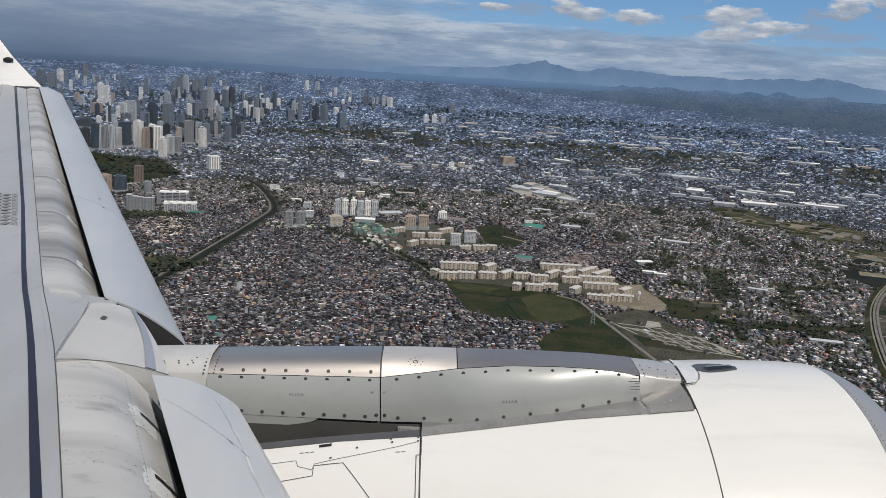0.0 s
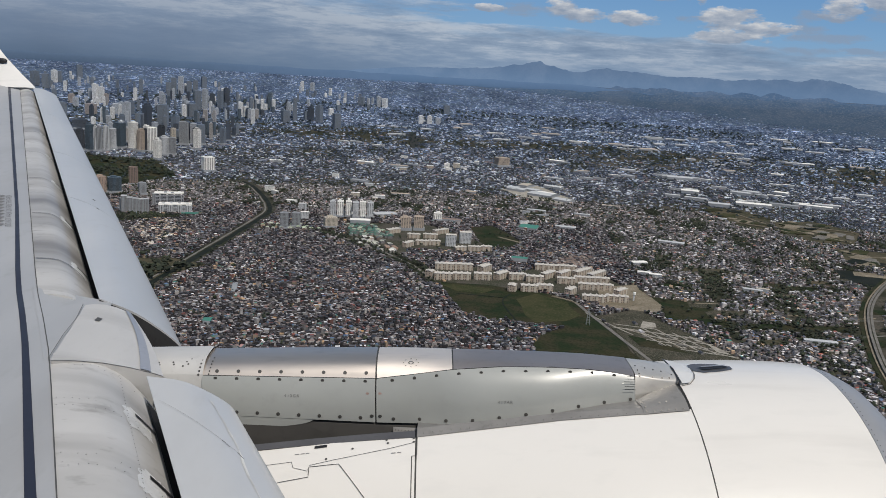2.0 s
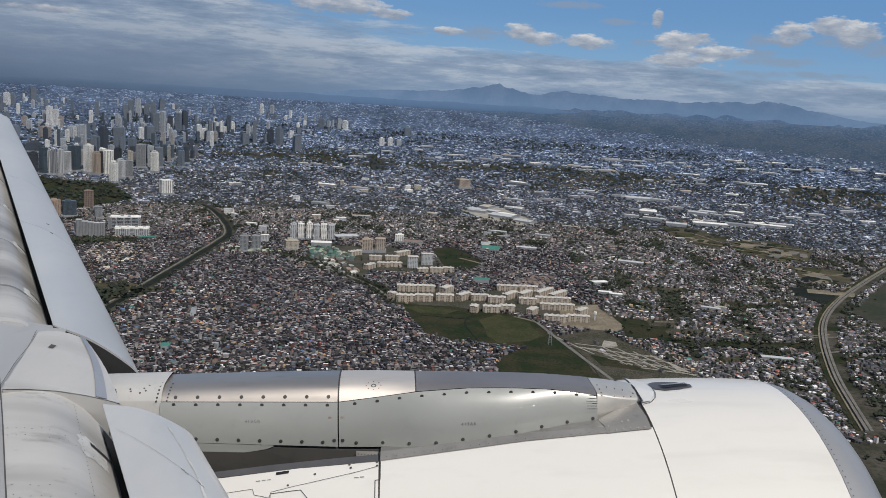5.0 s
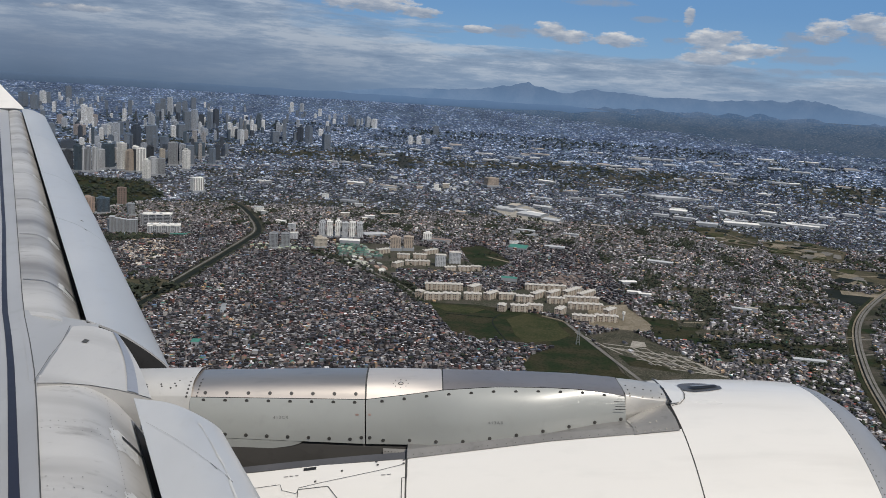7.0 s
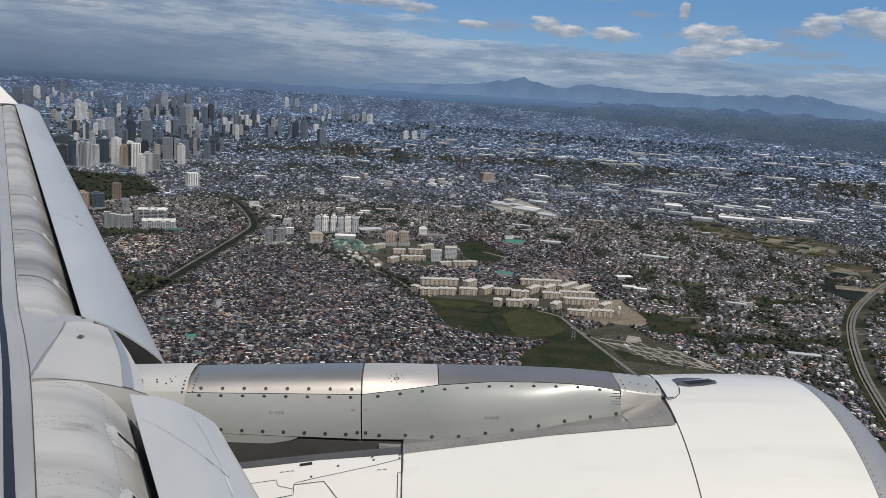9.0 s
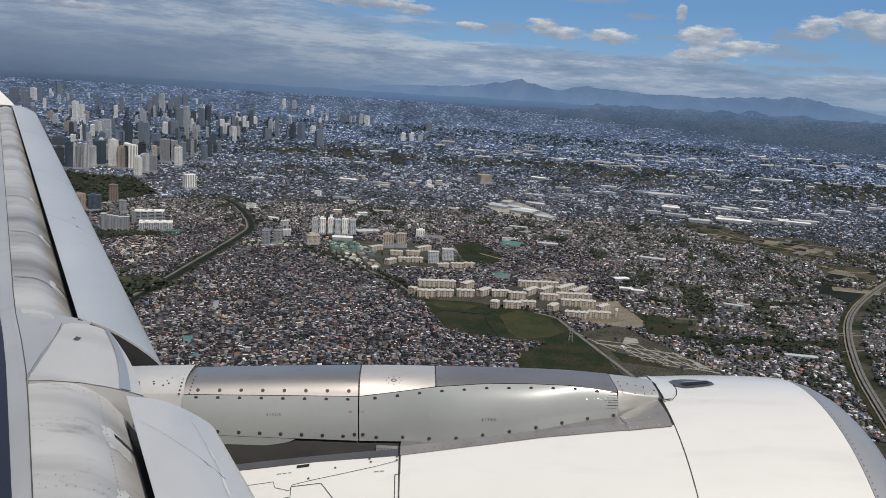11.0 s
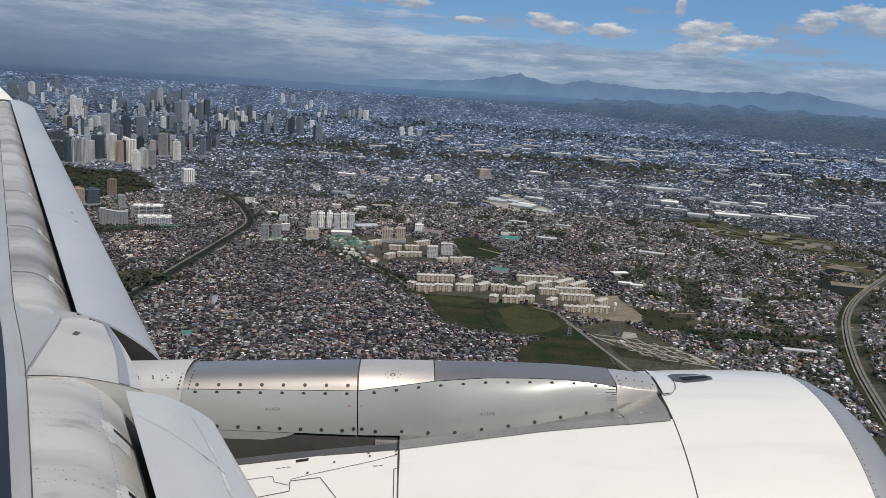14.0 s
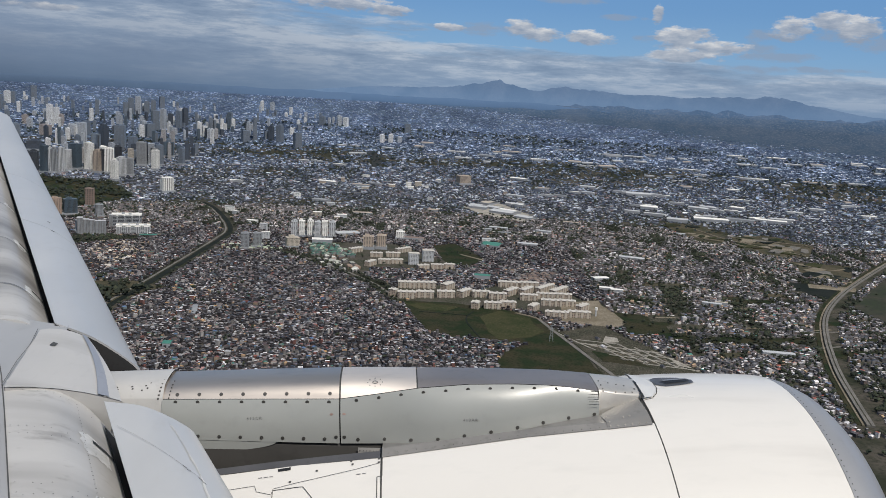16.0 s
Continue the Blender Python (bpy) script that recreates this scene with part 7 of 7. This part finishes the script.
def foothills():
    """Rolling wooded land that rises from the edge of the city to the mountains' foot."""
    rows = []
    for k in range(0, 241):
        a = -36 + k * 0.32
        d0 = float(np.interp(a, (-36, -12, 0, 8, 16, 24, 34, 42), (62000, 58000, 42000, 24000, 15000, 10800, 8800, 7600)))
        q = radians(a)
        row = []
        for i in range(22):
            f = i / 21
            d = d0 * (65000 / d0) ** f
            n = noise.fractal(Vector((d * math.sin(q) * 0.0007, d * math.cos(q) * 0.0004, 3.1)), 0.9, 2.1, 6)
            h = -20 if i == 0 else d * (0.0085 * f ** 1.3) * max(0.05, 0.8 + 0.65 * n) * min(1, max(0, (a - 1) / 10))
            row.append(spot(d * math.sin(q), d * math.cos(q), h)[0])
        rows.append(row)
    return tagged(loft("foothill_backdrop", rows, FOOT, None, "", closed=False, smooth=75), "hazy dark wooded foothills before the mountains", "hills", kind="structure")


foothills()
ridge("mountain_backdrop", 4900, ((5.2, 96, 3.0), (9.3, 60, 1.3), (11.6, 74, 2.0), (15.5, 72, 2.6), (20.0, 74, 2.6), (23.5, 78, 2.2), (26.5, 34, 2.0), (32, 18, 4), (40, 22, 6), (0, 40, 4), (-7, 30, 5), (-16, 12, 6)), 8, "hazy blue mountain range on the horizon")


# added strips that glow as haze on the horizon, west of the mountains and at their foot
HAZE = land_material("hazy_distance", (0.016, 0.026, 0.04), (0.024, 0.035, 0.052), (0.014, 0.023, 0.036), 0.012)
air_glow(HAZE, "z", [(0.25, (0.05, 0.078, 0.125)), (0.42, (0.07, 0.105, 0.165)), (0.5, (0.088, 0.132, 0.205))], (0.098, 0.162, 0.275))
HAZY = land_material("haze_strip", (0.016, 0.026, 0.04), (0.024, 0.035, 0.052), (0.014, 0.023, 0.036), 0.012)
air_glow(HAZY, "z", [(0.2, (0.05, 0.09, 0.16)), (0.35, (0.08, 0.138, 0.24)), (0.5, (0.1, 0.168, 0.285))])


def horizon(a0, a1, fade, mat, label):
    """A low added strip with haze painted as glow, along the rim between two azimuths."""
    rows = []
    for k in range(121):
        a = a0 + (a1 - a0) * k / 120
        q = radians(a)
        fall = min(1.0, max(0.0, (fade - a) / 9))
        top = -47 + fall * (46 + 5 * noise.fractal(Vector((a * 0.5, 0.3, 1.7)), 0.9, 2.0, 5))
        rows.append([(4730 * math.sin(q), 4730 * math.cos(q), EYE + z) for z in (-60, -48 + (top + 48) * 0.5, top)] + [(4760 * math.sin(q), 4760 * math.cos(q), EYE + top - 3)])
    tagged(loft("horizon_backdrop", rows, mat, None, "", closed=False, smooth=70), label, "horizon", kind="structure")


horizon(-48, -5, 4, HAZE, "glowing grey-blue haze strip under the rain veil")
horizon(-5, 20, 17, HAZY, "glowing blue haze strip at the mountains' foot")
